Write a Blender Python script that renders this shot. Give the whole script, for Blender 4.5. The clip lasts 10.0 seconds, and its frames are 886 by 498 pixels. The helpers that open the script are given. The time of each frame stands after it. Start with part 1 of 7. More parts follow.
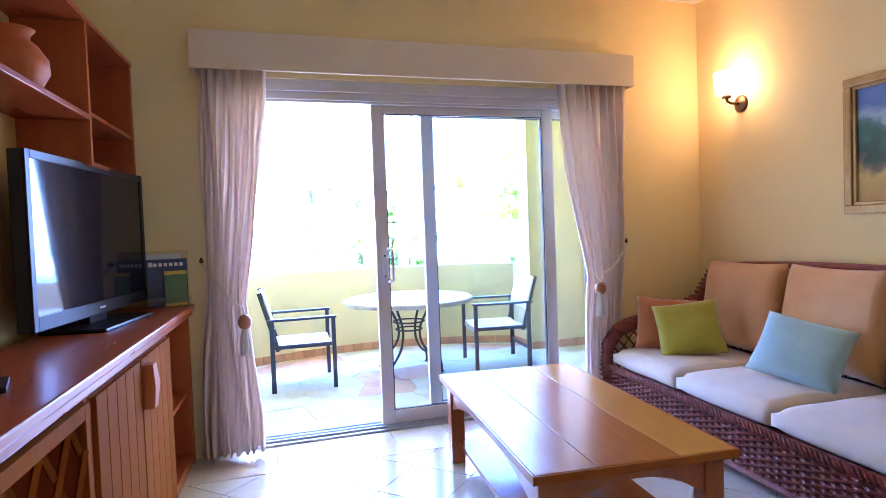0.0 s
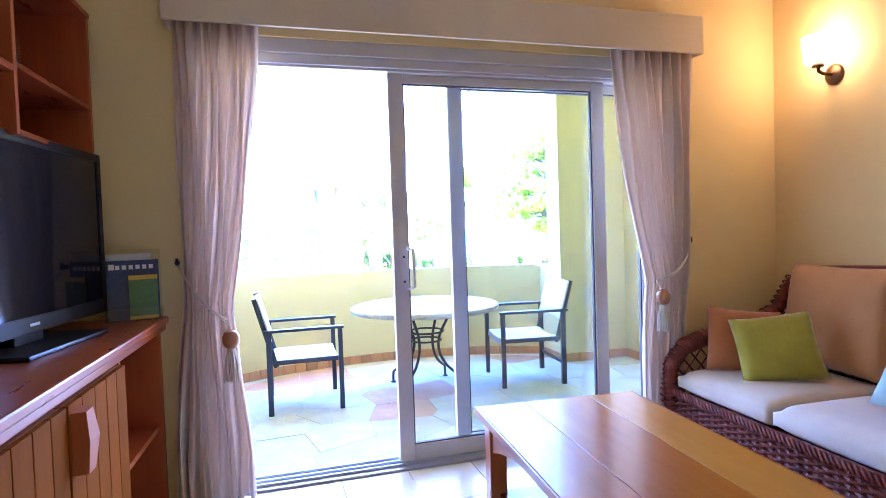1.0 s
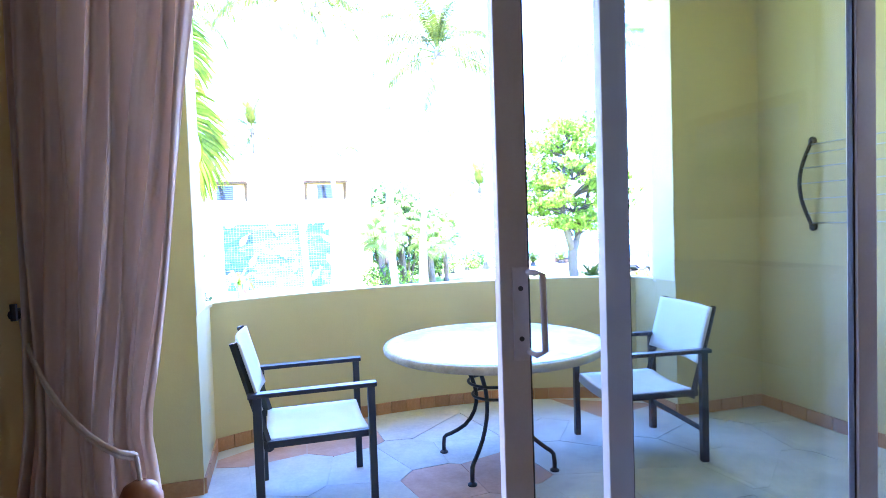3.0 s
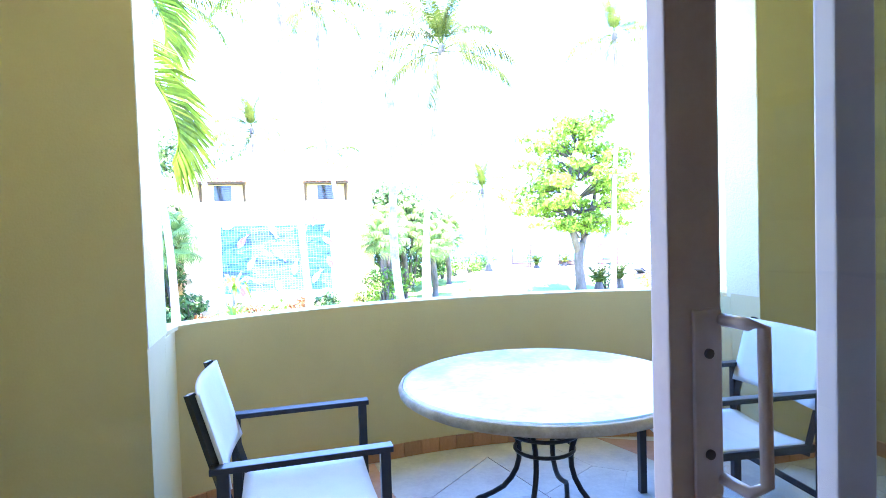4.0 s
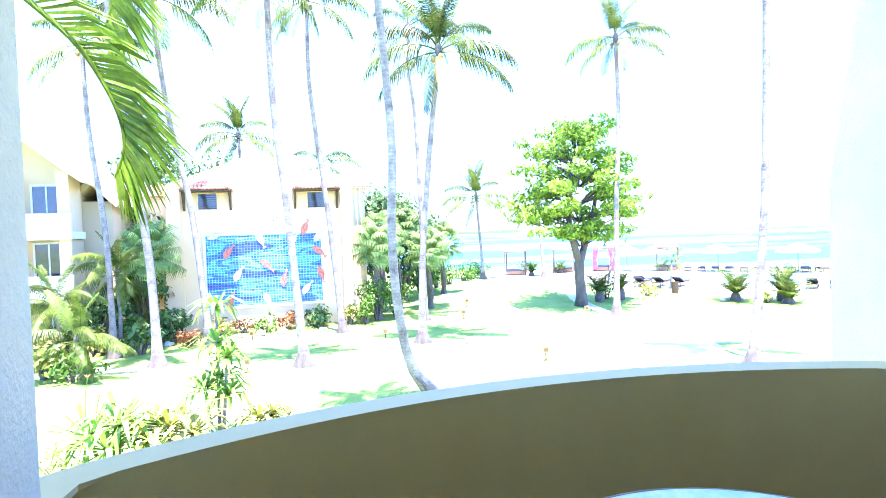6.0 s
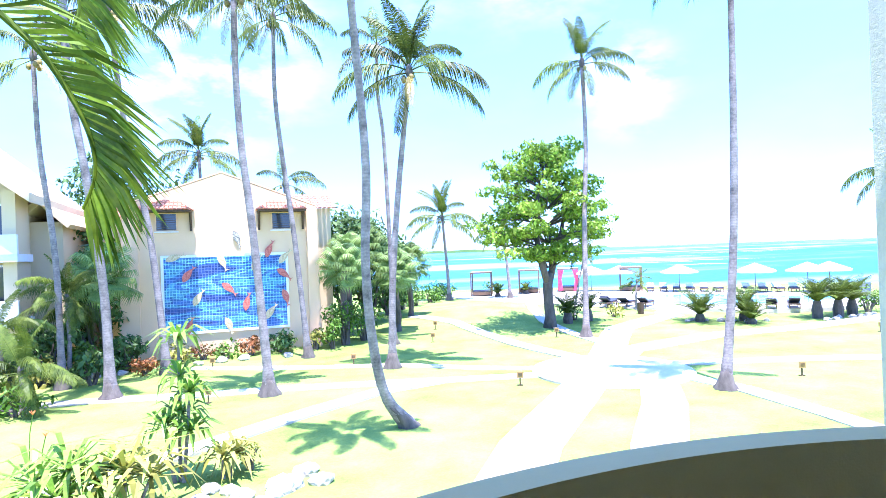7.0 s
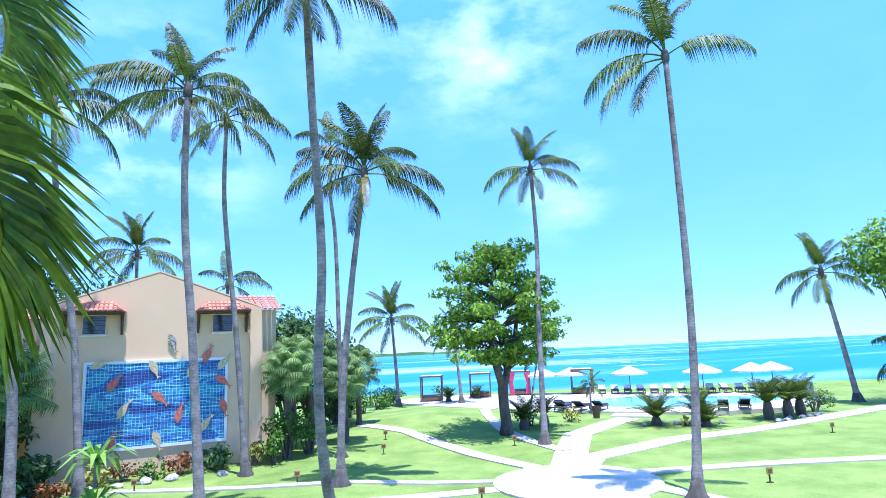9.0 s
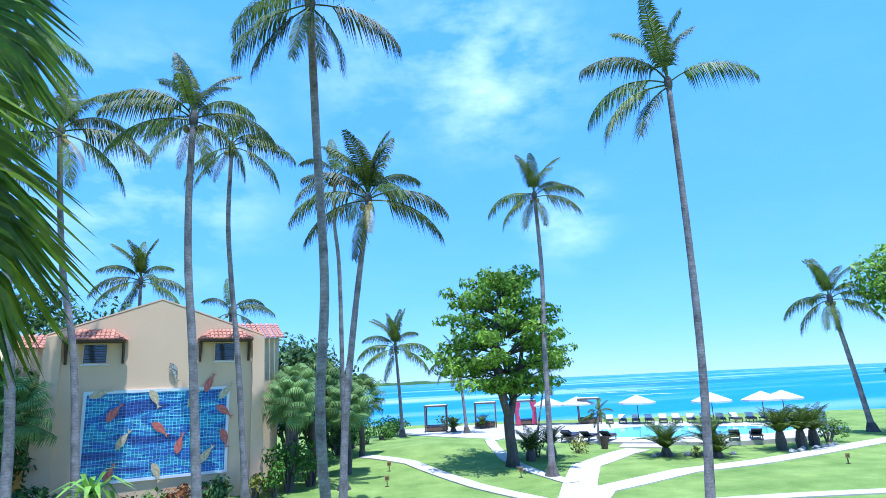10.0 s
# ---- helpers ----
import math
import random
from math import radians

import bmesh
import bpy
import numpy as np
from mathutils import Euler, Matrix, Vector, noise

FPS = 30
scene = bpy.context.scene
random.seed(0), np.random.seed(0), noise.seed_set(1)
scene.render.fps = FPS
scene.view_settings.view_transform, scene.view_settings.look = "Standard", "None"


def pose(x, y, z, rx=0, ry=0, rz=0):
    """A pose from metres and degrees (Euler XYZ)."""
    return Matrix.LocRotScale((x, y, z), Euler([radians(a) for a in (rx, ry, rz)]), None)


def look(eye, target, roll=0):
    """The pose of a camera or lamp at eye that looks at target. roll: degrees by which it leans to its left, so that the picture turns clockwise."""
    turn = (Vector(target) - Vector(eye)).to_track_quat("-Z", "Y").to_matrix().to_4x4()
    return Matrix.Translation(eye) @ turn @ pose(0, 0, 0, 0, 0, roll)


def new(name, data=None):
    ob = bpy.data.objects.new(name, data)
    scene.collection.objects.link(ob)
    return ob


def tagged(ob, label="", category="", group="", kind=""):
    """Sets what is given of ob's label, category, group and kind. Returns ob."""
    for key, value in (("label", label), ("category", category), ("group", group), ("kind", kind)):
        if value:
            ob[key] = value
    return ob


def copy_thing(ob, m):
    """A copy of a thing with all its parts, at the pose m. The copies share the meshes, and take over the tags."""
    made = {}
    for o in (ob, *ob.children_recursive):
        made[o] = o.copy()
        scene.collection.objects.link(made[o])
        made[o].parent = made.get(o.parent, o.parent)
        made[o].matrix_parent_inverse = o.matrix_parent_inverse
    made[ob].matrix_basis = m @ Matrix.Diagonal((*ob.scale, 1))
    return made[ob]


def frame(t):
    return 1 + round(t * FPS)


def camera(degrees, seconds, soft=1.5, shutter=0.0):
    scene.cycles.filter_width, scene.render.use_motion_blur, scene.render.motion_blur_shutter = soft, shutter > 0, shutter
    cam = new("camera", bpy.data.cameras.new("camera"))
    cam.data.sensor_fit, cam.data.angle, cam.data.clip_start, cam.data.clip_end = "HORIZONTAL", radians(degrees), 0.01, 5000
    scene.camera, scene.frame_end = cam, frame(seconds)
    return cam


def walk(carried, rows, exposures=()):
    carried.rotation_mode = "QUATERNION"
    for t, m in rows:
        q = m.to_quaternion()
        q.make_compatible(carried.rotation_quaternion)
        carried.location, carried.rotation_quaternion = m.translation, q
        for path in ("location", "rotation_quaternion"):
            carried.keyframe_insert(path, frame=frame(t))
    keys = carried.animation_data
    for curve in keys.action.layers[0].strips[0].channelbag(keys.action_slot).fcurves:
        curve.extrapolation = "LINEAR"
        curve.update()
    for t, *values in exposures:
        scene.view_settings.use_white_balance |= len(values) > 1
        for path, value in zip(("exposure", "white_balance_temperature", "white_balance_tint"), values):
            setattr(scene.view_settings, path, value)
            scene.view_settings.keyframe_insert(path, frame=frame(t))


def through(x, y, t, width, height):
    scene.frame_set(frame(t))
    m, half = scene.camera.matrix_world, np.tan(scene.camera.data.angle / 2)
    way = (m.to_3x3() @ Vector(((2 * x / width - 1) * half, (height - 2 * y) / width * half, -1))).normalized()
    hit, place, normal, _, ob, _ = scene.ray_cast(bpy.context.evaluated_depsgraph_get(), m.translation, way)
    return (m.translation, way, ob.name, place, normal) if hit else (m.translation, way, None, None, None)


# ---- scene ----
cam = camera(74.8, 10.0, soft=0.3)
PATH = [
    (0, (-0.169, -3.853, 1.366), (0.412, -1.941, 1.299), -2.1),
    (0.5, (-0.145, -3.523, 1.349), (0.424, -1.607, 1.285), -1.9),
    (1, (-0.106, -3.127, 1.344), (0.459, -1.21, 1.279), -1.9),
    (1.5, (-0.089, -2.74, 1.335), (0.474, -0.822, 1.273), -1.9),
    (2, (-0.07, -2.307, 1.353), (0.49, -0.388, 1.284), -1.8),
    (2.5, (-0.035, -1.841, 1.366), (0.518, 0.079, 1.291), -1.8),
    (3, (-0.031, -1.404, 1.376), (0.513, 0.519, 1.301), -1.9),
    (4.5, (0.104, -0.203, 1.389), (0.649, 1.72, 1.324), -1.7),
    (5, (0.141, 0.163, 1.446), (0.691, 2.085, 1.384), -1.7),
    (5.5, (0.127, 0.488, 1.507), (0.68, 2.409, 1.447), -1.8),
    (7, (-0.126, 1.269, 1.697), (0.579, 3.141, 1.708), -2.0),
    (7.5, (-0.178, 1.586, 1.703), (0.599, 3.427, 1.779), -2.0),
    (8, (-0.206, 1.822, 1.715), (0.626, 3.634, 1.871), -2.3),
    (8.5, (-0.222, 1.96, 1.729), (0.644, 3.743, 1.992), -2.4),
    (9, (-0.198, 2.024, 1.739), (0.677, 3.788, 2.091), -2.5),
    (9.5, (-0.154, 2.086, 1.732), (0.715, 3.837, 2.154), -2.6),
    (10, (-0.128, 2.185, 1.72), (0.729, 3.935, 2.167), -2.6),
]
walk(cam, [(t, look(eye, target, roll)) for t, eye, target, roll in PATH],
     [(0.0, 6.25, 5150, 46), (1.0, 6.12, 5150, 46), (2.0, 5.45, 5150, 47), (2.5, 5.0, 5150, 46), (3.2, 4.68, 5250, 42), (4.5, 4.08, 5500, 38), (5.5, 3.5, 5550, 35), (6.2, 3.0, 5500, 30), (7.0, 2.2, 5330, 30),
      (7.5, 1.88, 5200, 29), (8.5, 1.28, 5080, 25), (9.2, 0.98, 4920, 19), (10.0, 0.72, 4820, 14)])

SUN_UP, SUN_AZ = 79.0, 188.0    # degrees; azimuth clockwise from +y
world = bpy.data.worlds.new("sky")
scene.world = world
world.use_nodes = True
wn, wl = world.node_tree.nodes, world.node_tree.links
wn.clear()
w_out = wn.new("ShaderNodeOutputWorld")
w_bg = wn.new("ShaderNodeBackground")
w_sky = wn.new("ShaderNodeTexSky")
w_sky.sky_type = "NISHITA"
w_sky.sun_disc = False
w_sky.sun_elevation = radians(SUN_UP)
w_sky.sun_rotation = radians(SUN_AZ)
w_sky.air_density, w_sky.dust_density, w_sky.ozone_density = 1.0, 0.0, 3.5
w_bg.inputs["Strength"].default_value = 0.14
# thin summer clouds over the blue
w_co = wn.new("ShaderNodeTexCoord")
w_map = wn.new("ShaderNodeMapping")
w_map.inputs["Scale"].default_value = (1.0, 1.0, 2.2)
w_noise = wn.new("ShaderNodeTexNoise")
w_noise.inputs["Scale"].default_value = 5.5
w_noise.inputs["Detail"].default_value = 7.0
w_noise.inputs["Roughness"].default_value = 0.58
w_ramp = wn.new("ShaderNodeValToRGB")
w_ramp.color_ramp.elements[0].position = 0.44
w_ramp.color_ramp.elements[1].position = 0.84
w_ramp.color_ramp.elements[1].color = (0.6, 0.6, 0.6, 1)
w_mix = wn.new("ShaderNodeMix")
w_mix.data_type = "RGBA"
w_mix.inputs["B"].default_value = (9.0, 9.3, 9.6, 1)
wl.new(w_co.outputs["Generated"], w_map.inputs["Vector"])
wl.new(w_map.outputs["Vector"], w_noise.inputs["Vector"])
wl.new(w_noise.outputs["Fac"], w_ramp.inputs["Fac"])
w_near = None
for cx, cy, cz, wide, much in ((0.45, 0.734, 0.508, 0.12, 0.9), (0.30, 0.83, 0.50, 0.10, 0.5), (-0.03, 0.94, 0.34, 0.14, 0.8), (0.60, 0.755, 0.262, 0.06, 0.8)):
    w_dot = wn.new("ShaderNodeVectorMath")
    w_dot.operation = "DISTANCE"
    w_dot.inputs[1].default_value = (cx, cy, cz)
    wl.new(w_co.outputs["Generated"], w_dot.inputs[0])
    w_bank = wn.new("ShaderNodeMapRange")
    w_bank.interpolation_type = "SMOOTHSTEP"
    w_bank.inputs["From Min"].default_value, w_bank.inputs["From Max"].default_value = wide * 1.9, wide * 0.3
    w_bank.inputs["To Min"].default_value, w_bank.inputs["To Max"].default_value = 0.03, much
    wl.new(w_dot.outputs["Value"], w_bank.inputs["Value"])
    if w_near is None:
        w_near = w_bank.outputs["Result"]
    else:
        w_max = wn.new("ShaderNodeMath")
        w_max.operation = "MAXIMUM"
        wl.new(w_near, w_max.inputs[0])
        wl.new(w_bank.outputs["Result"], w_max.inputs[1])
        w_near = w_max.outputs[0]
w_cover = wn.new("ShaderNodeMath")
w_cover.operation = "MULTIPLY"
wl.new(w_ramp.outputs["Color"], w_cover.inputs[0])
wl.new(w_near, w_cover.inputs[1])
wl.new(w_cover.outputs[0], w_mix.inputs["Factor"])
w_hsv = wn.new("ShaderNodeHueSaturation")
w_hsv.inputs["Saturation"].default_value = 1.0
w_hsv.inputs["Value"].default_value = 1.1
wl.new(w_sky.outputs["Color"], w_hsv.inputs["Color"])
w_haze = wn.new("ShaderNodeMix")        # bright sea haze evens out the blue
w_haze.data_type = "RGBA"
w_haze.inputs["Factor"].default_value = 0.72
w_haze.inputs["B"].default_value = (0.95, 2.62, 5.55, 1)
wl.new(w_hsv.outputs["Color"], w_haze.inputs["A"])
wl.new(w_haze.outputs["Result"], w_mix.inputs["A"])
wl.new(w_mix.outputs["Result"], w_bg.inputs["Color"])
wl.new(w_bg.outputs["Background"], w_out.inputs["Surface"])

sun_data = bpy.data.lights.new("sun", "SUN")
sun_data.energy, sun_data.angle, sun_data.color = 4.7, radians(0.55), (1.0, 0.915, 0.775)
sun = new("sun", sun_data)
a, e = radians(SUN_AZ), radians(SUN_UP)
sun.matrix_world = look((math.sin(a) * math.cos(e) * 50, math.cos(a) * math.cos(e) * 50, math.sin(e) * 50), (0, 0, 0))

# added fill lamp in the sliding door's opening, boosts the sky's daylight indoors
door_data = bpy.data.lights.new("door_fill", "AREA")
door_data.shape, door_data.size, door_data.size_y = "RECTANGLE", 2.6, 2.1
door_data.energy, door_data.color = 0.9, (0.80, 0.90, 1.0)
new("door_fill", door_data).matrix_world = look((0.95, 0.245, 1.13), (0.95, -1.0, 1.13))
# ---------------------------------------------------------------- helpers
def part(name, bm, material, parent=None, label="", smooth=False):
    """Links a bmesh as one mesh object, under a thing or a part."""
    me = bpy.data.meshes.new(name)
    bmesh.ops.recalc_face_normals(bm, faces=bm.faces)
    bm.to_mesh(me)
    bm.free()
    return piece(name, me, material, parent, label, smooth)


def piece(name, me, material=None, parent=None, label="", smooth=False, m=None):
    """Links mesh data as an object; repeats share the data."""
    if material is not None and not me.materials:
        me.materials.append(material)
    if smooth:
        me.polygons.foreach_set("use_smooth", [True] * len(me.polygons))
    ob = new(name, me)
    if m is not None:
        ob.matrix_basis = m
    if parent is not None:
        ob.parent = parent
    return tagged(ob, label)


def thing(name, label, category, m=None, group="", kind=""):
    ob = new(name)
    ob.empty_display_size = 0.1
    if m is not None:
        ob.matrix_basis = m
    return tagged(ob, label, category, group, kind)


def box(bm, x0, x1, y0, y1, z0, z1, bevel=0.0, turn=None):
    m = Matrix.Translation(((x0 + x1) / 2, (y0 + y1) / 2, (z0 + z1) / 2))
    if turn is not None:
        m = m @ turn
    m = m @ Matrix.Diagonal((abs(x1 - x0), abs(y1 - y0), abs(z1 - z0), 1))
    vs = bmesh.ops.create_cube(bm, size=1, matrix=m)["verts"]
    if bevel:
        es = list({ed for v in vs for ed in v.link_edges})
        bmesh.ops.bevel(bm, geom=es, offset=bevel, segments=2, affect="EDGES", profile=0.6)
    return bm


def boxed(*args, **kw):
    return box(bmesh.new(), *args, **kw)


def tube(bm, pts, radii, seg=8, cap=True):
    """A round bar along points; radii one or one each."""
    pts = [Vector(p) for p in pts]
    if not isinstance(radii, (list, tuple)):
        radii = [radii] * len(pts)
    rings, side = [], None
    for i, p in enumerate(pts):
        d = (pts[min(i + 1, len(pts) - 1)] - pts[max(i - 1, 0)]).normalized()
        if side is None:
            side = d.cross(Vector((0, 0, 1)) if abs(d.z) < 0.9 else Vector((1, 0, 0))).normalized()
        side = (side - d * side.dot(d)).normalized()
        up = d.cross(side)
        rings.append([bm.verts.new(p + radii[i] * (math.cos(k * math.tau / seg) * side + math.sin(k * math.tau / seg) * up)) for k in range(seg)])
    for r0, r1 in zip(rings, rings[1:]):
        for k in range(seg):
            bm.faces.new((r0[k], r0[(k + 1) % seg], r1[(k + 1) % seg], r1[k]))
    if cap:
        bm.faces.new(rings[0][::-1])
        bm.faces.new(rings[-1])
    return bm


def revolve(bm, profile, seg=24, centre=(0, 0)):
    """A turned body from (radius, height) pairs."""
    rings = [[bm.verts.new((centre[0] + r * math.cos(k * math.tau / seg), centre[1] + r * math.sin(k * math.tau / seg), z)) for k in range(seg)] for r, z in profile]
    for r0, r1 in zip(rings, rings[1:]):
        for k in range(seg):
            bm.faces.new((r0[k], r0[(k + 1) % seg], r1[(k + 1) % seg], r1[k]))
    bm.faces.new(rings[0][::-1])
    bm.faces.new(rings[-1])
    return bm


def prism(bm, outline, z0, z1):
    """An upright slab over a plan outline of (x, y)."""
    lo = [bm.verts.new((x, y, z0)) for x, y in outline]
    hi = [bm.verts.new((x, y, z1)) for x, y in outline]
    bm.faces.new(lo[::-1])
    bm.faces.new(hi)
    for i in range(len(lo)):
        j = (i + 1) % len(lo)
        bm.faces.new((lo[i], lo[j], hi[j], hi[i]))
    return bm


def slab_xz(bm, outline, y0, y1):
    """An upright panel over an outline of (x, z), between y0 and y1."""
    lo = [bm.verts.new((x, y0, z)) for x, z in outline]
    hi = [bm.verts.new((x, y1, z)) for x, z in outline]
    bm.faces.new(lo[::-1])
    bm.faces.new(hi)
    for i in range(len(lo)):
        j = (i + 1) % len(lo)
        bm.faces.new((lo[i], lo[j], hi[j], hi[i]))
    return bm


def from_arrays(name, verts, faces):
    me = bpy.data.meshes.new(name)
    me.from_pydata([tuple(v) for v in verts], [], faces)
    me.update()
    return me


# ---------------------------------------------------------------- materials
def surface(name, dark, light, rough=0.6, scale=6.0, fine=60.0, bump=0.15, metal=0.0, stretch=(1, 1, 1), vary=0.0, island=0.0,
            stain=0.25, coat=0.0, sheen=0.0, through=0.0, spec=0.5, depth=0.01):
    """A procedural surface: two tones at two scales, fine relief, and a shift of tone from piece to piece."""
    m = bpy.data.materials.new(name)
    m.use_nodes = True
    n, l = m.node_tree.nodes, m.node_tree.links
    b = n["Principled BSDF"]
    co, mp = n.new("ShaderNodeTexCoord"), n.new("ShaderNodeMapping")
    mp.inputs["Scale"].default_value = stretch
    l.new(co.outputs["Object"], mp.inputs["Vector"])
    big, small = n.new("ShaderNodeTexNoise"), n.new("ShaderNodeTexNoise")
    for t, s, d in ((big, scale, 5.0), (small, fine, 4.0)):
        t.inputs["Scale"].default_value, t.inputs["Detail"].default_value, t.inputs["Roughness"].default_value = s, d, 0.6
        l.new(mp.outputs["Vector"], t.inputs["Vector"])
    add = n.new("ShaderNodeMath")
    add.operation = "MULTIPLY_ADD"
    l.new(small.outputs["Fac"], add.inputs[0])
    add.inputs[1].default_value = 0.45
    l.new(big.outputs["Fac"], add.inputs[2])
    rng = n.new("ShaderNodeMapRange")
    rng.inputs["From Min"].default_value, rng.inputs["From Max"].default_value = 0.72 - stain, 0.72 + stain
    l.new(add.outputs[0], rng.inputs["Value"])
    mix = n.new("ShaderNodeMix")
    mix.data_type = "RGBA"
    mix.inputs["A"].default_value, mix.inputs["B"].default_value = (*dark, 1), (*light, 1)
    l.new(rng.outputs["Result"], mix.inputs["Factor"])
    colour = mix.outputs["Result"]
    if vary or island:
        hsv = n.new("ShaderNodeHueSaturation")
        src = n.new("ShaderNodeObjectInfo").outputs["Random"] if vary else n.new("ShaderNodeNewGeometry").outputs["Random Per Island"]
        v = n.new("ShaderNodeMapRange")
        v.inputs["To Min"].default_value, v.inputs["To Max"].default_value = 1 - (vary or island), 1 + (vary or island)
        l.new(src, v.inputs["Value"])
        l.new(v.outputs["Result"], hsv.inputs["Value"])
        l.new(colour, hsv.inputs["Color"])
        colour = hsv.outputs["Color"]
    l.new(colour, b.inputs["Base Color"])
    b.inputs["Metallic"].default_value = metal
    b.inputs["Specular IOR Level"].default_value = spec
    r = n.new("ShaderNodeMapRange")
    r.inputs["To Min"].default_value, r.inputs["To Max"].default_value = max(0.02, rough - 0.08), min(1, rough + 0.08)
    l.new(small.outputs["Fac"], r.inputs["Value"])
    l.new(r.outputs["Result"], b.inputs["Roughness"])
    b.inputs["Coat Weight"].default_value = coat
    b.inputs["Coat Roughness"].default_value = 0.12
    b.inputs["Sheen Weight"].default_value = sheen
    if bump:
        bp = n.new("ShaderNodeBump")
        bp.inputs["Strength"].default_value, bp.inputs["Distance"].default_value = bump, depth
        l.new(add.outputs[0], bp.inputs["Height"])
        l.new(bp.outputs["Normal"], b.inputs["Normal"])
    if through:
        tr, ms = n.new("ShaderNodeBsdfTranslucent"), n.new("ShaderNodeMixShader")
        ms.inputs["Fac"].default_value = through
        l.new(colour, tr.inputs["Color"])
        l.new(b.outputs["BSDF"], ms.inputs[1])
        l.new(tr.outputs["BSDF"], ms.inputs[2])
        l.new(ms.outputs["Shader"], n["Material Output"].inputs["Surface"])
    return m


def wood(name, dark, light, rough=0.35, coat=0.3, along=(1, 1, 1), vary=0.0, spec=0.5):
    return surface(name, dark, light, rough, 5.0, 30.0, 0.02, stretch=along, vary=vary, stain=0.3, coat=coat, depth=0.004, spec=spec)


def glow(name, colour, strength):
    m = bpy.data.materials.new(name)
    m.use_nodes = True
    b = m.node_tree.nodes["Principled BSDF"]
    b.inputs["Base Color"].default_value = (0.9, 0.85, 0.75, 1)
    b.inputs["Emission Color"].default_value = (*colour, 1)
    b.inputs["Emission Strength"].default_value = strength
    return m


def clear_glass(name, tint=(0.93, 0.97, 0.97), most=0.5):
    """Clear sheet: what lies behind it, and a mirror image that grows towards grazing angles."""
    m = bpy.data.materials.new(name)
    m.use_nodes = True
    n, l = m.node_tree.nodes, m.node_tree.links
    n.remove(n["Principled BSDF"])
    tr, gl, lw, ms = n.new("ShaderNodeBsdfTransparent"), n.new("ShaderNodeBsdfGlossy"), n.new("ShaderNodeLayerWeight"), n.new("ShaderNodeMixShader")
    tr.inputs["Color"].default_value = (*tint, 1)
    gl.inputs["Roughness"].default_value = 0.01
    lw.inputs["Blend"].default_value = 0.5
    pw, ad = n.new("ShaderNodeMath"), n.new("ShaderNodeMath")
    pw.operation, ad.operation = "POWER", "MULTIPLY_ADD"
    l.new(lw.outputs["Facing"], pw.inputs[0])
    pw.inputs[1].default_value = 4.0
    l.new(pw.outputs[0], ad.inputs[0])
    ad.inputs[1].default_value, ad.inputs[2].default_value = most, 0.035
    l.new(ad.outputs[0], ms.inputs["Fac"])
    l.new(tr.outputs["BSDF"], ms.inputs[1])
    l.new(gl.outputs["BSDF"], ms.inputs[2])
    l.new(ms.outputs["Shader"], n["Material Output"].inputs["Surface"])
    return m


M_WALL = surface("room_wall_paint", (0.78, 0.60, 0.25), (0.83, 0.66, 0.30), 0.75, 1.5, 140, 0.06, stain=0.35)
M_CEIL = surface("ceiling_paint", (0.80, 0.75, 0.62), (0.86, 0.81, 0.68), 0.8, 1.5, 140, 0.05)
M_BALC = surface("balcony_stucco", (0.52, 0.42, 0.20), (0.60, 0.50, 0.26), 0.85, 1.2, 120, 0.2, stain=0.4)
M_JAMB = surface("outer_stucco", (0.66, 0.59, 0.45), (0.78, 0.71, 0.56), 0.9, 3, 55, 0.5, depth=0.02)
M_TILE = surface("floor_tile_ceramic", (0.46, 0.40, 0.31), (0.57, 0.51, 0.41), 0.18, 2.5, 30, 0.03, vary=0.06, coat=0.3)
M_GROUT = surface("grout", (0.22, 0.19, 0.15), (0.32, 0.28, 0.22), 0.9, 8, 90, 0.2)
M_FLAG = surface("flagstone", (0.40, 0.39, 0.35), (0.56, 0.54, 0.47), 0.7, 3.5, 40, 0.35, vary=0.05, stain=0.2)
M_JOINT = surface("flagstone_joint", (0.46, 0.44, 0.39), (0.54, 0.52, 0.46), 0.9, 8, 90, 0.3)
M_FLAGRED = surface("red_flagstone", (0.36, 0.20, 0.14), (0.52, 0.33, 0.25), 0.75, 4, 40, 0.35, vary=0.12)
M_TERRA = surface("terracotta_tile", (0.34, 0.15, 0.07), (0.52, 0.27, 0.13), 0.65, 6, 60, 0.25, vary=0.15)
M_PVC = surface("white_door_frame", (0.54, 0.51, 0.50), (0.62, 0.59, 0.58), 0.35, 2, 90, 0.03)
M_GLASS = clear_glass("door_glass", (0.90, 0.93, 0.93))
M_ALU = surface("grey_aluminium", (0.42, 0.44, 0.46), (0.55, 0.57, 0.60), 0.35, 4, 90, 0.03, metal=0.8)
M_RUBBER = surface("dark_seal", (0.03, 0.03, 0.035), (0.06, 0.06, 0.07), 0.6, 10, 80, 0.05)
M_CHERRY = wood("cherry_wood", (0.24, 0.046, 0.011), (0.33, 0.074, 0.018), 0.30, 0.10, (1, 0.15, 1), spec=0.25)
M_CHERRYV = wood("cherry_wood_upright", (0.34, 0.075, 0.016), (0.48, 0.135, 0.032), 0.45, 0.05, (1, 1, 0.12), spec=0.15)
M_PINE = wood("honey_plank", (0.19, 0.045, 0.002), (0.28, 0.078, 0.004), 0.7, 0.0, (1, 1, 0.1), vary=0.10, spec=0.02)
M_TABLE = wood("orange_table_wood", (0.25, 0.060, 0.004), (0.34, 0.100, 0.008), 0.22, 0.0, (1, 0.12, 1), vary=0.10, spec=0.22)
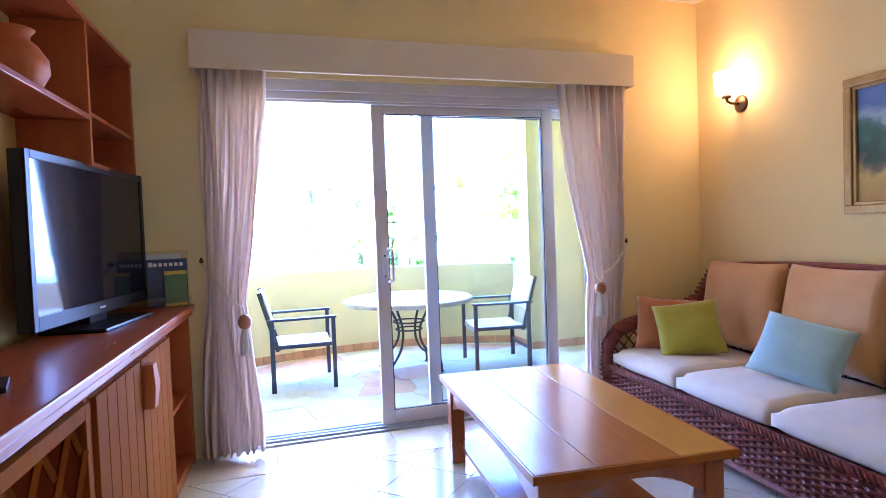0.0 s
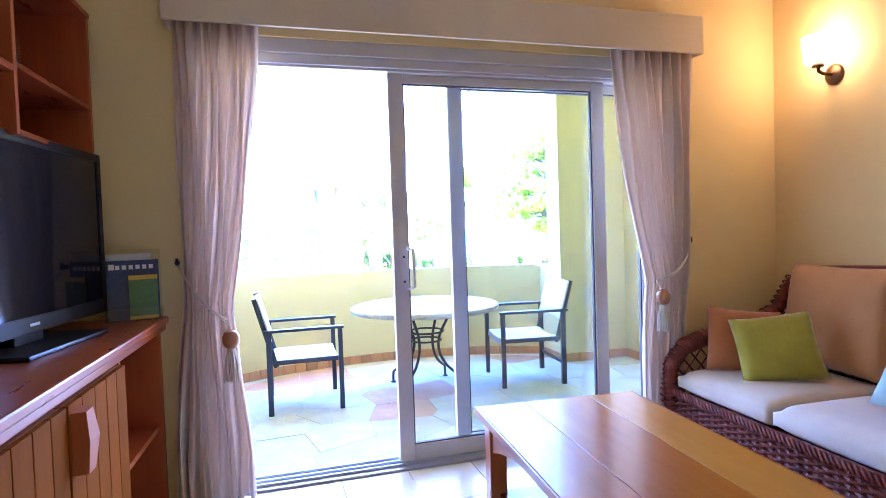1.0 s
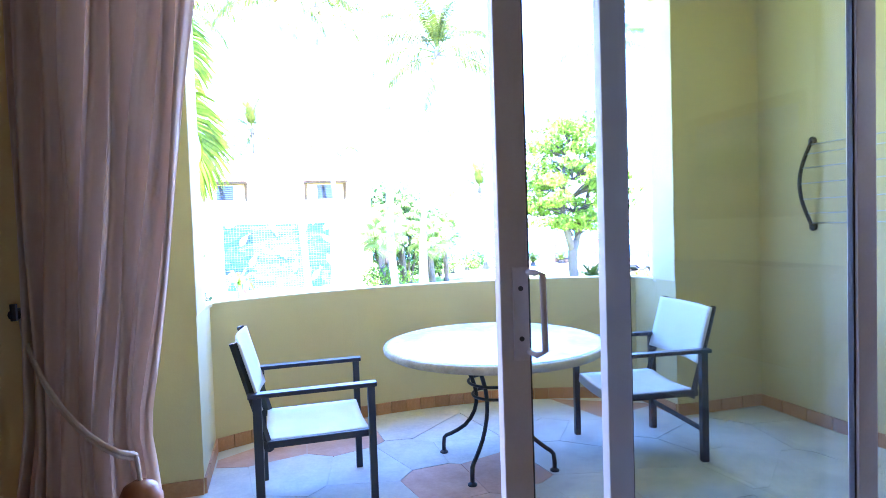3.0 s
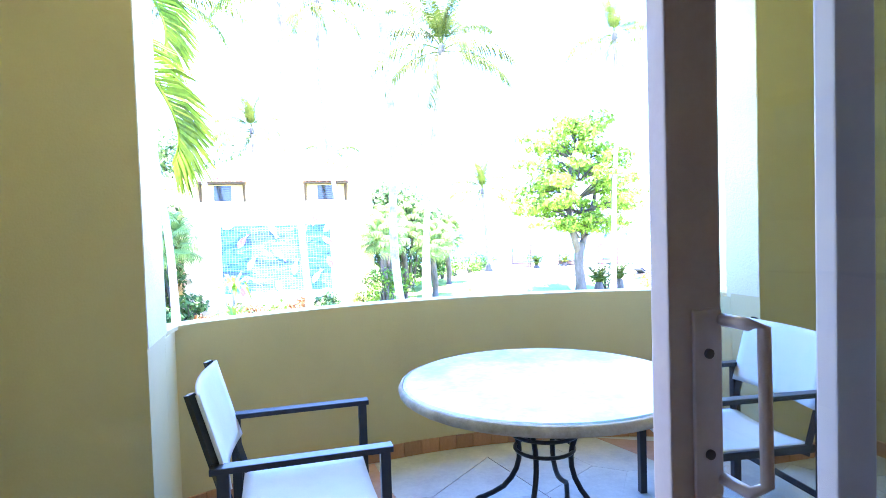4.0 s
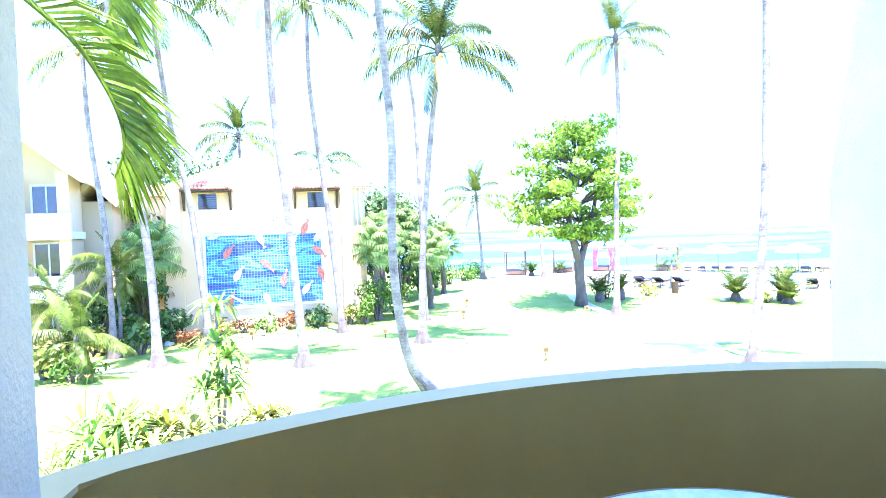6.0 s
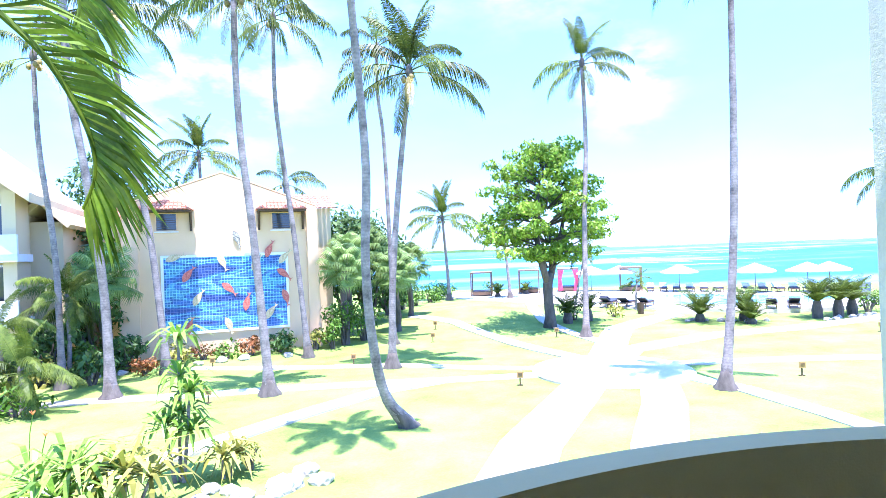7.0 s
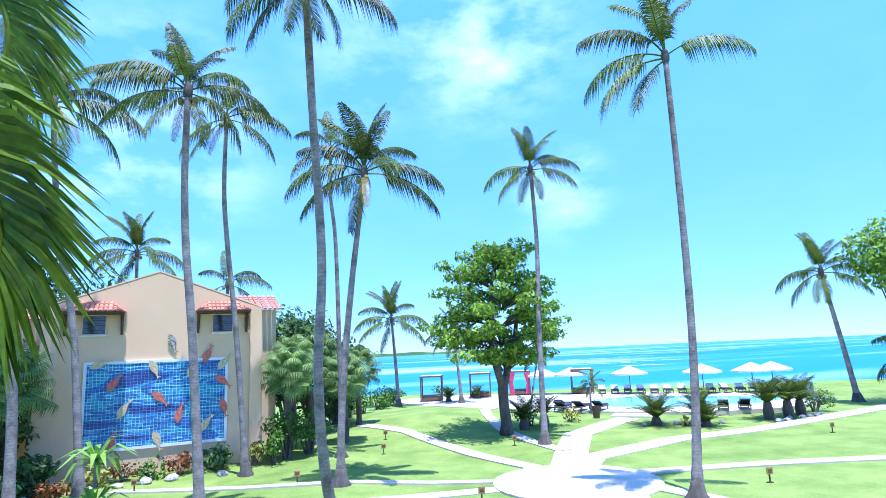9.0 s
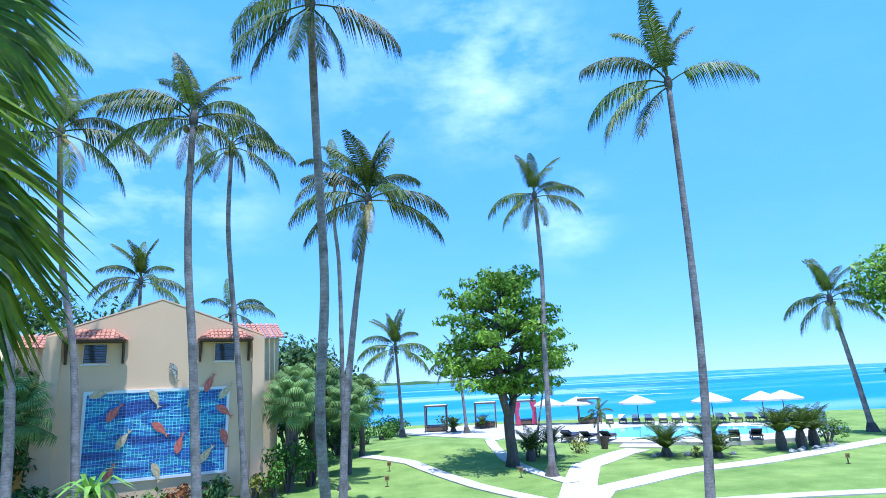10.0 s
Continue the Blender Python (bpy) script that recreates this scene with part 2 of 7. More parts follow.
M_TABLEP = wood("honey_table_wood", (0.36, 0.13, 0.012), (0.45, 0.18, 0.022), 0.24, 0.0, (1, 0.12, 1), spec=0.22)
M_TABLEV = wood("red_table_wood", (0.28, 0.07, 0.018), (0.42, 0.13, 0.035), 0.3, 0.4, (1, 1, 0.2))
M_CURTAIN = surface("curtain_linen", (0.79, 0.65, 0.54), (0.88, 0.75, 0.64), 0.85, 3, 200, 0.12, sheen=0.3, through=0.32, stretch=(1, 1, 0.3), spec=0.2)
M_CORNICE = surface("pelmet_fabric", (0.64, 0.51, 0.33), (0.72, 0.59, 0.40), 0.8, 3, 150, 0.1)
M_CORD = surface("cord_cotton", (0.68, 0.62, 0.52), (0.82, 0.77, 0.68), 0.85, 20, 200, 0.4)
M_BEAD = wood("turned_wood", (0.28, 0.10, 0.03), (0.46, 0.20, 0.08), 0.4, 0.2)
M_WICKER = surface("red_wicker", (0.11, 0.016, 0.010), (0.26, 0.050, 0.028), 0.45, 14, 90, 0.5, coat=0.1, island=0.2)
M_SEAT = surface("cream_cushion", (0.50, 0.41, 0.31), (0.60, 0.50, 0.39), 0.85, 4, 160, 0.15, sheen=0.3, spec=0.2)
M_BACK = surface("tan_cushion", (0.54, 0.27, 0.095), (0.64, 0.35, 0.14), 0.85, 4, 160, 0.15, sheen=0.3, spec=0.2)
M_GREEN = surface("olive_pillow", (0.30, 0.26, 0.012), (0.42, 0.37, 0.03), 0.8, 5, 150, 0.2, sheen=0.4, spec=0.2)
M_ORANGE = surface("rust_pillow", (0.40, 0.13, 0.035), (0.52, 0.20, 0.06), 0.8, 5, 150, 0.2, sheen=0.4, spec=0.2)
M_BLUE = surface("pale_blue_pillow", (0.28, 0.42, 0.42), (0.38, 0.54, 0.53), 0.8, 5, 150, 0.2, sheen=0.4, spec=0.2)
M_BLACK = surface("black_plastic", (0.006, 0.006, 0.007), (0.014, 0.014, 0.016), 0.4, 5, 90, 0.02, spec=0.25)
M_SCREEN = surface("dark_screen", (0.006, 0.007, 0.012), (0.008, 0.009, 0.015), 0.03, 5, 90, 0.0, spec=0.3)
M_POT = surface("terracotta_pot", (0.42, 0.095, 0.016), (0.54, 0.15, 0.03), 0.55, 7, 70, 0.2)
M_BRONZE = surface("bronze", (0.10, 0.055, 0.03), (0.20, 0.12, 0.06), 0.35, 8, 80, 0.1, metal=0.9)
M_GOLD = surface("gilt_frame", (0.30, 0.17, 0.04), (0.50, 0.31, 0.09), 0.4, 8, 80, 0.2, metal=0.3)
M_ACRYL = clear_glass("clear_acrylic", (0.92, 0.94, 0.95))
M_NAVY = surface("navy_print", (0.02, 0.035, 0.12), (0.04, 0.08, 0.22), 0.35, 9, 60, 0.0)
M_PAPER = surface("white_print", (0.68, 0.68, 0.68), (0.8, 0.8, 0.8), 0.5, 9, 60, 0.0)
M_PGREEN = surface("green_print", (0.06, 0.16, 0.06), (0.12, 0.26, 0.10), 0.4, 9, 60, 0.0)
M_PYELLOW = surface("yellow_print", (0.62, 0.42, 0.03), (0.75, 0.55, 0.08), 0.4, 9, 60, 0.0)
M_IRON = surface("dark_iron", (0.012, 0.013, 0.016), (0.03, 0.032, 0.038), 0.4, 14, 90, 0.15, metal=0.3)
M_CANVAS = surface("white_canvas", (0.66, 0.65, 0.62), (0.78, 0.77, 0.74), 0.85, 4, 180, 0.15, through=0.12, spec=0.2)
M_DARKWOOD = wood("black_stained_wood", (0.010, 0.011, 0.015), (0.026, 0.027, 0.034), 0.4, 0.2, (1, 1, 0.3))
M_STONERIM = surface("rough_stone_rim", (0.30, 0.25, 0.18), (0.52, 0.46, 0.36), 0.85, 9, 50, 0.6)
M_STONETOP = surface("pale_stone_top", (0.34, 0.54, 0.60), (0.72, 0.75, 0.72), 0.32, 3.2, 26, 0.1, stain=0.16, coat=0.2)
# ---------------------------------------------------------------- the room and the balcony: structure
X0, X1, YB, ZC = -1.22, 3.17, -5.2, 3.08        # left wall, right wall, back wall, ceiling
OX0, OX1, OZ = -0.46, 2.36, 2.37                # sliding door's opening
BX0, BX1, BY = -1.15, 3.36, 2.05                # balcony's sides and the inner face of its front wall
PX0, PX1, PZ = -0.47, 2.63, 0.945               # front opening, parapet's height
ARC_C, ARC_R = (1.08, -0.42), 3.33               # parapet's inner curve
ZBF = -0.015                                    # balcony floor


def structure(name, bm, material, label, category):
    return tagged(part(name, bm, material), label, category, kind="structure")


bm = bmesh.new()
box(bm, X0 - 0.2, OX0, 0, 0.24, 0, ZC)
box(bm, OX1, X1 + 0.2, 0, 0.24, 0, ZC)
box(bm, OX0, OX1, 0, 0.24, OZ, ZC)
wall_north = structure("wall_north", bm, M_WALL, "cream-yellow painted wall round the sliding door", "wall")
structure("wall_west", boxed(X0 - 0.2, X0, YB, 0, 0, ZC), M_WALL, "cream-yellow painted wall behind the television unit", "wall")
structure("wall_east", boxed(X1, X1 + 0.2, YB, 0, 0, ZC), M_WALL, "cream-yellow painted wall behind the sofa", "wall")
structure("wall_south", boxed(X0 - 0.2, X1 + 0.2, YB - 0.2, YB, 0, ZC), M_WALL, "plain cream-yellow wall closing the living room", "wall")
structure("ceiling", boxed(X0 - 0.2, X1 + 0.2, YB - 0.2, 0.24, ZC, ZC + 0.25), M_CEIL, "pale cream painted living room ceiling", "ceiling")
floor = structure("floor", boxed(X0 - 0.2, X1 + 0.2, YB - 0.2, 0.05, -0.25, -0.006), M_GROUT, "living room floor of glossy cream ceramic tiles", "floor")

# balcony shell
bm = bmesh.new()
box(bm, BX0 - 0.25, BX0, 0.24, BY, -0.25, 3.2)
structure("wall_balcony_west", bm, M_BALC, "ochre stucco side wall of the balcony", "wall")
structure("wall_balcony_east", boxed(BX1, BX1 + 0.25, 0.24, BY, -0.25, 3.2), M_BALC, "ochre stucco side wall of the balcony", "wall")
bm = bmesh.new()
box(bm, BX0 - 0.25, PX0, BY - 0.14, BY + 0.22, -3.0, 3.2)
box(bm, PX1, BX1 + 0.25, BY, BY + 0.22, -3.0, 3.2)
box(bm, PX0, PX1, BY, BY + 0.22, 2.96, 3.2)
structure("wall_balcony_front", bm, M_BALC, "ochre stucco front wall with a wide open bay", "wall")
bm = bmesh.new()
box(bm, BX0 - 0.25, PX0 - 0.002, BY + 0.222, BY + 0.25, -3.0, 3.4)
box(bm, PX1 + 0.002, BX1 + 0.25, BY + 0.222, BY + 0.25, -3.0, 3.4)
box(bm, PX0 - 0.002, PX0 + 0.004, BY - 0.136, BY + 0.25, PZ, 2.955)
box(bm, PX1 - 0.004, PX1 + 0.002, BY + 0.004, BY + 0.25, PZ, 2.955)
structure("trim_stucco", bm, M_JAMB, "rough off-white stucco on the bay's edges", "trim")
structure("ceiling_balcony", boxed(BX0 - 0.25, BX1 + 0.25, 0.24, BY + 0.25, 3.2, 3.4), M_CEIL, "pale painted balcony ceiling", "ceiling")
# unseen slab added to keep the sun off the room and parapet
structure("roof", boxed(-7, 9, -9, 3.25, 3.42, 3.65), M_TERRA, "unseen terracotta roof slab, added as sun block, with an overhang above the balcony", "roof")

structure("wall_fin", boxed(3.53, 3.88, BY + 0.26, 3.6, -3.0, 6.5), M_JAMB, "rough off-white stucco wall end beside the balcony", "wall")

# bowed parapet
def arc(r, n=28, x0=PX0, x1=PX1):
    a0, a1 = math.acos((x0 - ARC_C[0]) / r), math.acos((x1 - ARC_C[0]) / r)
    return [(ARC_C[0] + r * math.cos(a0 + (a1 - a0) * i / n), ARC_C[1] + r * math.sin(a0 + (a1 - a0) * i / n)) for i in range(n + 1)]


inner = arc(ARC_R)
outer = arc(ARC_R + 0.145, x0=PX0 - 0.12, x1=PX1 + 0.12)
bm = bmesh.new()
plan = [(PX0, BY + 0.222)] + inner + [(PX1, BY + 0.222), (PX1 + 0.12, BY + 0.222)] + outer[::-1] + [(PX0 - 0.12, BY + 0.222)]
prism(bm, plan, -3.0, PZ - 0.003)
es = [ed for ed in bm.edges if all(v.co.z > 0.5 for v in ed.verts)]
bmesh.ops.bevel(bm, geom=es, offset=0.018, segments=2, affect="EDGES")
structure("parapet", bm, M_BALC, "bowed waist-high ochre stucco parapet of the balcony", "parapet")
plan = [(BX0 - 0.1, 0.0)] + [(BX0 - 0.1, BY + 0.05), (PX0 - 0.01, BY + 0.05)] + [(x, y + 0.02) for x, y in inner] + [(PX1 + 0.01, BY + 0.05), (BX1 + 0.1, BY + 0.05), (BX1 + 0.1, 0.0)]
bm = bmesh.new()
prism(bm, plan[::-1], -0.25, ZBF - 0.004)
balcony_floor = structure("floor_balcony", bm, M_JOINT, "balcony floor of irregular grey flagstones with terracotta pieces", "floor")

# skirting of terracotta tiles along the bow and the side walls
skirt = tagged(new("baseboard"), "low terracotta tile skirting along the balcony walls", "baseboard", kind="structure")
me_skirt = from_arrays("skirting_tile", [(x, y, z) for z in (0, 0.085) for x, y in ((-0.098, 0), (0.098, 0), (0.095, -0.012), (-0.095, -0.012))],
                       [(3, 2, 1, 0), (4, 5, 6, 7), (0, 1, 5, 4), (1, 2, 6, 5), (2, 3, 7, 6), (3, 0, 4, 7)])
run = [(BX0, 0.3), (BX0, BY - 0.14), (PX0, BY - 0.14), (PX0, inner[0][1])] + inner[1:-1] + [(PX1, inner[-1][1]), (PX1, BY), (BX1, BY), (BX1, 0.3)]
for (xa, ya), (xb, yb) in zip(run, run[1:]):
    length = math.hypot(xb - xa, yb - ya)
    k = max(1, round(length / 0.2))
    d = Vector((xb - xa, yb - ya, 0)) / length
    for i in range(k):
        c = Vector((xa, ya, ZBF)) + d * length * (i + 0.5) / k
        m = Matrix.Translation(c) @ Matrix.Rotation(math.atan2(d.y, d.x), 4, "Z") @ Matrix.Diagonal((length / k / 0.2, 1, 1, 1))
        piece("skirting_tile", me_skirt, M_TERRA, skirt, m=m)

# floor tiles: a straight border by the door, the field laid diagonally
def tile_mesh(w, d):
    bm = bmesh.new()
    box(bm, -w / 2 + 0.003, w / 2 - 0.003, -d / 2 + 0.003, d / 2 - 0.003, -0.006, 0.0, 0.0015)
    me = bpy.data.meshes.new("floor_tile")
    bm.to_mesh(me)
    bm.free()
    return me


T = 0.37
me_border, me_field = tile_mesh(T, 0.42), tile_mesh(T, T)
for i in range(-3, 9):
    x = 0.02 + i * T
    if X0 < x < X1:
        piece("floor_tile", me_border, M_TILE, floor, m=Matrix.Translation((x, -0.19, 0)))
bm = bmesh.new()
diag = math.radians(45)
for i in range(-14, 15):
    for j in range(-14, 15):
        x = 0.6 + (i * math.cos(diag) - j * math.sin(diag)) * T
        y = -1.9 + (i * math.sin(diag) + j * math.cos(diag)) * T
        if X0 < x < X1 and -4.6 < y < -0.12:
            piece("floor_tile", me_field, M_TILE, floor, m=Matrix.Translation((x, y, -0.0025)) @ Matrix.Rotation(diag, 4, "Z"))

# flagstones: irregular cells cut from scattered seeds
def clip(poly, p, q):
    mid, d, out = ((p[0] + q[0]) / 2, (p[1] + q[1]) / 2), (q[0] - p[0], q[1] - p[1]), []
    side = [(v[0] - mid[0]) * d[0] + (v[1] - mid[1]) * d[1] for v in poly]
    for i, v in enumerate(poly):
        w, s, t = poly[(i + 1) % len(poly)], side[i], side[(i + 1) % len(poly)]
        if s <= 0:
            out.append(v)
        if s * t < 0:
            out.append((v[0] + (w[0] - v[0]) * s / (s - t), v[1] + (w[1] - v[1]) * s / (s - t)))
    return out


rnd = random.Random(7)
seeds = [(BX0 + 0.2 + 0.42 * i + rnd.uniform(-0.15, 0.15), 0.35 + 0.42 * j + rnd.uniform(-0.15, 0.15)) for i in range(11) for j in range(7)]
seeds = [s for s in seeds if (s[1] < BY - 0.05 or (PX0 + 0.05 < s[0] < PX1 - 0.05)) and math.hypot(s[0] - ARC_C[0], s[1] - ARC_C[1]) < ARC_R - 0.02]
for k, s in enumerate(seeds):
    cell = [(BX0, 0.255), (BX1, 0.255), (BX1, 3.1), (BX0, 3.1)]
    for q in seeds:
        if q is not s and math.hypot(q[0] - s[0], q[1] - s[1]) < 1.3:
            cell = clip(cell, s, q)
    keep = []
    for x, y in cell:
        d = math.hypot(x - ARC_C[0], y - ARC_C[1])
        if d > ARC_R - 0.02:
            x, y = ARC_C[0] + (x - ARC_C[0]) * (ARC_R - 0.02) / d, ARC_C[1] + (y - ARC_C[1]) * (ARC_R - 0.02) / d
        if y > BY - 0.02:
            if s[1] > BY - 0.3 and PX0 - 0.4 < s[0] < PX1 + 0.4:
                x = min(max(x, PX0 + 0.02), PX1 - 0.02)
            else:
                y = BY - 0.02
        keep.append((s[0] + (x - s[0]) * 0.992, s[1] + (y - s[1]) * 0.992))
    if len(keep) < 3:
        continue
    bm = bmesh.new()
    prism(bm, keep, ZBF - 0.008, ZBF + rnd.uniform(-0.001, 0.002))
    red = math.hypot(s[0] - 1.1, s[1] - 1.45) < 0.5 or math.hypot(s[0] - ARC_C[0], s[1] - ARC_C[1]) > ARC_R - 0.3
    part("flagstone", bm, M_FLAGRED if red and rnd.random() < 0.75 else M_FLAG, balcony_floor)

# ---------------------------------------------------------------- sliding door
door = tagged(new("door_1"), "white-framed glass sliding door, half open to the balcony", "sliding door", kind="structure")
bm = bmesh.new()
box(bm, OX0, OX0 + 0.06, 0.03, 0.22, 0.0, OZ, 0.004)
box(bm, OX1 - 0.06, OX1, 0.03, 0.22, 0.0, OZ, 0.004)
box(bm, OX0 + 0.06, OX1 - 0.06, 0.015, 0.22, OZ - 0.075, OZ, 0.004)
box(bm, OX0 + 0.06, OX1 - 0.06, 0.035, 0.22, OZ - 0.125, OZ - 0.075, 0.004)
box(bm, OX0 + 0.06, OX1 - 0.06, 0.05, 0.22, OZ - 0.140, OZ - 0.125, 0.004)
part("frame", bm, M_PVC, door)
bm = bmesh.new()
box(bm, OX0 + 0.06, OX1 - 0.06, 0.03, 0.235, -0.004, 0.012)
for y in (0.07, 0.125, 0.18):
    box(bm, OX0 + 0.06, OX1 - 0.06, y - 0.004, y + 0.004, 0.012, 0.026)
part("track", bm, M_ALU, door, "aluminium floor track")


def sash(x0, x1, y, name="sliding_panel"):
    p = tagged(new(name), "")
    p.parent = door
    w, z0, z1 = 0.085, 0.028, OZ - 0.142
    bm = bmesh.new()
    box(bm, x0, x0 + w, y - 0.02, y + 0.02, z0, z1, 0.004)
    box(bm, x1 - w, x1, y - 0.02, y + 0.02, z0, z1, 0.004)
    box(bm, x0 + w, x1 - w, y - 0.018, y + 0.018, z1 - 0.052, z1, 0.004)
    box(bm, x0 + w, x1 - w, y - 0.018, y + 0.018, z0, z0 + 0.09, 0.004)
    part("panel_frame", bm, M_PVC, p)
    bm = bmesh.new()
    for xa, xb, za, zb in ((x0 + w, x0 + w + 0.008, z0 + 0.09, z1 - 0.052), (x1 - w - 0.008, x1 - w, z0 + 0.09, z1 - 0.052),
                           (x0 + w + 0.008, x1 - w - 0.008, z0 + 0.09, z0 + 0.098), (x0 + w + 0.008, x1 - w - 0.008, z1 - 0.060, z1 - 0.052)):
        box(bm, xa, xb, y - 0.010, y + 0.010, za, zb)
    part("seal", bm, M_RUBBER, p, "dark glazing seal")
    g = part("pane", boxed(x0 + w + 0.004, x1 - w - 0.004, y - 0.003, y + 0.003, z0 + 0.094, z1 - 0.056), M_GLASS, p, "clear glass pane")
    g.visible_shadow = False
    return p


panel = sash(0.548, 1.915, 0.100)
sash(0.912, OX1 - 0.062, 0.160, "fixed_panel")
bm = bmesh.new()
box(bm, 0.583, 0.628, 0.073, 0.0795, 1.0, 1.26, 0.002)
tube(bm, [(0.628, 0.075, 1.245), (0.628, 0.025, 1.245), (0.648, 0.021, 1.24), (0.651, 0.021, 1.03), (0.628, 0.025, 1.022), (0.628, 0.075, 1.022)], 0.009, 8)
part("handle", bm, M_PVC, panel, "white pull handle", smooth=True)
bm = bmesh.new()
for z in (1.06, 1.2):
    revolve(bm, [(0.007, -0.002), (0.007, 0.002)], 10)
    bmesh.ops.transform(bm, matrix=Matrix.Translation((0.605, 0.071, z)) @ Matrix.Rotation(math.pi / 2, 4, "X"), verts=[v for v in bm.verts if abs(v.co.z) < 0.01])
part("lock", bm, M_RUBBER, panel, "small dark lock screw")
# ---------------------------------------------------------------- the room's things
# pelmet over the curtains
pelmet = thing("pelmet", "padded cream pelmet box above the sliding door", "pelmet")
bm = bmesh.new()
box(bm, -0.56, 2.48, -0.15, -0.128, 2.37, 2.60, 0.006)
box(bm, -0.56, -0.538, -0.128, -0.002, 2.37, 2.60, 0.006)
box(bm, 2.458, 2.48, -0.128, -0.002, 2.37, 2.60, 0.006)
part("valance", bm, M_CORNICE, pelmet)
part("top_board", boxed(-0.538, 2.458, -0.128, -0.002, 2.585, 2.60), M_CORNICE, pelmet)


def curtain(name_label, top, tie, foot, seed):
    """A gathered drape from a rail: (x0, x1) at its top, tie and foot."""
    rn = random.Random(seed)
    t = thing("curtain", name_label, "curtain", group="drapes at the sliding door")
    cols, rows = 110, 44
    phase = [rn.uniform(-0.35, 0.35) for _ in range(14)]
    verts, faces = [], []
    z_top, z_tie, z_foot = 2.44, 0.98, 0.03
    for j in range(rows + 1):
        z = z_top + (z_foot - z_top) * j / rows
        if z > z_tie:
            f = ((z_top - z) / (z_top - z_tie)) ** 1.4
            x0, x1, amp = top[0] + (tie[0] - top[0]) * f, top[1] + (tie[1] - top[1]) * f, 0.034 - 0.008 * f
        else:
            f = min(1.0, (z_tie - z) / (z_tie - z_foot) * 1.35) ** 0.8
            x0, x1, amp = tie[0] + (foot[0] - tie[0]) * f, tie[1] + (foot[1] - tie[1]) * f, 0.026 + 0.018 * f
        for i in range(cols + 1):
            u = i / cols
            ph = u * 8 * math.tau + phase[int(u * 13)] * math.sin(z * 2.1 + u * 5)
            y = -0.075 + amp * math.sin(ph) + 0.010 * math.sin(ph * 2.3 + z * 3 + seed) - 0.012 * math.cos(u * math.pi * 3 + z * 1.5)
            verts.append((x0 + (x1 - x0) * u + 0.006 * math.sin(z * 6 + u * 20), min(y, -0.015), z + 0.006 * math.sin(ph) * (1 if j == rows else 0)))
    w = cols + 1
    faces = [(j * w + i, j * w + i + 1, (j + 1) * w + i + 1, (j + 1) * w + i) for j in range(rows) for i in range(cols)]
    me = from_arrays("drape", verts, faces)
    d = piece("drape", me, M_CURTAIN, t, smooth=True)
    sol = d.modifiers.new("cloth", "SOLIDIFY")
    sol.thickness = 0.003
    return t


def tieback(parent, hook, hold, bead, tail):
    bm = bmesh.new()
    hv, bv = Vector(hook), Vector(hold)
    pts = [hv + (bv - hv) * s + Vector((0, -0.085 * math.sin(s * math.pi) ** 0.6, -0.03 * math.sin(s * math.pi))) for s in [i / 10 for i in range(11)]]
    tube(bm, pts, 0.0045, 8)
    tube(bm, [p + Vector((0, 0.004, -0.012)) for p in pts], 0.004, 8)
    tube(bm, [bv, (Vector(bead) + bv) / 2 + Vector((0.005, -0.01, 0)), Vector(bead) + Vector((0, 0, 0.035))], 0.0045, 8)
    part("cord", bm, M_CORD, parent, "cream twisted tie-back cord", smooth=True)
    bm = bmesh.new()
    revolve(bm, [(0.012, 0.045), (0.03, 0.035), (0.041, 0.012), (0.041, -0.012), (0.032, -0.034), (0.016, -0.045)], 18)
    b = part("bead", bm, M_BEAD, parent, "round turned wooden bead", smooth=True)
    b.location = bead
    bm = bmesh.new()
    rn = random.Random(3)
    for k in range(46):
        a = k * 2.4
        r = 0.022 * math.sqrt(k / 46)
        tube(bm, [(r * 0.6 * math.cos(a), r * 0.6 * math.sin(a), -0.04), (r * 1.5 * math.cos(a), r * 1.5 * math.sin(a), -0.11),
                  (r * 1.9 * math.cos(a) + rn.uniform(-.004, .004), r * 1.9 * math.sin(a), -0.04 - tail + rn.uniform(0, 0.012))], 0.004, 4)
    f = part("tassel", bm, M_CORD, parent, "cream cotton tassel")
    f.location = bead
    bm = bmesh.new()
    tube(bm, [(hook[0], -0.001, hook[2]), (hook[0], -0.03, hook[2])], 0.012, 10)
    tube(bm, [(hook[0], -0.03, hook[2] - 0.012), (hook[0], -0.032, hook[2] + 0.022)], 0.007, 8)
    part("hook", bm, M_IRON, parent, "small dark wall hook")


left = curtain("beige linen curtain drawn back with a tasselled cord", (-0.53, -0.13), (-0.53, -0.31), (-0.60, -0.24), 1)
tieback(left, (-0.557, 0, 1.226), (-0.325, -0.125, 0.94), (-0.315, -0.15, 0.85), 0.17)
right = curtain("beige linen curtain drawn aside to the sofa corner", (1.87, 2.42), (2.10, 2.38), (2.06, 2.33), 2)
tieback(right, (2.458, 0, 1.226), (2.12, -0.13, 1.0), (2.135, -0.17, 0.90), 0.17)

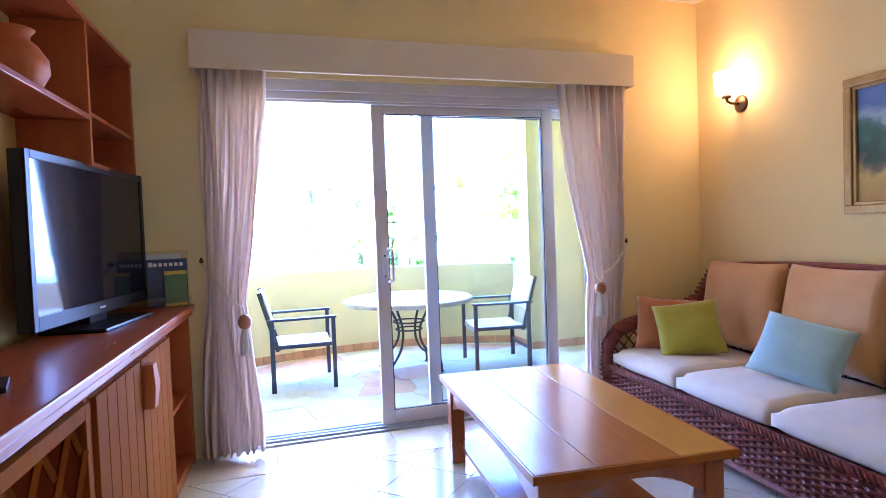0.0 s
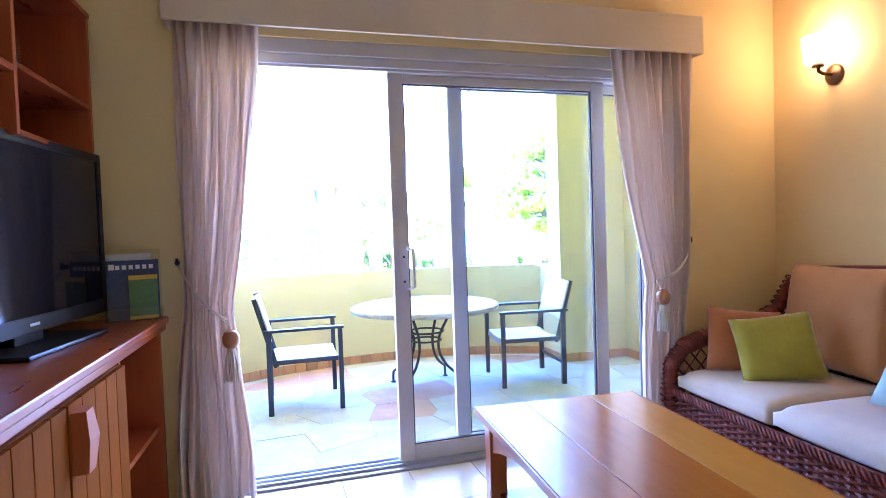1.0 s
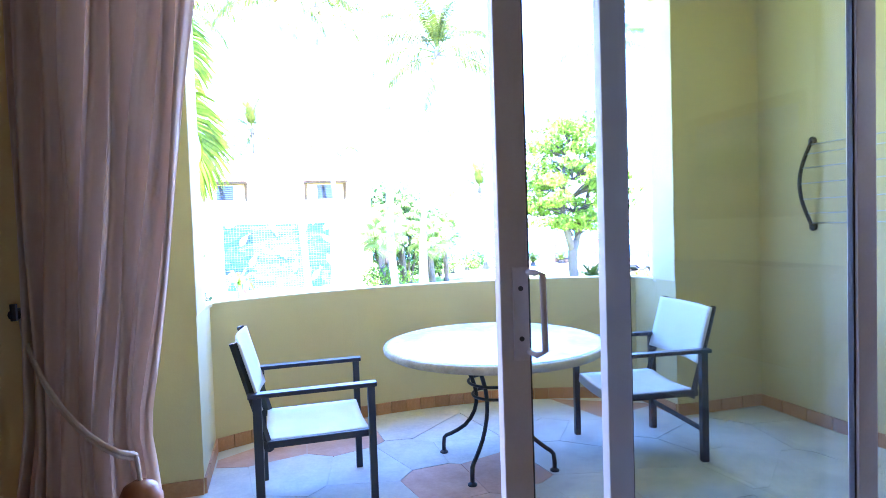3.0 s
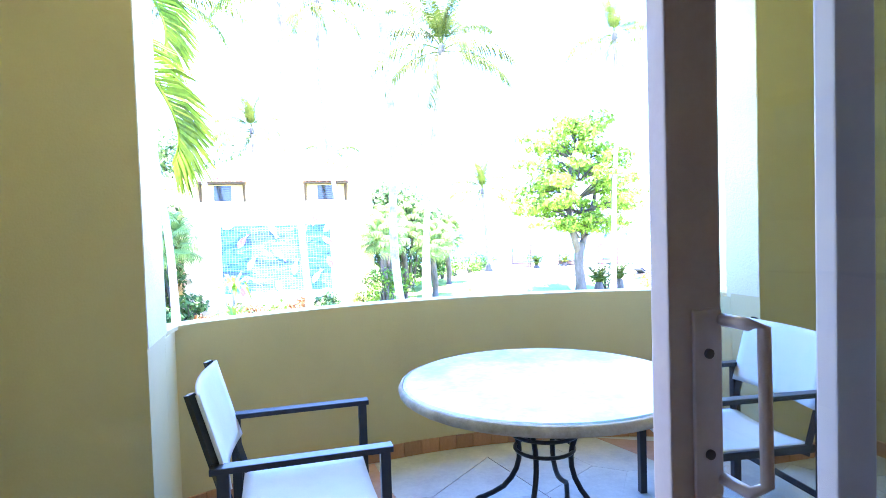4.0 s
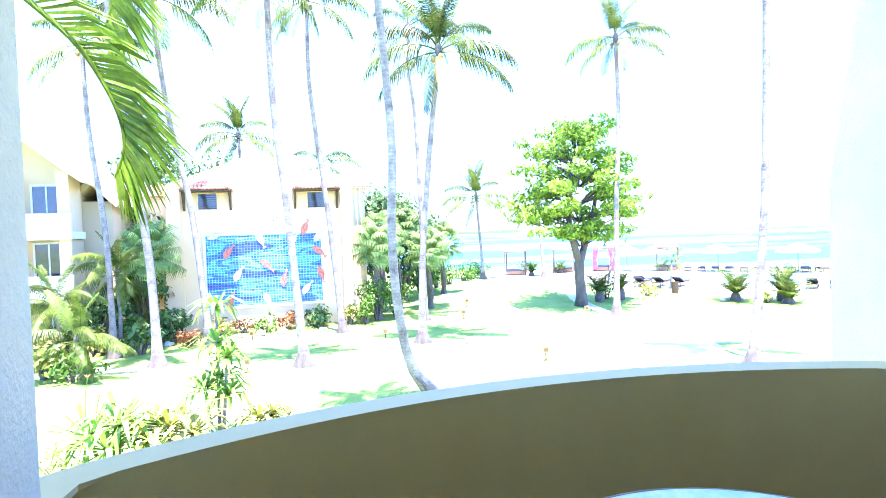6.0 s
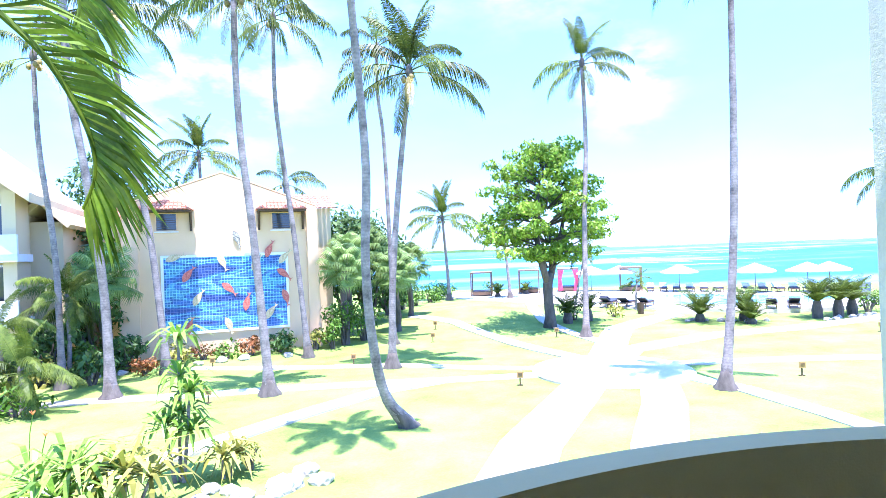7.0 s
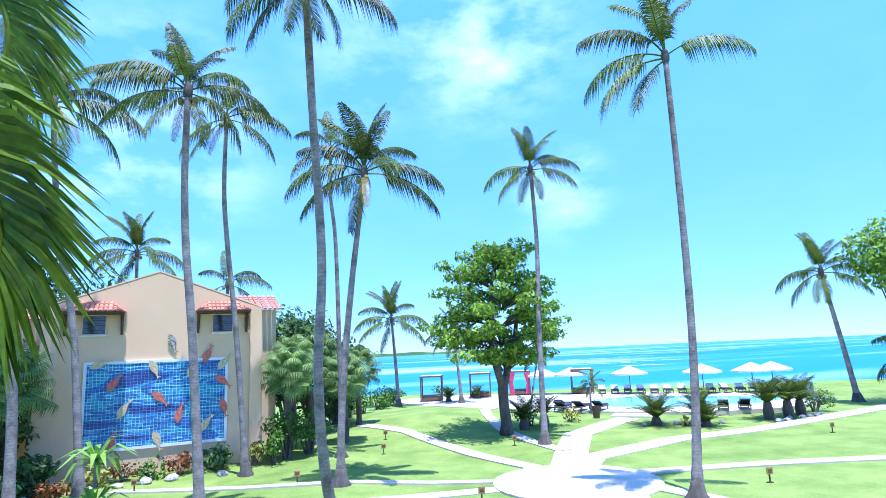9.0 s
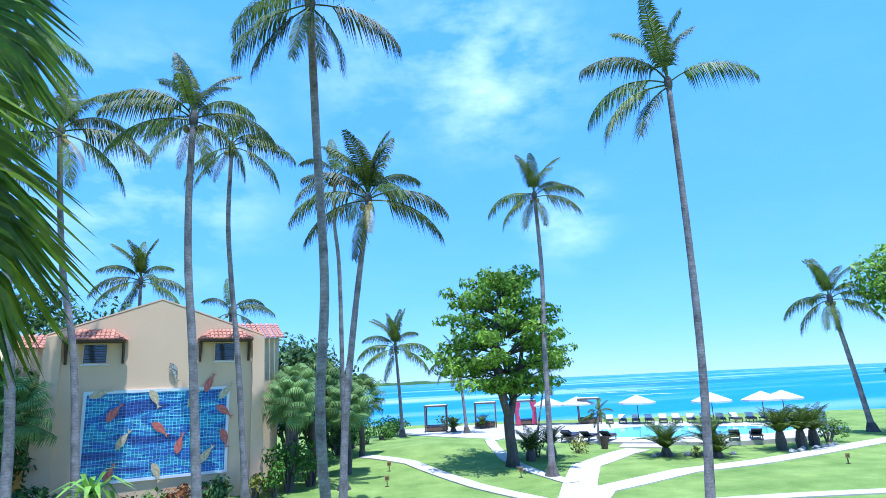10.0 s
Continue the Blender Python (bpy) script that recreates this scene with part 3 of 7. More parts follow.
# television unit against the west wall, set slightly out of square
UNIT = pose(-0.605, -0.03, 0, 0, 0, -2.6)
unit = thing("tv_cabinet", "cherry-brown wooden media cabinet with plank doors and lattice", "cabinet", UNIT)
bm = bmesh.new()
box(bm, -0.50, 0.0, -3.0, 0.0, 0.935, 0.97, 0.008)
part("top", bm, M_CHERRY, unit)
bm = bmesh.new()
box(bm, -0.50, -0.012, -3.0, -0.012, 0.905, 0.935, 0.006)
part("moulding", bm, M_CHERRY, unit)
for y0, y1 in ((-0.045, -0.02), (-0.70, -0.675), (-1.835, -1.80), (-2.99, -2.96)):
    part("side_panel", boxed(-0.49, -0.035, y0, y1, 0.0, 0.905, 0.002), M_CHERRYV, unit)
part("back_panel", boxed(-0.49, -0.475, -2.96, -0.045, 0.06, 0.905), M_CHERRYV, unit)
part("plinth", boxed(-0.475, -0.05, -2.96, -0.045, 0.0, 0.06), M_CHERRYV, unit)
part("shelf_board", boxed(-0.475, -0.06, -0.675, -0.045, 0.42, 0.445, 0.002), M_CHERRYV, unit)
for n_door, (ya, yb) in enumerate(((-1.255, -0.71), (-1.80, -1.265))):
    d = new("door")
    d.parent = unit
    bm = bmesh.new()
    box(bm, -0.045, -0.028, ya, yb, 0.07, 0.885)
    part("backing", bm, M_CHERRYV, d)
    planks = 5
    for k in range(planks):
        y = ya + (yb - ya) * k / planks
        bm = boxed(-0.028, -0.010, y + 0.002, y + (yb - ya) / planks - 0.002, 0.07, 0.885, 0.003)
        part("plank", bm, M_PINE, d)
    if n_door == 0:
        bm = bmesh.new()
        pts = [(-0.010, ya + 0.015), (-0.010, ya + 0.10), (0.028, ya + 0.075), (0.028, ya + 0.02)]
        lo, hi = [(x, y, 0.68) for x, y in pts], [(x, y, 0.86) for x, y in pts]
        md = [(x + 0.006 * (i > 1), y + 0.03 * (i in (1, 2)), 0.77) for i, (x, y) in enumerate(pts)]
        rings = [[bm.verts.new(v) for v in r] for r in (lo, md, hi)]
        for r0, r1 in zip(rings, rings[1:]):
            for i in range(4):
                bm.faces.new((r0[i], r0[(i + 1) % 4], r1[(i + 1) % 4], r1[i]))
        bm.faces.new(rings[0])
        bm.faces.new(rings[2])
        part("handle", bm, M_CHERRYV, d, "carved wooden wedge handle")
rack = new("lattice_door")
rack.parent = unit
bm = bmesh.new()
for y0, y1, z0, z1 in ((-2.95, -2.91, 0.07, 0.885), (-1.885, -1.845, 0.07, 0.885), (-2.91, -1.885, 0.07, 0.115), (-2.91, -1.885, 0.84, 0.885)):
    box(bm, -0.04, -0.014, y0, y1, z0, z1, 0.003)
part("door_frame", bm, M_PINE, rack)
for k in range(-3, 8):
    for s in (1, -1):
        y = -2.91 + 0.19 * k
        p, q = (y, 0.115 if s > 0 else 0.84), (y + 0.52, 0.84 if s > 0 else 0.115)
        u0, u1 = max(0.0, (-2.91 - p[0]) / 0.52), min(1.0, (-1.885 - p[0]) / 0.52)
        if u1 - u0 > 0.1:
            a_, b_ = [(p[0] + (q[0] - p[0]) * u, p[1] + (q[1] - p[1]) * u) for u in (u0, u1)]
            bm = bmesh.new()
            tube(bm, [(-0.027 + 0.006 * s, *a_), (-0.027 + 0.006 * s, *b_)], 0.011, 4)
            part("lattice_slat", bm, M_PINE, rack)

# tall near end of the unit
bm = boxed(-0.42, 0.004, -2.72, -2.48, 0.972, 1.62, 0.006)
tower = tagged(part("speaker_column", bm, M_CHERRYV), "plain dark wooden column standing on the cabinet", "column")
tower.matrix_basis = UNIT

# wall shelf above the television
shelf = thing("wall_shelf", "open cherry-brown wall shelf with compartments", "shelf", UNIT)
for y0, y1, z0, z1 in ((-0.055, -0.03, 1.72, 2.38), (-0.80, -0.775, 1.72, 2.38), (-2.3, -2.275, 1.95, 2.38)):
    part("side_panel", boxed(-0.58, -0.28, y0, y1, z0, z1, 0.002), M_CHERRYV, shelf)
bm = bmesh.new()
box(bm, -0.585, -0.275, -2.3, -0.025, 2.38, 2.405, 0.004)
part("top_board", bm, M_CHERRY, shelf)
part("shelf_board", boxed(-0.58, -0.28, -2.275, -0.80, 1.93, 1.955, 0.003), M_CHERRY, shelf)
part("shelf_board", boxed(-0.58, -0.285, -0.775, -0.055, 1.955, 1.975, 0.003), M_CHERRY, shelf)
part("shelf_board", boxed(-0.58, -0.28, -0.775, -0.055, 1.72, 1.74, 0.003), M_CHERRY, shelf)
part("back_panel", boxed(-0.595, -0.582, -1.55, -0.03, 1.72, 2.38), M_CHERRYV, shelf)


def set_at(ob, x, y, z, rz=0):
    ob.matrix_basis = UNIT @ pose(x, y, z, 0, 0, rz)
    return ob


bm = bmesh.new()
revolve(bm, [(0.05, 0), (0.085, 0.03), (0.115, 0.09), (0.112, 0.14), (0.08, 0.19), (0.052, 0.215), (0.055, 0.235), (0.072, 0.255), (0.066, 0.257), (0.048, 0.235), (0.044, 0.2)], 28)
pot = tagged(part("clay_pot", bm, M_POT, smooth=True), "round orange clay pot on the wall shelf", "pot")
set_at(pot, -0.42, -1.17, 1.956)
bm = bmesh.new()
revolve(bm, [(0.03, 0), (0.042, 0.02), (0.045, 0.1), (0.03, 0.13), (0.022, 0.15), (0.028, 0.16)], 16)
jar = tagged(part("glass_jar", bm, M_ACRYL, smooth=True), "small clear glass jar on the wall shelf", "jar")
set_at(jar, -0.36, -0.66, 1.976)

# television
tv = thing("television", "black flat television with a glossy dark screen on its stand", "television", pose(-0.955, -0.715, 0.97, 0, 0, -9.6))
bm = bmesh.new()
box(bm, -0.045, 0.012, -0.575, 0.575, 0.055, 0.765, 0.008)
part("casing", bm, M_BLACK, tv)
part("screen", boxed(0.0125, 0.0145, -0.54, 0.54, 0.115, 0.73), M_SCREEN, tv, "dark reflecting screen")
bm = bmesh.new()
for x0, x1, y0, y1 in ((0.0125, 0.02, -0.575, -0.541), (0.0125, 0.02, 0.541, 0.575)):
    box(bm, x0, x1, y0, y1, 0.055, 0.765, 0.003)
box(bm, 0.0125, 0.02, -0.541, 0.541, 0.055, 0.114, 0.003)
box(bm, 0.0125, 0.02, -0.541, 0.541, 0.731, 0.765, 0.003)
part("bezel", bm, M_BLACK, tv)
bm = bmesh.new()
box(bm, -0.13, 0.15, -0.28, 0.28, 0.0, 0.018, 0.007)
box(bm, -0.05, 0.0, -0.09, 0.09, 0.016, 0.07, 0.005)
part("stand", bm, M_BLACK, tv)
part("badge", boxed(0.0205, 0.022, -0.03, 0.03, 0.08, 0.09), M_ALU, tv)

# leaflet holder with brochures
holder = thing("brochure_holder", "clear acrylic leaflet holder full of brochures", "brochure holder", pose(-0.735, -0.12, 0.971, 0, 0, 14))
bm = bmesh.new()
box(bm, -0.12, 0.12, 0.03, 0.034, 0.0, 0.33, 0.001)
box(bm, -0.12, 0.12, -0.04, -0.037, 0.0, 0.06, 0.001)
box(bm, -0.12, 0.12, -0.037, 0.03, 0.0, 0.004)
h = part("tray", bm, M_ACRYL, holder)
h.visible_shadow = False
part("brochure", boxed(-0.11, 0.11, 0.012, 0.024, 0.005, 0.28), M_NAVY, holder, "navy printed brochure")
part("brochure", boxed(-0.02, 0.10, -0.022, -0.010, 0.005, 0.21), M_PGREEN, holder, "green and yellow printed leaflet")
part("printed_band", boxed(-0.02, 0.10, -0.0235, -0.0222, 0.19, 0.21), M_PYELLOW, holder)
part("printed_band", boxed(-0.02, 0.10, -0.0235, -0.0222, 0.005, 0.02), M_PYELLOW, holder)
bm = bmesh.new()
for i, w in enumerate((0.024, 0.018, 0.018, 0.018, 0.018, 0.018, 0.018)):
    box(bm, -0.10 + i * 0.028, -0.10 + i * 0.028 + w, 0.0105, 0.0118, 0.238, 0.238 + (0.026 if i == 0 else 0.02))
part("printed_title", bm, M_PAPER, holder)
sheet = tagged(part("brochure", boxed(-0.1, 0.09, 0.0, 0.006, 0.0, 0.31), M_PAPER), "pale leaflet standing behind the brochures", "brochure")
sheet.matrix_basis = pose(-0.755, -0.075, 0.971, -4, 0, 14)
remote = tagged(part("remote_control", boxed(-0.02, 0.02, -0.08, 0.08, 0, 0.018, 0.005), M_BLACK), "small dark remote control on the cabinet", "remote control")
set_at(remote, -0.2, -1.95, 0.971, 20)

# coffee table
CT = pose(1.143, -1.325, 0, 0, 0, -4.2)
table = thing("coffee_table", "low polished orange-brown wooden coffee table with a shelf", "table", CT)
for k, (xa, xb) in enumerate(((-0.405, -0.165), (-0.163, 0.165), (0.167, 0.405))):
    bm = boxed(xa, xb, -0.745, 0.745, 0.468, 0.50, 0.003)
    part("tabletop_board", bm, M_TABLEP if k == 2 else M_TABLE, table)
bm = bmesh.new()
for x0, x1, y0, y1 in ((-0.415, -0.4055, -0.755, 0.755), (0.4055, 0.415, -0.755, 0.755), (-0.4055, 0.4055, -0.755, -0.7455), (-0.4055, 0.4055, 0.7455, 0.755)):
    box(bm, x0, x1, y0, y1, 0.466, 0.499, 0.003)
part("edging", bm, M_TABLE, table)
for sx in (-1, 1):
    for sy in (-1, 1):
        part("leg", boxed(sx * 0.34 - 0.04, sx * 0.34 + 0.04, sy * 0.67 - 0.04, sy * 0.67 + 0.04, 0.0, 0.466, 0.005), M_TABLEV, table)
def arched(length, drop):
    n = 18
    up = [(-length / 2, 0.466), (length / 2, 0.466)]
    low = [(length / 2 - length * i / n, 0.466 - 0.05 - drop * abs(2 * i / n - 1) ** 2.5) for i in range(n + 1)]
    return up + low
for s in (-1, 1):
    bm = bmesh.new()
    slab_xz(bm, arched(0.60, 0.10), s * 0.685 - 0.012, s * 0.685 + 0.012)
    part("apron", bm, M_TABLEV, table)
    bm = bmesh.new()
    slab_xz(bm, arched(1.26, 0.10), -0.012, 0.012)
    bmesh.ops.rotate(bm, verts=bm.verts, cent=(0, 0, 0), matrix=Matrix.Rotation(math.pi / 2, 3, "Z"))
    bmesh.ops.translate(bm, verts=bm.verts, vec=(s * 0.355, 0, 0))
    part("apron", bm, M_TABLEV, table)
part("lower_shelf", boxed(-0.335, 0.335, -0.665, 0.665, 0.10, 0.125, 0.003), M_TABLE, table)


# sofa
def pillow(w, h, d, seed, n=18, square=2.6, piping=False):
    """A stuffed cushion lying in x, z with its thickness along y, centred."""
    verts, faces = [], []
    for side in (-1, 1):
        for j in range(n + 1):
            for i in range(n + 1):
                u, v = 2 * i / n - 1, 2 * j / n - 1
                e = max(0.0, (1 - abs(u) ** square) * (1 - abs(v) ** square)) ** 0.42
                pinch = 1 - 0.055 * (1 - abs(u) ** 2) * abs(v) ** 3 - 0.0
                pinch2 = 1 - 0.055 * (1 - abs(v) ** 2) * abs(u) ** 3
                x, z = u * w / 2 * pinch2, v * h / 2 * pinch
                y = side * d / 2 * e * (1 + 0.10 * noise.noise(Vector((u * 1.6 + seed, v * 1.6, side)))) + 0.004 * noise.noise(Vector((u * 6 + seed, v * 6, side * 3)))
                verts.append((x, y, z))
    w1 = n + 1
    for s in (0, 1):
        for j in range(n):
            for i in range(n):
                q = [s * w1 * w1 + j * w1 + i, s * w1 * w1 + j * w1 + i + 1, s * w1 * w1 + (j + 1) * w1 + i + 1, s * w1 * w1 + (j + 1) * w1 + i]
                faces.append(q if s else q[::-1])
    me = from_arrays("pillow", verts, faces)
    b = bmesh.new()
    b.from_mesh(me)
    bmesh.ops.remove_doubles(b, verts=b.verts, dist=0.0015)
    b.to_mesh(me)
    b.free()
    return me


SOFA = pose(2.70, -1.31, 0, 0, 0, -3.0)
HL = 1.15       # half the sofa's length
sofa = thing("wicker_sofa", "long reddish wicker sofa with cream and tan cushions", "sofa", SOFA)
def woven_panel(bm, p0, ux, uz, w, h, rows, cols, r):
    """Woven canes: flat-lying strands in rows over upright stakes."""
    p0, ux, uz = Vector(p0), Vector(ux), Vector(uz)
    out = ux.cross(uz).normalized()
    for c in range(cols + 1):
        q = p0 + ux * (w * c / cols)
        tube(bm, [q, q + uz * h], r * 0.9, 4)
    for k in range(rows):
        pts = [p0 + ux * (w * c / (cols * 2)) + uz * (h * (k + 0.5) / rows) + out * (r * 1.5 * (1 if (c // 2 + k) % 2 else -1) * (c % 2 == 0)) for c in range(cols * 2 + 1)]
        tube(bm, pts, r, 4)
bm = bmesh.new()
woven_panel(bm, (-0.545, 0.02 - HL, 0.07), (0, 1, 0), (0, 0, 1), 2 * HL - 0.04, 0.24, 15, 44, 0.0085)
box(bm, -0.53, 0.36, 0.04 - HL, HL - 0.04, 0.09, 0.30)
part("seat_base", bm, M_WICKER, sofa, "woven wicker apron")
bm = bmesh.new()
for z in (0.065, 0.315):
    tube(bm, [(-0.55, -HL, z), (-0.55, HL, z)], 0.02, 8)
for k in range(80):
    y = 0.02 - HL + (2 * HL - 0.04) * k / 79
    tube(bm, [(-0.572, y - 0.011, 0.30), (-0.574, y, 0.318), (-0.572, y + 0.011, 0.336)], 0.009, 5)
part("braided_rim", bm, M_WICKER, sofa, "braided wicker rim")
for sy in (-1, 1):
    a = new("armrest")
    a.parent = sofa
    bm = bmesh.new()
    y = sy * HL
    roll = [(-0.56, y, 0.08), (-0.57, y, 0.30), (-0.55, y, 0.48), (-0.47, y, 0.575), (-0.33, y, 0.62), (-0.05, y, 0.66), (0.22, y, 0.76), (0.36, y, 0.95)]
    tube(bm, roll, [0.03, 0.034, 0.045, 0.05, 0.05, 0.046, 0.042, 0.035], 10)
    part("roll", bm, M_WICKER, a, "thick wrapped cane roll", smooth=True)
    for k in range(44):
        f = k / 43 * (len(roll) - 1)
        i = min(int(f), len(roll) - 2)
        p = Vector(roll[i]).lerp(Vector(roll[i + 1]), f - i)
        d = (Vector(roll[i + 1]) - Vector(roll[i])).normalized()
        sd = d.cross(Vector((0, 1, 0))).normalized()
        ring = [p + 0.05 * (math.cos(t) * sd + math.sin(t) * Vector((0, 1, 0))) for t in [q * math.tau / 9 for q in range(10)]]
        part("cane_wrap", tube(bmesh.new(), ring, 0.006, 4, cap=False), M_WICKER, a)
    bm = bmesh.new()
    for k in range(-4, 10):
        for s in (1, -1):
            xa = -0.55 + 0.085 * k
            p, q = (xa, 0.30 if s > 0 else 0.70), (xa + 0.34, 0.70 if s > 0 else 0.30)
            seg = [(p[0] + (q[0] - p[0]) * i / 14, p[1] + (q[1] - p[1]) * i / 14) for i in range(15)]
            seg = [(x, z) for x, z in seg if -0.53 < x < 0.33 and z < 0.56 + max(0, x + 0.4) * 0.2 and (x > -0.47 or z < 0.5)]
            if len(seg) > 1:
                tube(bm, [(x, y + 0.004 * s, z) for x, z in seg], 0.006, 4)
    part("lattice", bm, M_WICKER, a, "open diamond lattice")
bm = bmesh.new()
woven_panel(bm, (0.40, HL - 0.02, 0.10), (0, -1, 0), (0, 0, 1), 2 * HL - 0.04, 0.90, 26, 32, 0.008)
rail = [(0.40, (i / 8 - 1) * (HL + 0.02), 1.01 + 0.045 * math.sin(math.pi * i / 16)) for i in range(17)]
tube(bm, rail, 0.026, 8)
tube(bm, [(0.41, HL, 0.05), (0.41, HL, 1.0)], 0.022, 8)
tube(bm, [(0.41, -HL, 0.05), (0.41, -HL, 1.0)], 0.022, 8)
part("backrest", bm, M_WICKER, sofa, "woven cane back with an arched rail")
for x in (-0.5, 0.34):
    for y in (0.06 - HL, HL - 0.06):
        part("foot", tube(bmesh.new(), [(x, y, 0.0), (x, y, 0.1)], 0.025, 8), M_WICKER, sofa)


def seat_cushion(w, d, h, seed):
    bm = bmesh.new()
    nx, ny = 16, 16
    bm_verts = {}
    for s in (0, 1):
        for j in range(ny + 1):
            for i in range(nx + 1):
                u, v = 2 * i / nx - 1, 2 * j / ny - 1
                e = max(0.0, (1 - abs(u) ** 8) * (1 - abs(v) ** 8)) ** 0.33
                z = h / 2 + (1 if s else -1) * h / 2 * (0.45 + 0.55 * e) + (0.016 * (1 - u * u) * (1 - v * v) if s else 0) + 0.005 * noise.noise(Vector((u * 2 + seed, v * 2, s)))
                bm_verts[s, j, i] = bm.verts.new((u * d / 2 * (0.985 + 0.015 * e), v * w / 2 * (0.985 + 0.015 * e), z))
    for s in (0, 1):
        for j in range(ny):
            for i in range(nx):
                bm.faces.new([bm_verts[s, j, i], bm_verts[s, j, i + 1], bm_verts[s, j + 1, i + 1], bm_verts[s, j + 1, i]])
    for j in range(ny):
        for i in (0, nx):
            bm.faces.new([bm_verts[0, j, i], bm_verts[0, j + 1, i], bm_verts[1, j + 1, i], bm_verts[1, j, i]])
    for i in range(nx):
        for j in (0, ny):
            bm.faces.new([bm_verts[0, j, i], bm_verts[0, j, i + 1], bm_verts[1, j, i + 1], bm_verts[1, j, i]])
    return bm


for k, y in enumerate((0.725, 0.0, -0.725)):
    c = part("seat_cushion", seat_cushion(0.72, 0.80, 0.135, k * 3.1), M_SEAT, sofa, "cream seat cushion", smooth=True)
    c.location = (-0.16, y, 0.322)
    b = piece("back_cushion", pillow(0.70, 0.62, 0.20, 5 + k, square=4.5), M_BACK, sofa, "tan back cushion", smooth=True)
    b.matrix_basis = pose(0.24, y, 0.765, 0, 0, 90) @ pose(0, 0, 0, 12, 0, 0)


def throw(label, material, m, w, h, d, seed):
    ob = piece("throw_pillow", pillow(w, h, d, seed), material, smooth=True)
    ob.matrix_basis = SOFA @ m
    return tagged(ob, label, "pillow", group="pillows on the sofa")


throw("rust-orange throw pillow leaning in the sofa corner", M_ORANGE, pose(-0.20, 0.95, 0.63, 0, 0, -22) @ pose(0, 0, 0, -16, 6, 0), 0.42, 0.38, 0.13, 1)
throw("olive-green velvet throw pillow on the cream seat", M_GREEN, pose(-0.20, 0.70, 0.635, 0, 0, -30) @ pose(0, 0, 0, -26, -8, 0), 0.42, 0.38, 0.14, 2)
throw("pale blue throw pillow leaning on the tan cushion", M_BLUE, pose(-0.10, -0.10, 0.63, 0, 0, -66) @ pose(0, 0, 0, -34, 10, 0), 0.46, 0.38, 0.14, 3)

# wall lamp
lamp = thing("wall_lamp", "bronze wall lamp with a glowing frosted glass shade", "lamp", pose(X1, -0.44, 2.2))
bm = bmesh.new()
revolve(bm, [(0.062, 0.0), (0.062, 0.008), (0.05, 0.016), (0.03, 0.024), (0.014, 0.03)], 24)
bmesh.ops.rotate(bm, verts=bm.verts, cent=(0, 0, 0), matrix=Matrix.Rotation(-math.pi / 2, 3, "Y"))
part("backplate", bm, M_BRONZE, lamp, smooth=True)
bm = bmesh.new()
tube(bm, [(-0.02, 0, 0), (-0.09, 0, 0.0), (-0.125, 0, 0.012), (-0.13, 0, 0.05)], 0.011, 10)
revolve(bm, [(0.03, 0.035), (0.034, 0.04), (0.03, 0.055)], 16, (-0.13, 0))
part("arm", bm, M_BRONZE, lamp, smooth=True)
bm = bmesh.new()
revolve(bm, [(0.034, 0.055), (0.068, 0.06), (0.074, 0.075), (0.085, 0.215), (0.080, 0.215), (0.068, 0.078), (0.03, 0.066)], 28, (-0.13, 0))
shade = part("shade", bm, glow("lit_frosted_glass", (1.0, 0.70, 0.32), 0.15), lamp, "lit frosted glass shade", smooth=True)
shade.visible_shadow = False
bulb = bpy.data.lights.new("bulb", "POINT")
bulb.energy, bulb.color, bulb.shadow_soft_size = 0.115, (1.0, 0.62, 0.22), 0.05
new("bulb", bulb).location = (X1 - 0.13, -0.44, 2.2 + 0.15)

# painting
art = thing("painting", "landscape painting with trees in a gilt wooden frame", "painting", pose(X1, -1.78, 1.765))
bm = bmesh.new()
for y0, y1, z0, z1 in ((-0.54, 0.54, 0.345, 0.395), (-0.54, 0.54, -0.395, -0.345), (0.49, 0.54, -0.345, 0.345), (-0.54, -0.49, -0.345, 0.345)):
    box(bm, -0.04, -0.002, y0, y1, z0, z1, 0.008)
for y0, y1, z0, z1 in ((-0.49, 0.49, 0.325, 0.345), (-0.49, 0.49, -0.345, -0.325), (0.47, 0.49, -0.325, 0.325), (-0.49, -0.47, -0.325, 0.325)):
    box(bm, -0.028, -0.004, y0, y1, z0, z1, 0.004)
part("frame", bm, M_GOLD, art)


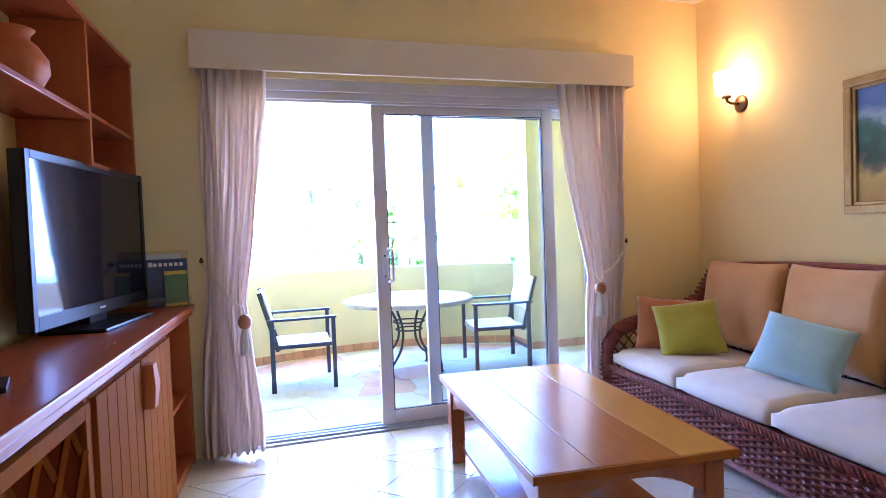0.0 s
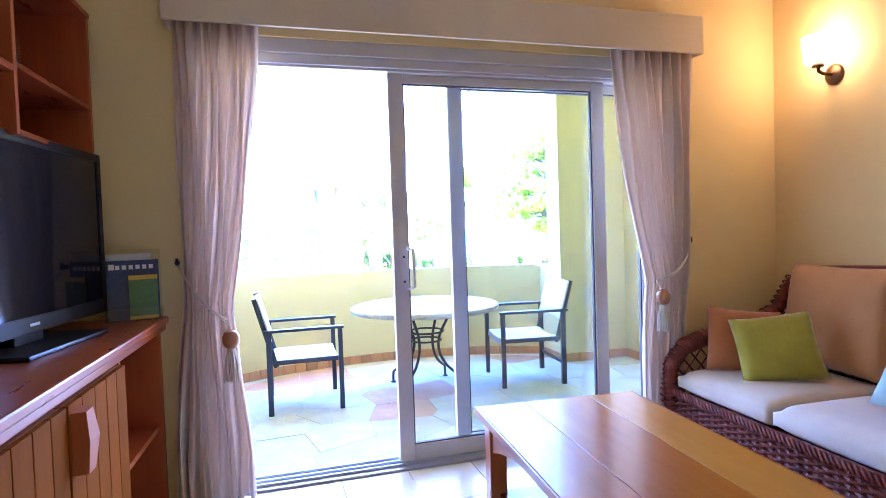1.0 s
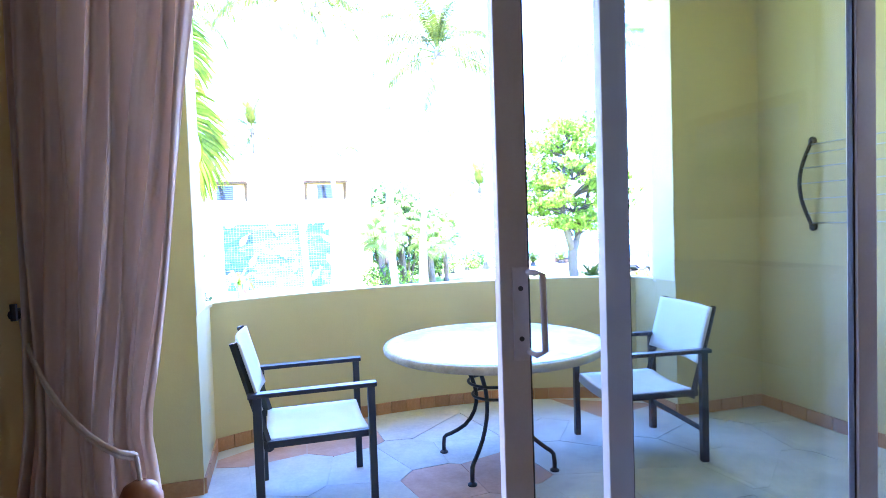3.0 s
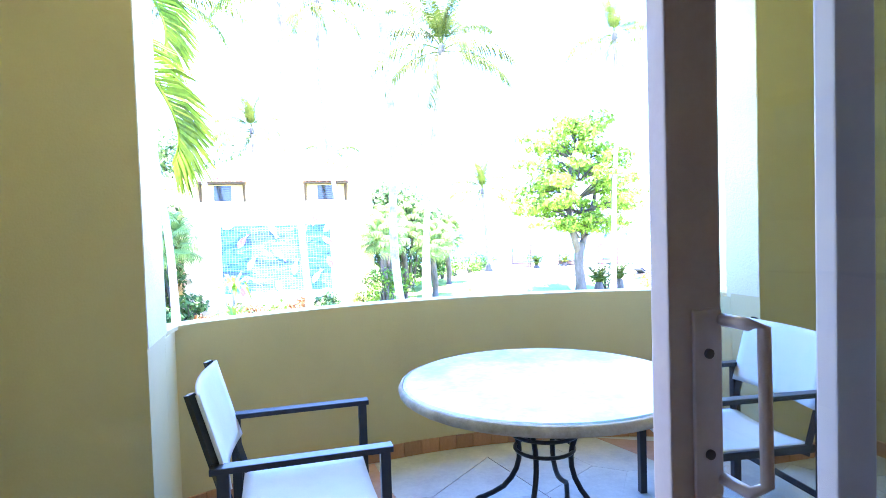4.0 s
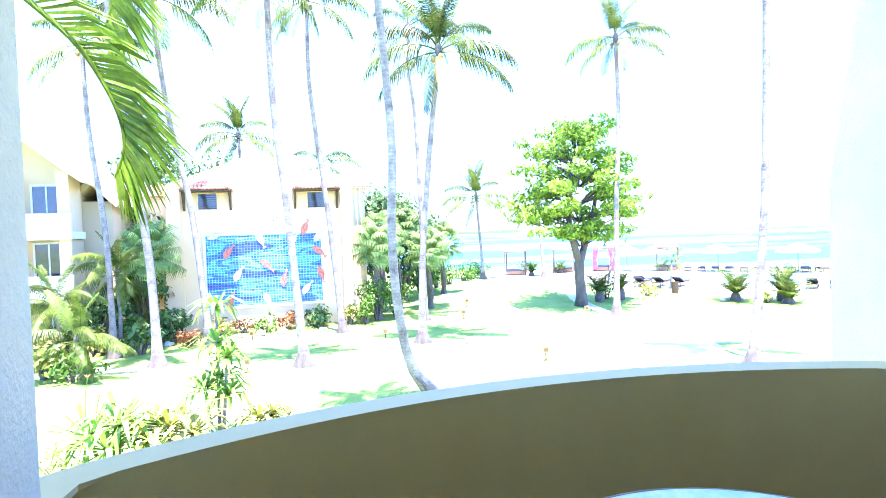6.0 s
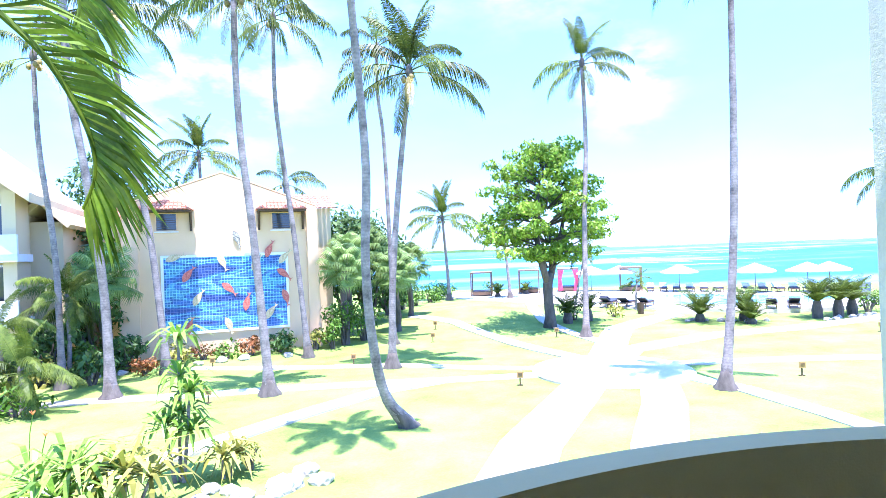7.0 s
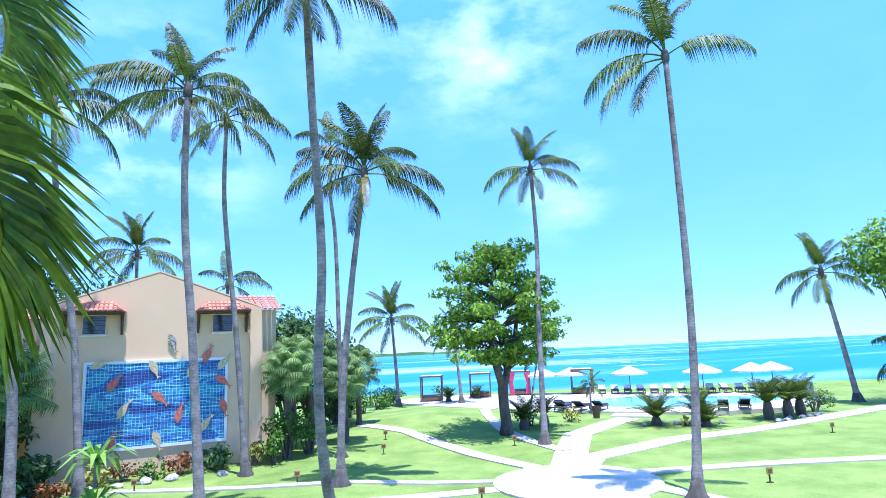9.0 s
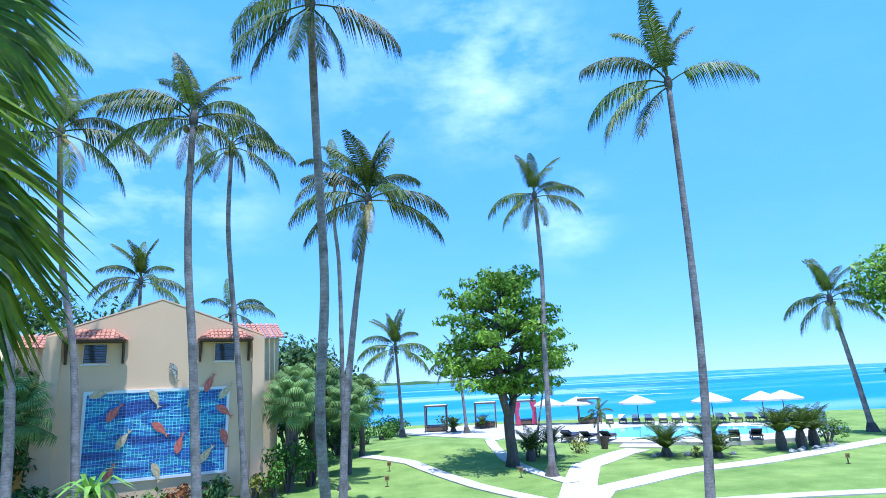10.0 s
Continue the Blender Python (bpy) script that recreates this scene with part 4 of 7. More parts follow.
def painted_landscape():
    m = bpy.data.materials.new("painted_landscape")
    m.use_nodes = True
    n, l = m.node_tree.nodes, m.node_tree.links
    b = n["Principled BSDF"]
    b.inputs["Roughness"].default_value = 0.55
    co, sep = n.new("ShaderNodeTexCoord"), n.new("ShaderNodeSeparateXYZ")
    l.new(co.outputs["Object"], sep.inputs["Vector"])
    no = n.new("ShaderNodeTexNoise")
    no.inputs["Scale"].default_value, no.inputs["Detail"].default_value = 6.0, 6.0
    l.new(co.outputs["Object"], no.inputs["Vector"])
    add = n.new("ShaderNodeMath")
    add.operation = "MULTIPLY_ADD"
    l.new(no.outputs["Fac"], add.inputs[0])
    add.inputs[1].default_value = 0.42
    l.new(sep.outputs["Z"], add.inputs[2])
    rp = n.new("ShaderNodeValToRGB")
    stops = [(0.0, (0.45, 0.25, 0.04)), (0.24, (0.55, 0.36, 0.06)), (0.32, (0.16, 0.12, 0.05)), (0.40, (0.03, 0.07, 0.03)), (0.56, (0.04, 0.13, 0.08)),
             (0.66, (0.09, 0.20, 0.20)), (0.72, (0.30, 0.38, 0.46)), (0.85, (0.10, 0.17, 0.36)), (1.0, (0.12, 0.20, 0.42))]
    while len(rp.color_ramp.elements) < len(stops):
        rp.color_ramp.elements.new(0.5)
    for el, (p, c) in zip(rp.color_ramp.elements, stops):
        el.position, el.color = p, (*c, 1)
    mr = n.new("ShaderNodeMapRange")
    mr.inputs["From Min"].default_value, mr.inputs["From Max"].default_value = -0.12, 0.55
    l.new(add.outputs[0], mr.inputs["Value"])
    l.new(mr.outputs["Result"], rp.inputs["Fac"])
    l.new(rp.outputs["Color"], b.inputs["Base Color"])
    bp = n.new("ShaderNodeBump")
    bp.inputs["Strength"].default_value = 0.3
    l.new(no.outputs["Fac"], bp.inputs["Height"])
    l.new(bp.outputs["Normal"], b.inputs["Normal"])
    return m


part("canvas", boxed(-0.014, -0.006, -0.47, 0.47, -0.325, 0.325), painted_landscape(), art, "painted canvas of trees and a yellow field")
# ---------------------------------------------------------------- the balcony's things
def folding_chair(m):
    c = thing("patio_chair", "black-framed patio armchair with white canvas seat and back", "chair", m, group="chairs round the balcony table")
    w, d = 0.53, 0.58                  # along x: depth, along y: width
    for sy in (-1, 1):
        y = sy * d / 2
        part("front_leg", boxed(0.265, 0.30, y - 0.018, y + 0.018, 0.0, 0.628, 0.003), M_DARKWOOD, c)
        bm = bmesh.new()
        box(bm, -0.27, -0.23, y - 0.018, y + 0.018, 0.0, 0.628, 0.003)
        part("back_leg", bm, M_DARKWOOD, c)
        part("armrest", boxed(-0.29, 0.31, y - 0.026, y + 0.026, 0.628, 0.65, 0.004), M_DARKWOOD, c)
        bm = bmesh.new()
        tube(bm, [(-0.20, y - sy * 0.035, 0.36), (-0.345, y - sy * 0.035, 0.885)], 0.019, 4)
        part("back_post", bm, M_DARKWOOD, c)
        part("seat_rail", boxed(-0.23, 0.27, y - sy * 0.03 - 0.012, y - sy * 0.03 + 0.012, 0.375, 0.41, 0.003), M_DARKWOOD, c)
    verts, faces = [], []
    n = 12
    for j in range(n + 1):
        for i in range(n + 1):
            u, v = i / n, j / n
            verts.append((-0.22 + 0.49 * u, (-0.5 + v) * (d - 0.07), 0.412 - 0.03 * math.sin(math.pi * v) * (0.6 + 0.4 * math.sin(math.pi * u))))
    faces = [(j * (n + 1) + i, j * (n + 1) + i + 1, (j + 1) * (n + 1) + i + 1, (j + 1) * (n + 1) + i) for j in range(n) for i in range(n)]
    k = len(verts)
    for i in range(n + 1):      # front hem folded down
        x, y, z = verts[i * (n + 1) + n]
        verts.append((x + 0.006, y, z - 0.05))
    faces += [(i * (n + 1) + n, (i + 1) * (n + 1) + n, k + i + 1, k + i) for i in range(n)]
    s = piece("seat", from_arrays("seat", verts, faces), M_CANVAS, c, "white canvas sling seat", smooth=True)
    s.modifiers.new("cloth", "SOLIDIFY").thickness = 0.005
    verts = []
    for j in range(n + 1):
        for i in range(n + 1):
            u, v = i / n, j / n
            z = 0.56 + 0.32 * u
            x = -0.20 - 0.145 * (z - 0.36) / 0.525
            verts.append((x - 0.028 * math.sin(math.pi * v) + 0.02, (-0.5 + v) * (d - 0.03), z))
    faces = [(j * (n + 1) + i, j * (n + 1) + i + 1, (j + 1) * (n + 1) + i + 1, (j + 1) * (n + 1) + i) for j in range(n) for i in range(n)]
    b = piece("backrest", from_arrays("backrest", verts, faces), M_CANVAS, c, "white canvas sling back", smooth=True)
    b.modifiers.new("cloth", "SOLIDIFY").thickness = 0.012
    part("cross_bar", boxed(-0.255, -0.245, -d / 2 + 0.02, d / 2 - 0.02, 0.165, 0.195, 0.002), M_DARKWOOD, c)
    return c


chair = folding_chair(pose(0.09, 1.69, ZBF, 0, 0, 0))
copy_thing(chair, pose(2.055, 1.67, ZBF, 0, 0, 173))

tb = thing("patio_table", "round pale stone table on a curved iron base", "table", pose(1.155, 1.77, ZBF) @ Matrix.Diagonal((1, 1, 0.962, 1)))
bm = bmesh.new()
revolve(bm, [(0.02, 0.702), (0.618, 0.702), (0.624, 0.744), (0.612, 0.75), (0.02, 0.75)], 72)
part("tabletop", bm, M_STONETOP, tb, "round pale veined stone top")
bm = bmesh.new()
prof = [(0.605, 0.698), (0.63, 0.700), (0.643, 0.712), (0.645, 0.728), (0.638, 0.742), (0.6255, 0.746), (0.6255, 0.7018)]
revolve(bm, prof, 96)
for v in bm.verts:
    v.co.xy *= 1 + 0.006 * noise.noise(v.co * 22)
part("rim", bm, M_STONERIM, tb, "rough tan stone rim", smooth=True)
for k in range(4):
    a = k * math.pi / 2 + 0.82
    prof = [(0.24, 0.70), (0.20, 0.60), (0.145, 0.50), (0.12, 0.40), (0.135, 0.30), (0.20, 0.20), (0.30, 0.13), (0.345, 0.10), (0.35, 0.012)]
    bm = bmesh.new()
    pts = [Vector((r * math.cos(a), r * math.sin(a), z)) for r, z in prof]
    fine = []
    for i in range(len(pts) - 1):
        p0, p1, p2, p3 = pts[max(i - 1, 0)], pts[i], pts[i + 1], pts[min(i + 2, len(pts) - 1)]
        for q in (0, 0.5):
            fine.append(0.5 * (2 * p1 + (p2 - p0) * q + (2 * p0 - 5 * p1 + 4 * p2 - p3) * q * q + (3 * p1 - p0 - 3 * p2 + p3) * q ** 3))
    fine.append(pts[-1])
    tube(bm, fine, 0.0125, 8)
    leg = part("leg", bm, M_IRON, tb, smooth=True)
    bm = bmesh.new()
    revolve(bm, [(0.026, 0.0), (0.026, 0.008), (0.012, 0.018)], 12, (0.35 * math.cos(a), 0.35 * math.sin(a)))
    part("foot", bm, M_IRON, leg)
for z, r in ((0.50, 0.155), (0.42, 0.132)):
    bm = bmesh.new()
    tube(bm, [(r * math.cos(t), r * math.sin(t), z) for t in [q * math.tau / 28 for q in range(29)]], 0.009, 6)
    part("ring", bm, M_IRON, tb, smooth=True)
bm = bmesh.new()
tube(bm, [(0.3 * math.cos(t), 0.3 * math.sin(t), 0.694) for t in [q * math.tau / 32 for q in range(33)]], 0.010, 6)
part("ring", bm, M_IRON, tb, smooth=True)

# pendant
pend = thing("pendant_lamp", "terracotta dome lamp hanging from the balcony ceiling", "lamp", pose(1.07, 1.85, 3.2))
bm = bmesh.new()
revolve(bm, [(0.022, -0.20), (0.05, -0.22), (0.12, -0.29), (0.15, -0.40), (0.143, -0.40), (0.11, -0.295), (0.04, -0.235), (0.018, -0.225)], 24)
part("shade", bm, M_POT, pend, smooth=True)
bm = bmesh.new()
tube(bm, [(0, 0, 0), (0, 0, -0.21)], 0.006, 8)
revolve(bm, [(0.045, -0.002), (0.045, -0.02), (0.01, -0.03)], 16)
part("cord", bm, M_IRON, pend)

# wall-mounted drying rack on the east wall
rackw = thing("drying_rack", "wall-mounted drying rack with curved dark brackets and thin rods", "drying rack", pose(BX1, 0, 0))
for y in (1.60, 0.69):
    bm = bmesh.new()
    tube(bm, [(-0.012 - 0.105 * math.sin(math.pi * s / 14), y, 1.30 + 0.56 * s / 14) for s in range(15)], 0.012, 8)
    for z in (1.30, 1.86):
        revolve(bm, [(0.028, 0), (0.028, 0.012), (0.014, 0.02)], 12)
        bmesh.ops.transform(bm, matrix=Matrix.Translation((-0.001, y, z)) @ Matrix.Rotation(-math.pi / 2, 4, "Y"), verts=[v for v in bm.verts if abs(v.co.z) < 0.03 and abs(v.co.y) < 0.03])
    part("bracket", bm, M_IRON, rackw, smooth=True)
for s in (0.6, 2.2, 4.5, 7.0, 9.5, 11.8, 13.4):
    bm = bmesh.new()
    x, z = -0.012 - 0.105 * math.sin(math.pi * s / 14), 1.30 + 0.56 * s / 14
    tube(bm, [(x, 0.69, z), (x, 1.60, z)], 0.004, 6)
    part("rod", bm, M_ALU, rackw)
# ---------------------------------------------------------------- outdoors: materials
def lawn_material():
    m = surface("lawn_grass", (0.12, 0.19, 0.036), (0.26, 0.335, 0.082), 0.9, 0.55, 16, 1.0, stain=0.22, spec=0.1, depth=0.06)
    return m


M_LAWN = lawn_material()
M_PATH = surface("pale_path_stone", (0.42, 0.37, 0.30), (0.58, 0.53, 0.44), 0.85, 1.2, 12, 0.3, vary=0.08, spec=0.2)
M_SAND = surface("sand", (0.48, 0.42, 0.32), (0.62, 0.56, 0.45), 0.95, 0.6, 20, 0.2, spec=0.1)
M_ROCK = surface("coral_rock", (0.26, 0.24, 0.21), (0.52, 0.50, 0.46), 0.9, 5, 26, 0.8, depth=0.04)
def ringed_bark():
    """Palm bark: pale and dark rings up the trunk, patchy weathering, rough relief."""
    m = surface("palm_bark", (0.085, 0.070, 0.070), (0.36, 0.31, 0.29), 0.9, 2.4, 14, 0.9, stain=0.24, depth=0.03)
    n, l = m.node_tree.nodes, m.node_tree.links
    b = n["Principled BSDF"]
    co, wv = n.new("ShaderNodeTexCoord"), n.new("ShaderNodeTexWave")
    wv.bands_direction = "Z"
    wv.inputs["Scale"].default_value, wv.inputs["Distortion"].default_value, wv.inputs["Detail"].default_value, wv.inputs["Detail Scale"].default_value = 3.4, 5.0, 3.0, 3.0
    l.new(co.outputs["Object"], wv.inputs["Vector"])
    rp = n.new("ShaderNodeMapRange")
    rp.inputs["To Min"].default_value, rp.inputs["To Max"].default_value = 0.88, 1.06
    l.new(wv.outputs["Fac"], rp.inputs["Value"])
    mx = n.new("ShaderNodeMix")
    mx.data_type, mx.blend_type = "RGBA", "MULTIPLY"
    mx.inputs["Factor"].default_value = 1.0
    l.new(b.inputs["Base Color"].links[0].from_socket, mx.inputs["A"])
    l.new(rp.outputs["Result"], mx.inputs["B"])
    l.new(mx.outputs["Result"], b.inputs["Base Color"])
    return m


M_BARK = ringed_bark()
M_BARK2 = surface("tree_bark", (0.05, 0.042, 0.036), (0.14, 0.12, 0.10), 0.9, 3, 16, 0.7, stretch=(1, 1, 0.4), depth=0.03)
# dark tone painted after the fronds' shaded parts, light tone after their lit ones
M_FROND = surface("palm_leaf", (0.020, 0.052, 0.008), (0.17, 0.215, 0.030), 0.48, 2.0, 20, 0.1, vary=0.45, through=0.3, spec=0.22)
# dry yellow leaf, lightened in colour to pass for golden sunlit fronds
M_FRONDY = surface("yellow_sunlit_palm_leaf", (0.22, 0.19, 0.035), (0.44, 0.37, 0.09), 0.5, 2.0, 20, 0.1, vary=0.25, through=0.25)
M_NEARLEAF = surface("near_palm_leaf", (0.03, 0.075, 0.006), (0.20, 0.30, 0.018), 0.36, 2.0, 20, 0.1, island=0.5, through=0.35, spec=0.22)
M_COCO = surface("coconut_husk", (0.16, 0.14, 0.03), (0.30, 0.22, 0.06), 0.6, 6, 30, 0.2, vary=0.3)
M_LEAF = surface("almond_leaf", (0.10, 0.20, 0.015), (0.28, 0.42, 0.045), 0.45, 0.6, 6, 0.1, island=0.45, through=0.3, spec=0.18)
M_BUSH = surface("shrub_leaf", (0.045, 0.115, 0.014), (0.15, 0.26, 0.03), 0.45, 0.8, 7, 0.1, island=0.5, through=0.2, spec=0.18)
M_BUSHD = surface("dark_tree_leaf", (0.035, 0.085, 0.022), (0.12, 0.20, 0.055), 0.5, 0.5, 6, 0.1, island=0.5, through=0.2, spec=0.18)
M_BUSHY = surface("variegated_leaf", (0.20, 0.22, 0.03), (0.42, 0.38, 0.09), 0.5, 1.2, 9, 0.1, island=0.4, through=0.2, spec=0.18)
M_BUSHR = surface("croton_leaf", (0.16, 0.05, 0.02), (0.34, 0.16, 0.05), 0.5, 1.2, 9, 0.1, island=0.4, through=0.2, spec=0.18)
M_FAN = surface("fan_palm_leaf", (0.08, 0.17, 0.035), (0.27, 0.37, 0.11), 0.4, 2.0, 12, 0.1, vary=0.3, through=0.25, spec=0.18)
M_STRAP = surface("strap_leaf", (0.09, 0.20, 0.02), (0.27, 0.42, 0.06), 0.4, 2.0, 12, 0.1, island=0.35, through=0.3, spec=0.18)
M_FACADE = surface("tan_stucco", (0.70, 0.47, 0.28), (0.79, 0.55, 0.34), 0.9, 0.5, 14, 0.15, stain=0.5, spec=0.2)
M_CREAM = surface("cream_stucco", (0.62, 0.48, 0.30), (0.68, 0.54, 0.35), 0.9, 0.5, 14, 0.15, stain=0.5, spec=0.2)
M_ROOFT = surface("clay_roof_tile", (0.36, 0.13, 0.07), (0.56, 0.26, 0.16), 0.8, 2, 14, 0.3, vary=0.18, island=0.0)
M_WHITE = surface("white_paint", (0.70, 0.70, 0.69), (0.80, 0.80, 0.79), 0.6, 2, 30, 0.05)
M_PANE = surface("dark_window_pane", (0.02, 0.028, 0.04), (0.05, 0.06, 0.08), 0.06, 2, 30, 0.0, spec=0.8)
M_BRACKET = surface("dark_timber", (0.05, 0.028, 0.015), (0.10, 0.06, 0.03), 0.7, 4, 30, 0.2)
M_FISHR = surface("red_mosaic_fish", (0.42, 0.08, 0.06), (0.62, 0.20, 0.14), 0.5, 14, 22, 0.2, stain=0.12)
M_FISHC = surface("cream_mosaic_fish", (0.46, 0.33, 0.16), (0.68, 0.56, 0.34), 0.5, 14, 22, 0.2, stain=0.12)
M_FISHG = surface("grey_mosaic_fish", (0.12, 0.12, 0.11), (0.50, 0.46, 0.36), 0.5, 14, 22, 0.2, stain=0.08)
M_UMB = surface("white_parasol", (0.72, 0.70, 0.66), (0.80, 0.78, 0.74), 0.85, 2, 30, 0.05, through=0.2)
M_TEAK = wood("grey_brown_timber", (0.10, 0.06, 0.035), (0.20, 0.13, 0.08), 0.6, 0.0)
M_MATT = surface("dark_lounger_cushion", (0.025, 0.03, 0.05), (0.05, 0.055, 0.085), 0.8, 5, 40, 0.1)
M_LMAT = surface("white_lounger_cushion", (0.66, 0.66, 0.66), (0.78, 0.78, 0.78), 0.8, 5, 40, 0.1)
M_PINK = surface("pink_curtain", (0.62, 0.06, 0.16), (0.75, 0.16, 0.26), 0.8, 5, 40, 0.1, through=0.2)
M_POOL = surface("pool_water", (0.10, 0.42, 0.50), (0.22, 0.58, 0.64), 0.06, 1.5, 6, 0.2, spec=0.6)
M_SIGN = surface("small_wooden_sign", (0.28, 0.16, 0.05), (0.42, 0.26, 0.09), 0.7, 8, 60, 0.2)
M_FLOWER = surface("orange_flower", (0.6, 0.14, 0.03), (0.75, 0.26, 0.06), 0.6, 8, 60, 0.1)


def sea_material():
    m = bpy.data.materials.new("shallow_sea")
    m.use_nodes = True
    n, l = m.node_tree.nodes, m.node_tree.links
    b = n["Principled BSDF"]
    co = n.new("ShaderNodeTexCoord")
    mp = n.new("ShaderNodeMapping")
    mp.inputs["Rotation"].default_value = (0, 0, radians(34))
    mp.inputs["Scale"].default_value = (0.004, 0.02, 1)
    no = n.new("ShaderNodeTexNoise")
    no.inputs["Scale"].default_value, no.inputs["Detail"].default_value = 1.0, 6.0
    l.new(co.outputs["Object"], mp.inputs["Vector"])
    l.new(mp.outputs["Vector"], no.inputs["Vector"])
    rp = n.new("ShaderNodeValToRGB")
    for el, (p, c) in zip([rp.color_ramp.elements[0], rp.color_ramp.elements[1], rp.color_ramp.elements.new(0.5)],
                          [(0.30, (0.006, 0.13, 0.32)), (0.72, (0.04, 0.30, 0.46)), (0.5, (0.012, 0.20, 0.39))]):
        el.position, el.color = p, (*c, 1)
    l.new(no.outputs["Fac"], rp.inputs["Fac"])
    l.new(rp.outputs["Color"], b.inputs["Base Color"])
    b.inputs["Roughness"].default_value = 0.35
    b.inputs["Specular IOR Level"].default_value = 0.3
    wv = n.new("ShaderNodeTexNoise")
    wv.inputs["Scale"].default_value, wv.inputs["Detail"].default_value = 0.5, 5.0
    l.new(co.outputs["Object"], wv.inputs["Vector"])
    bp = n.new("ShaderNodeBump")
    bp.inputs["Strength"].default_value, bp.inputs["Distance"].default_value = 0.5, 0.3
    l.new(wv.outputs["Fac"], bp.inputs["Height"])
    l.new(bp.outputs["Normal"], b.inputs["Normal"])
    return m


def mosaic_material():
    m = bpy.data.materials.new("blue_mosaic")
    m.use_nodes = True
    n, l = m.node_tree.nodes, m.node_tree.links
    b = n["Principled BSDF"]
    co, sep, com = n.new("ShaderNodeTexCoord"), n.new("ShaderNodeSeparateXYZ"), n.new("ShaderNodeCombineXYZ")
    l.new(co.outputs["Object"], sep.inputs["Vector"])
    l.new(sep.outputs["X"], com.inputs["X"])
    l.new(sep.outputs["Z"], com.inputs["Y"])
    br = n.new("ShaderNodeTexBrick")
    br.offset = 0.0
    br.inputs["Scale"].default_value = 1.0
    br.inputs["Brick Width"].default_value, br.inputs["Row Height"].default_value = 0.14, 0.125
    br.inputs["Mortar Size"].default_value = 0.009
    br.inputs["Color1"].default_value, br.inputs["Color2"].default_value = (0.62, 0.62, 0.62, 1), (1.25, 1.25, 1.25, 1)
    br.inputs["Mortar"].default_value = (4.4, 3.1, 1.9, 1)
    wob = n.new("ShaderNodeTexNoise")
    wob.inputs["Scale"].default_value = 2.2
    l.new(com.outputs["Vector"], wob.inputs["Vector"])
    mad = n.new("ShaderNodeVectorMath")
    mad.operation = "MULTIPLY_ADD"
    l.new(wob.outputs["Color"], mad.inputs[0])
    mad.inputs[1].default_value = (0.10, 0.10, 0)
    l.new(com.outputs["Vector"], mad.inputs[2])
    l.new(mad.outputs["Vector"], br.inputs["Vector"])
    wave = n.new("ShaderNodeTexNoise")
    wave.inputs["Scale"].default_value, wave.inputs["Detail"].default_value = 1.0, 0.6
    mp = n.new("ShaderNodeMapping")
    mp.inputs["Scale"].default_value = (0.40, 2.1, 1)
    l.new(com.outputs["Vector"], mp.inputs["Vector"])
    l.new(mp.outputs["Vector"], wave.inputs["Vector"])
    rp = n.new("ShaderNodeValToRGB")
    rp.color_ramp.interpolation = "CONSTANT"
    cols = [(0.0, (0.03, 0.06, 0.22)), (0.38, (0.04, 0.11, 0.34)), (0.46, (0.07, 0.24, 0.42)), (0.53, (0.045, 0.12, 0.36)), (0.60, (0.10, 0.29, 0.46)), (0.67, (0.05, 0.15, 0.38))]
    while len(rp.color_ramp.elements) < len(cols):
        rp.color_ramp.elements.new(0.5)
    for el, (p, c) in zip(rp.color_ramp.elements, cols):
        el.position, el.color = p, (*c, 1)
    l.new(wave.outputs["Fac"], rp.inputs["Fac"])
    mx = n.new("ShaderNodeMix")
    mx.data_type, mx.blend_type = "RGBA", "MULTIPLY"
    mx.inputs["Factor"].default_value = 1.0
    l.new(rp.outputs["Color"], mx.inputs["A"])
    l.new(br.outputs["Color"], mx.inputs["B"])
    l.new(mx.outputs["Result"], b.inputs["Base Color"])
    b.inputs["Roughness"].default_value = 0.25
    bp = n.new("ShaderNodeBump")
    bp.inputs["Strength"].default_value = 0.4
    bp.invert = True
    l.new(br.outputs["Fac"], bp.inputs["Height"])
    l.new(bp.outputs["Normal"], b.inputs["Normal"])
    return m


# ---------------------------------------------------------------- ground, paths, sea
COAST_P, COAST_N = Vector((30.0, 60.0)), Vector((0.56, 0.83)).normalized()


def ground_z(x, y):
    """Lawn level with a low rise towards the pool and a fall to the beach."""
    z = -2.9
    s = min(1.0, max(0.0, (y - 24.0) / 14.0))
    z += 0.22 * s * s * (3 - 2 * s)
    z += 0.55 * math.exp(-(((x - 17.0) / 5.0) ** 2 + ((y - 38.0) / 6.0) ** 2))
    z += 0.05 * noise.noise(Vector((x * 0.15, y * 0.15, 0)))
    off = (Vector((x, y)) - COAST_P).dot(COAST_N)
    if off > 0:
        z -= min(6.0, off * 0.16)
    return z


def grid_axis(a, b, c, d, step, far):
    out, v = [], b
    while v <= c:
        out.append(v)
        v += step
    g, v = step, b
    low = []
    while v > a:
        g *= 1.5
        v -= g
        low.append(max(v, a))
    g, v = step, out[-1]
    high = []
    while v < d:
        g *= 1.5
        v += g
        high.append(min(v, d))
    return low[::-1] + out + high


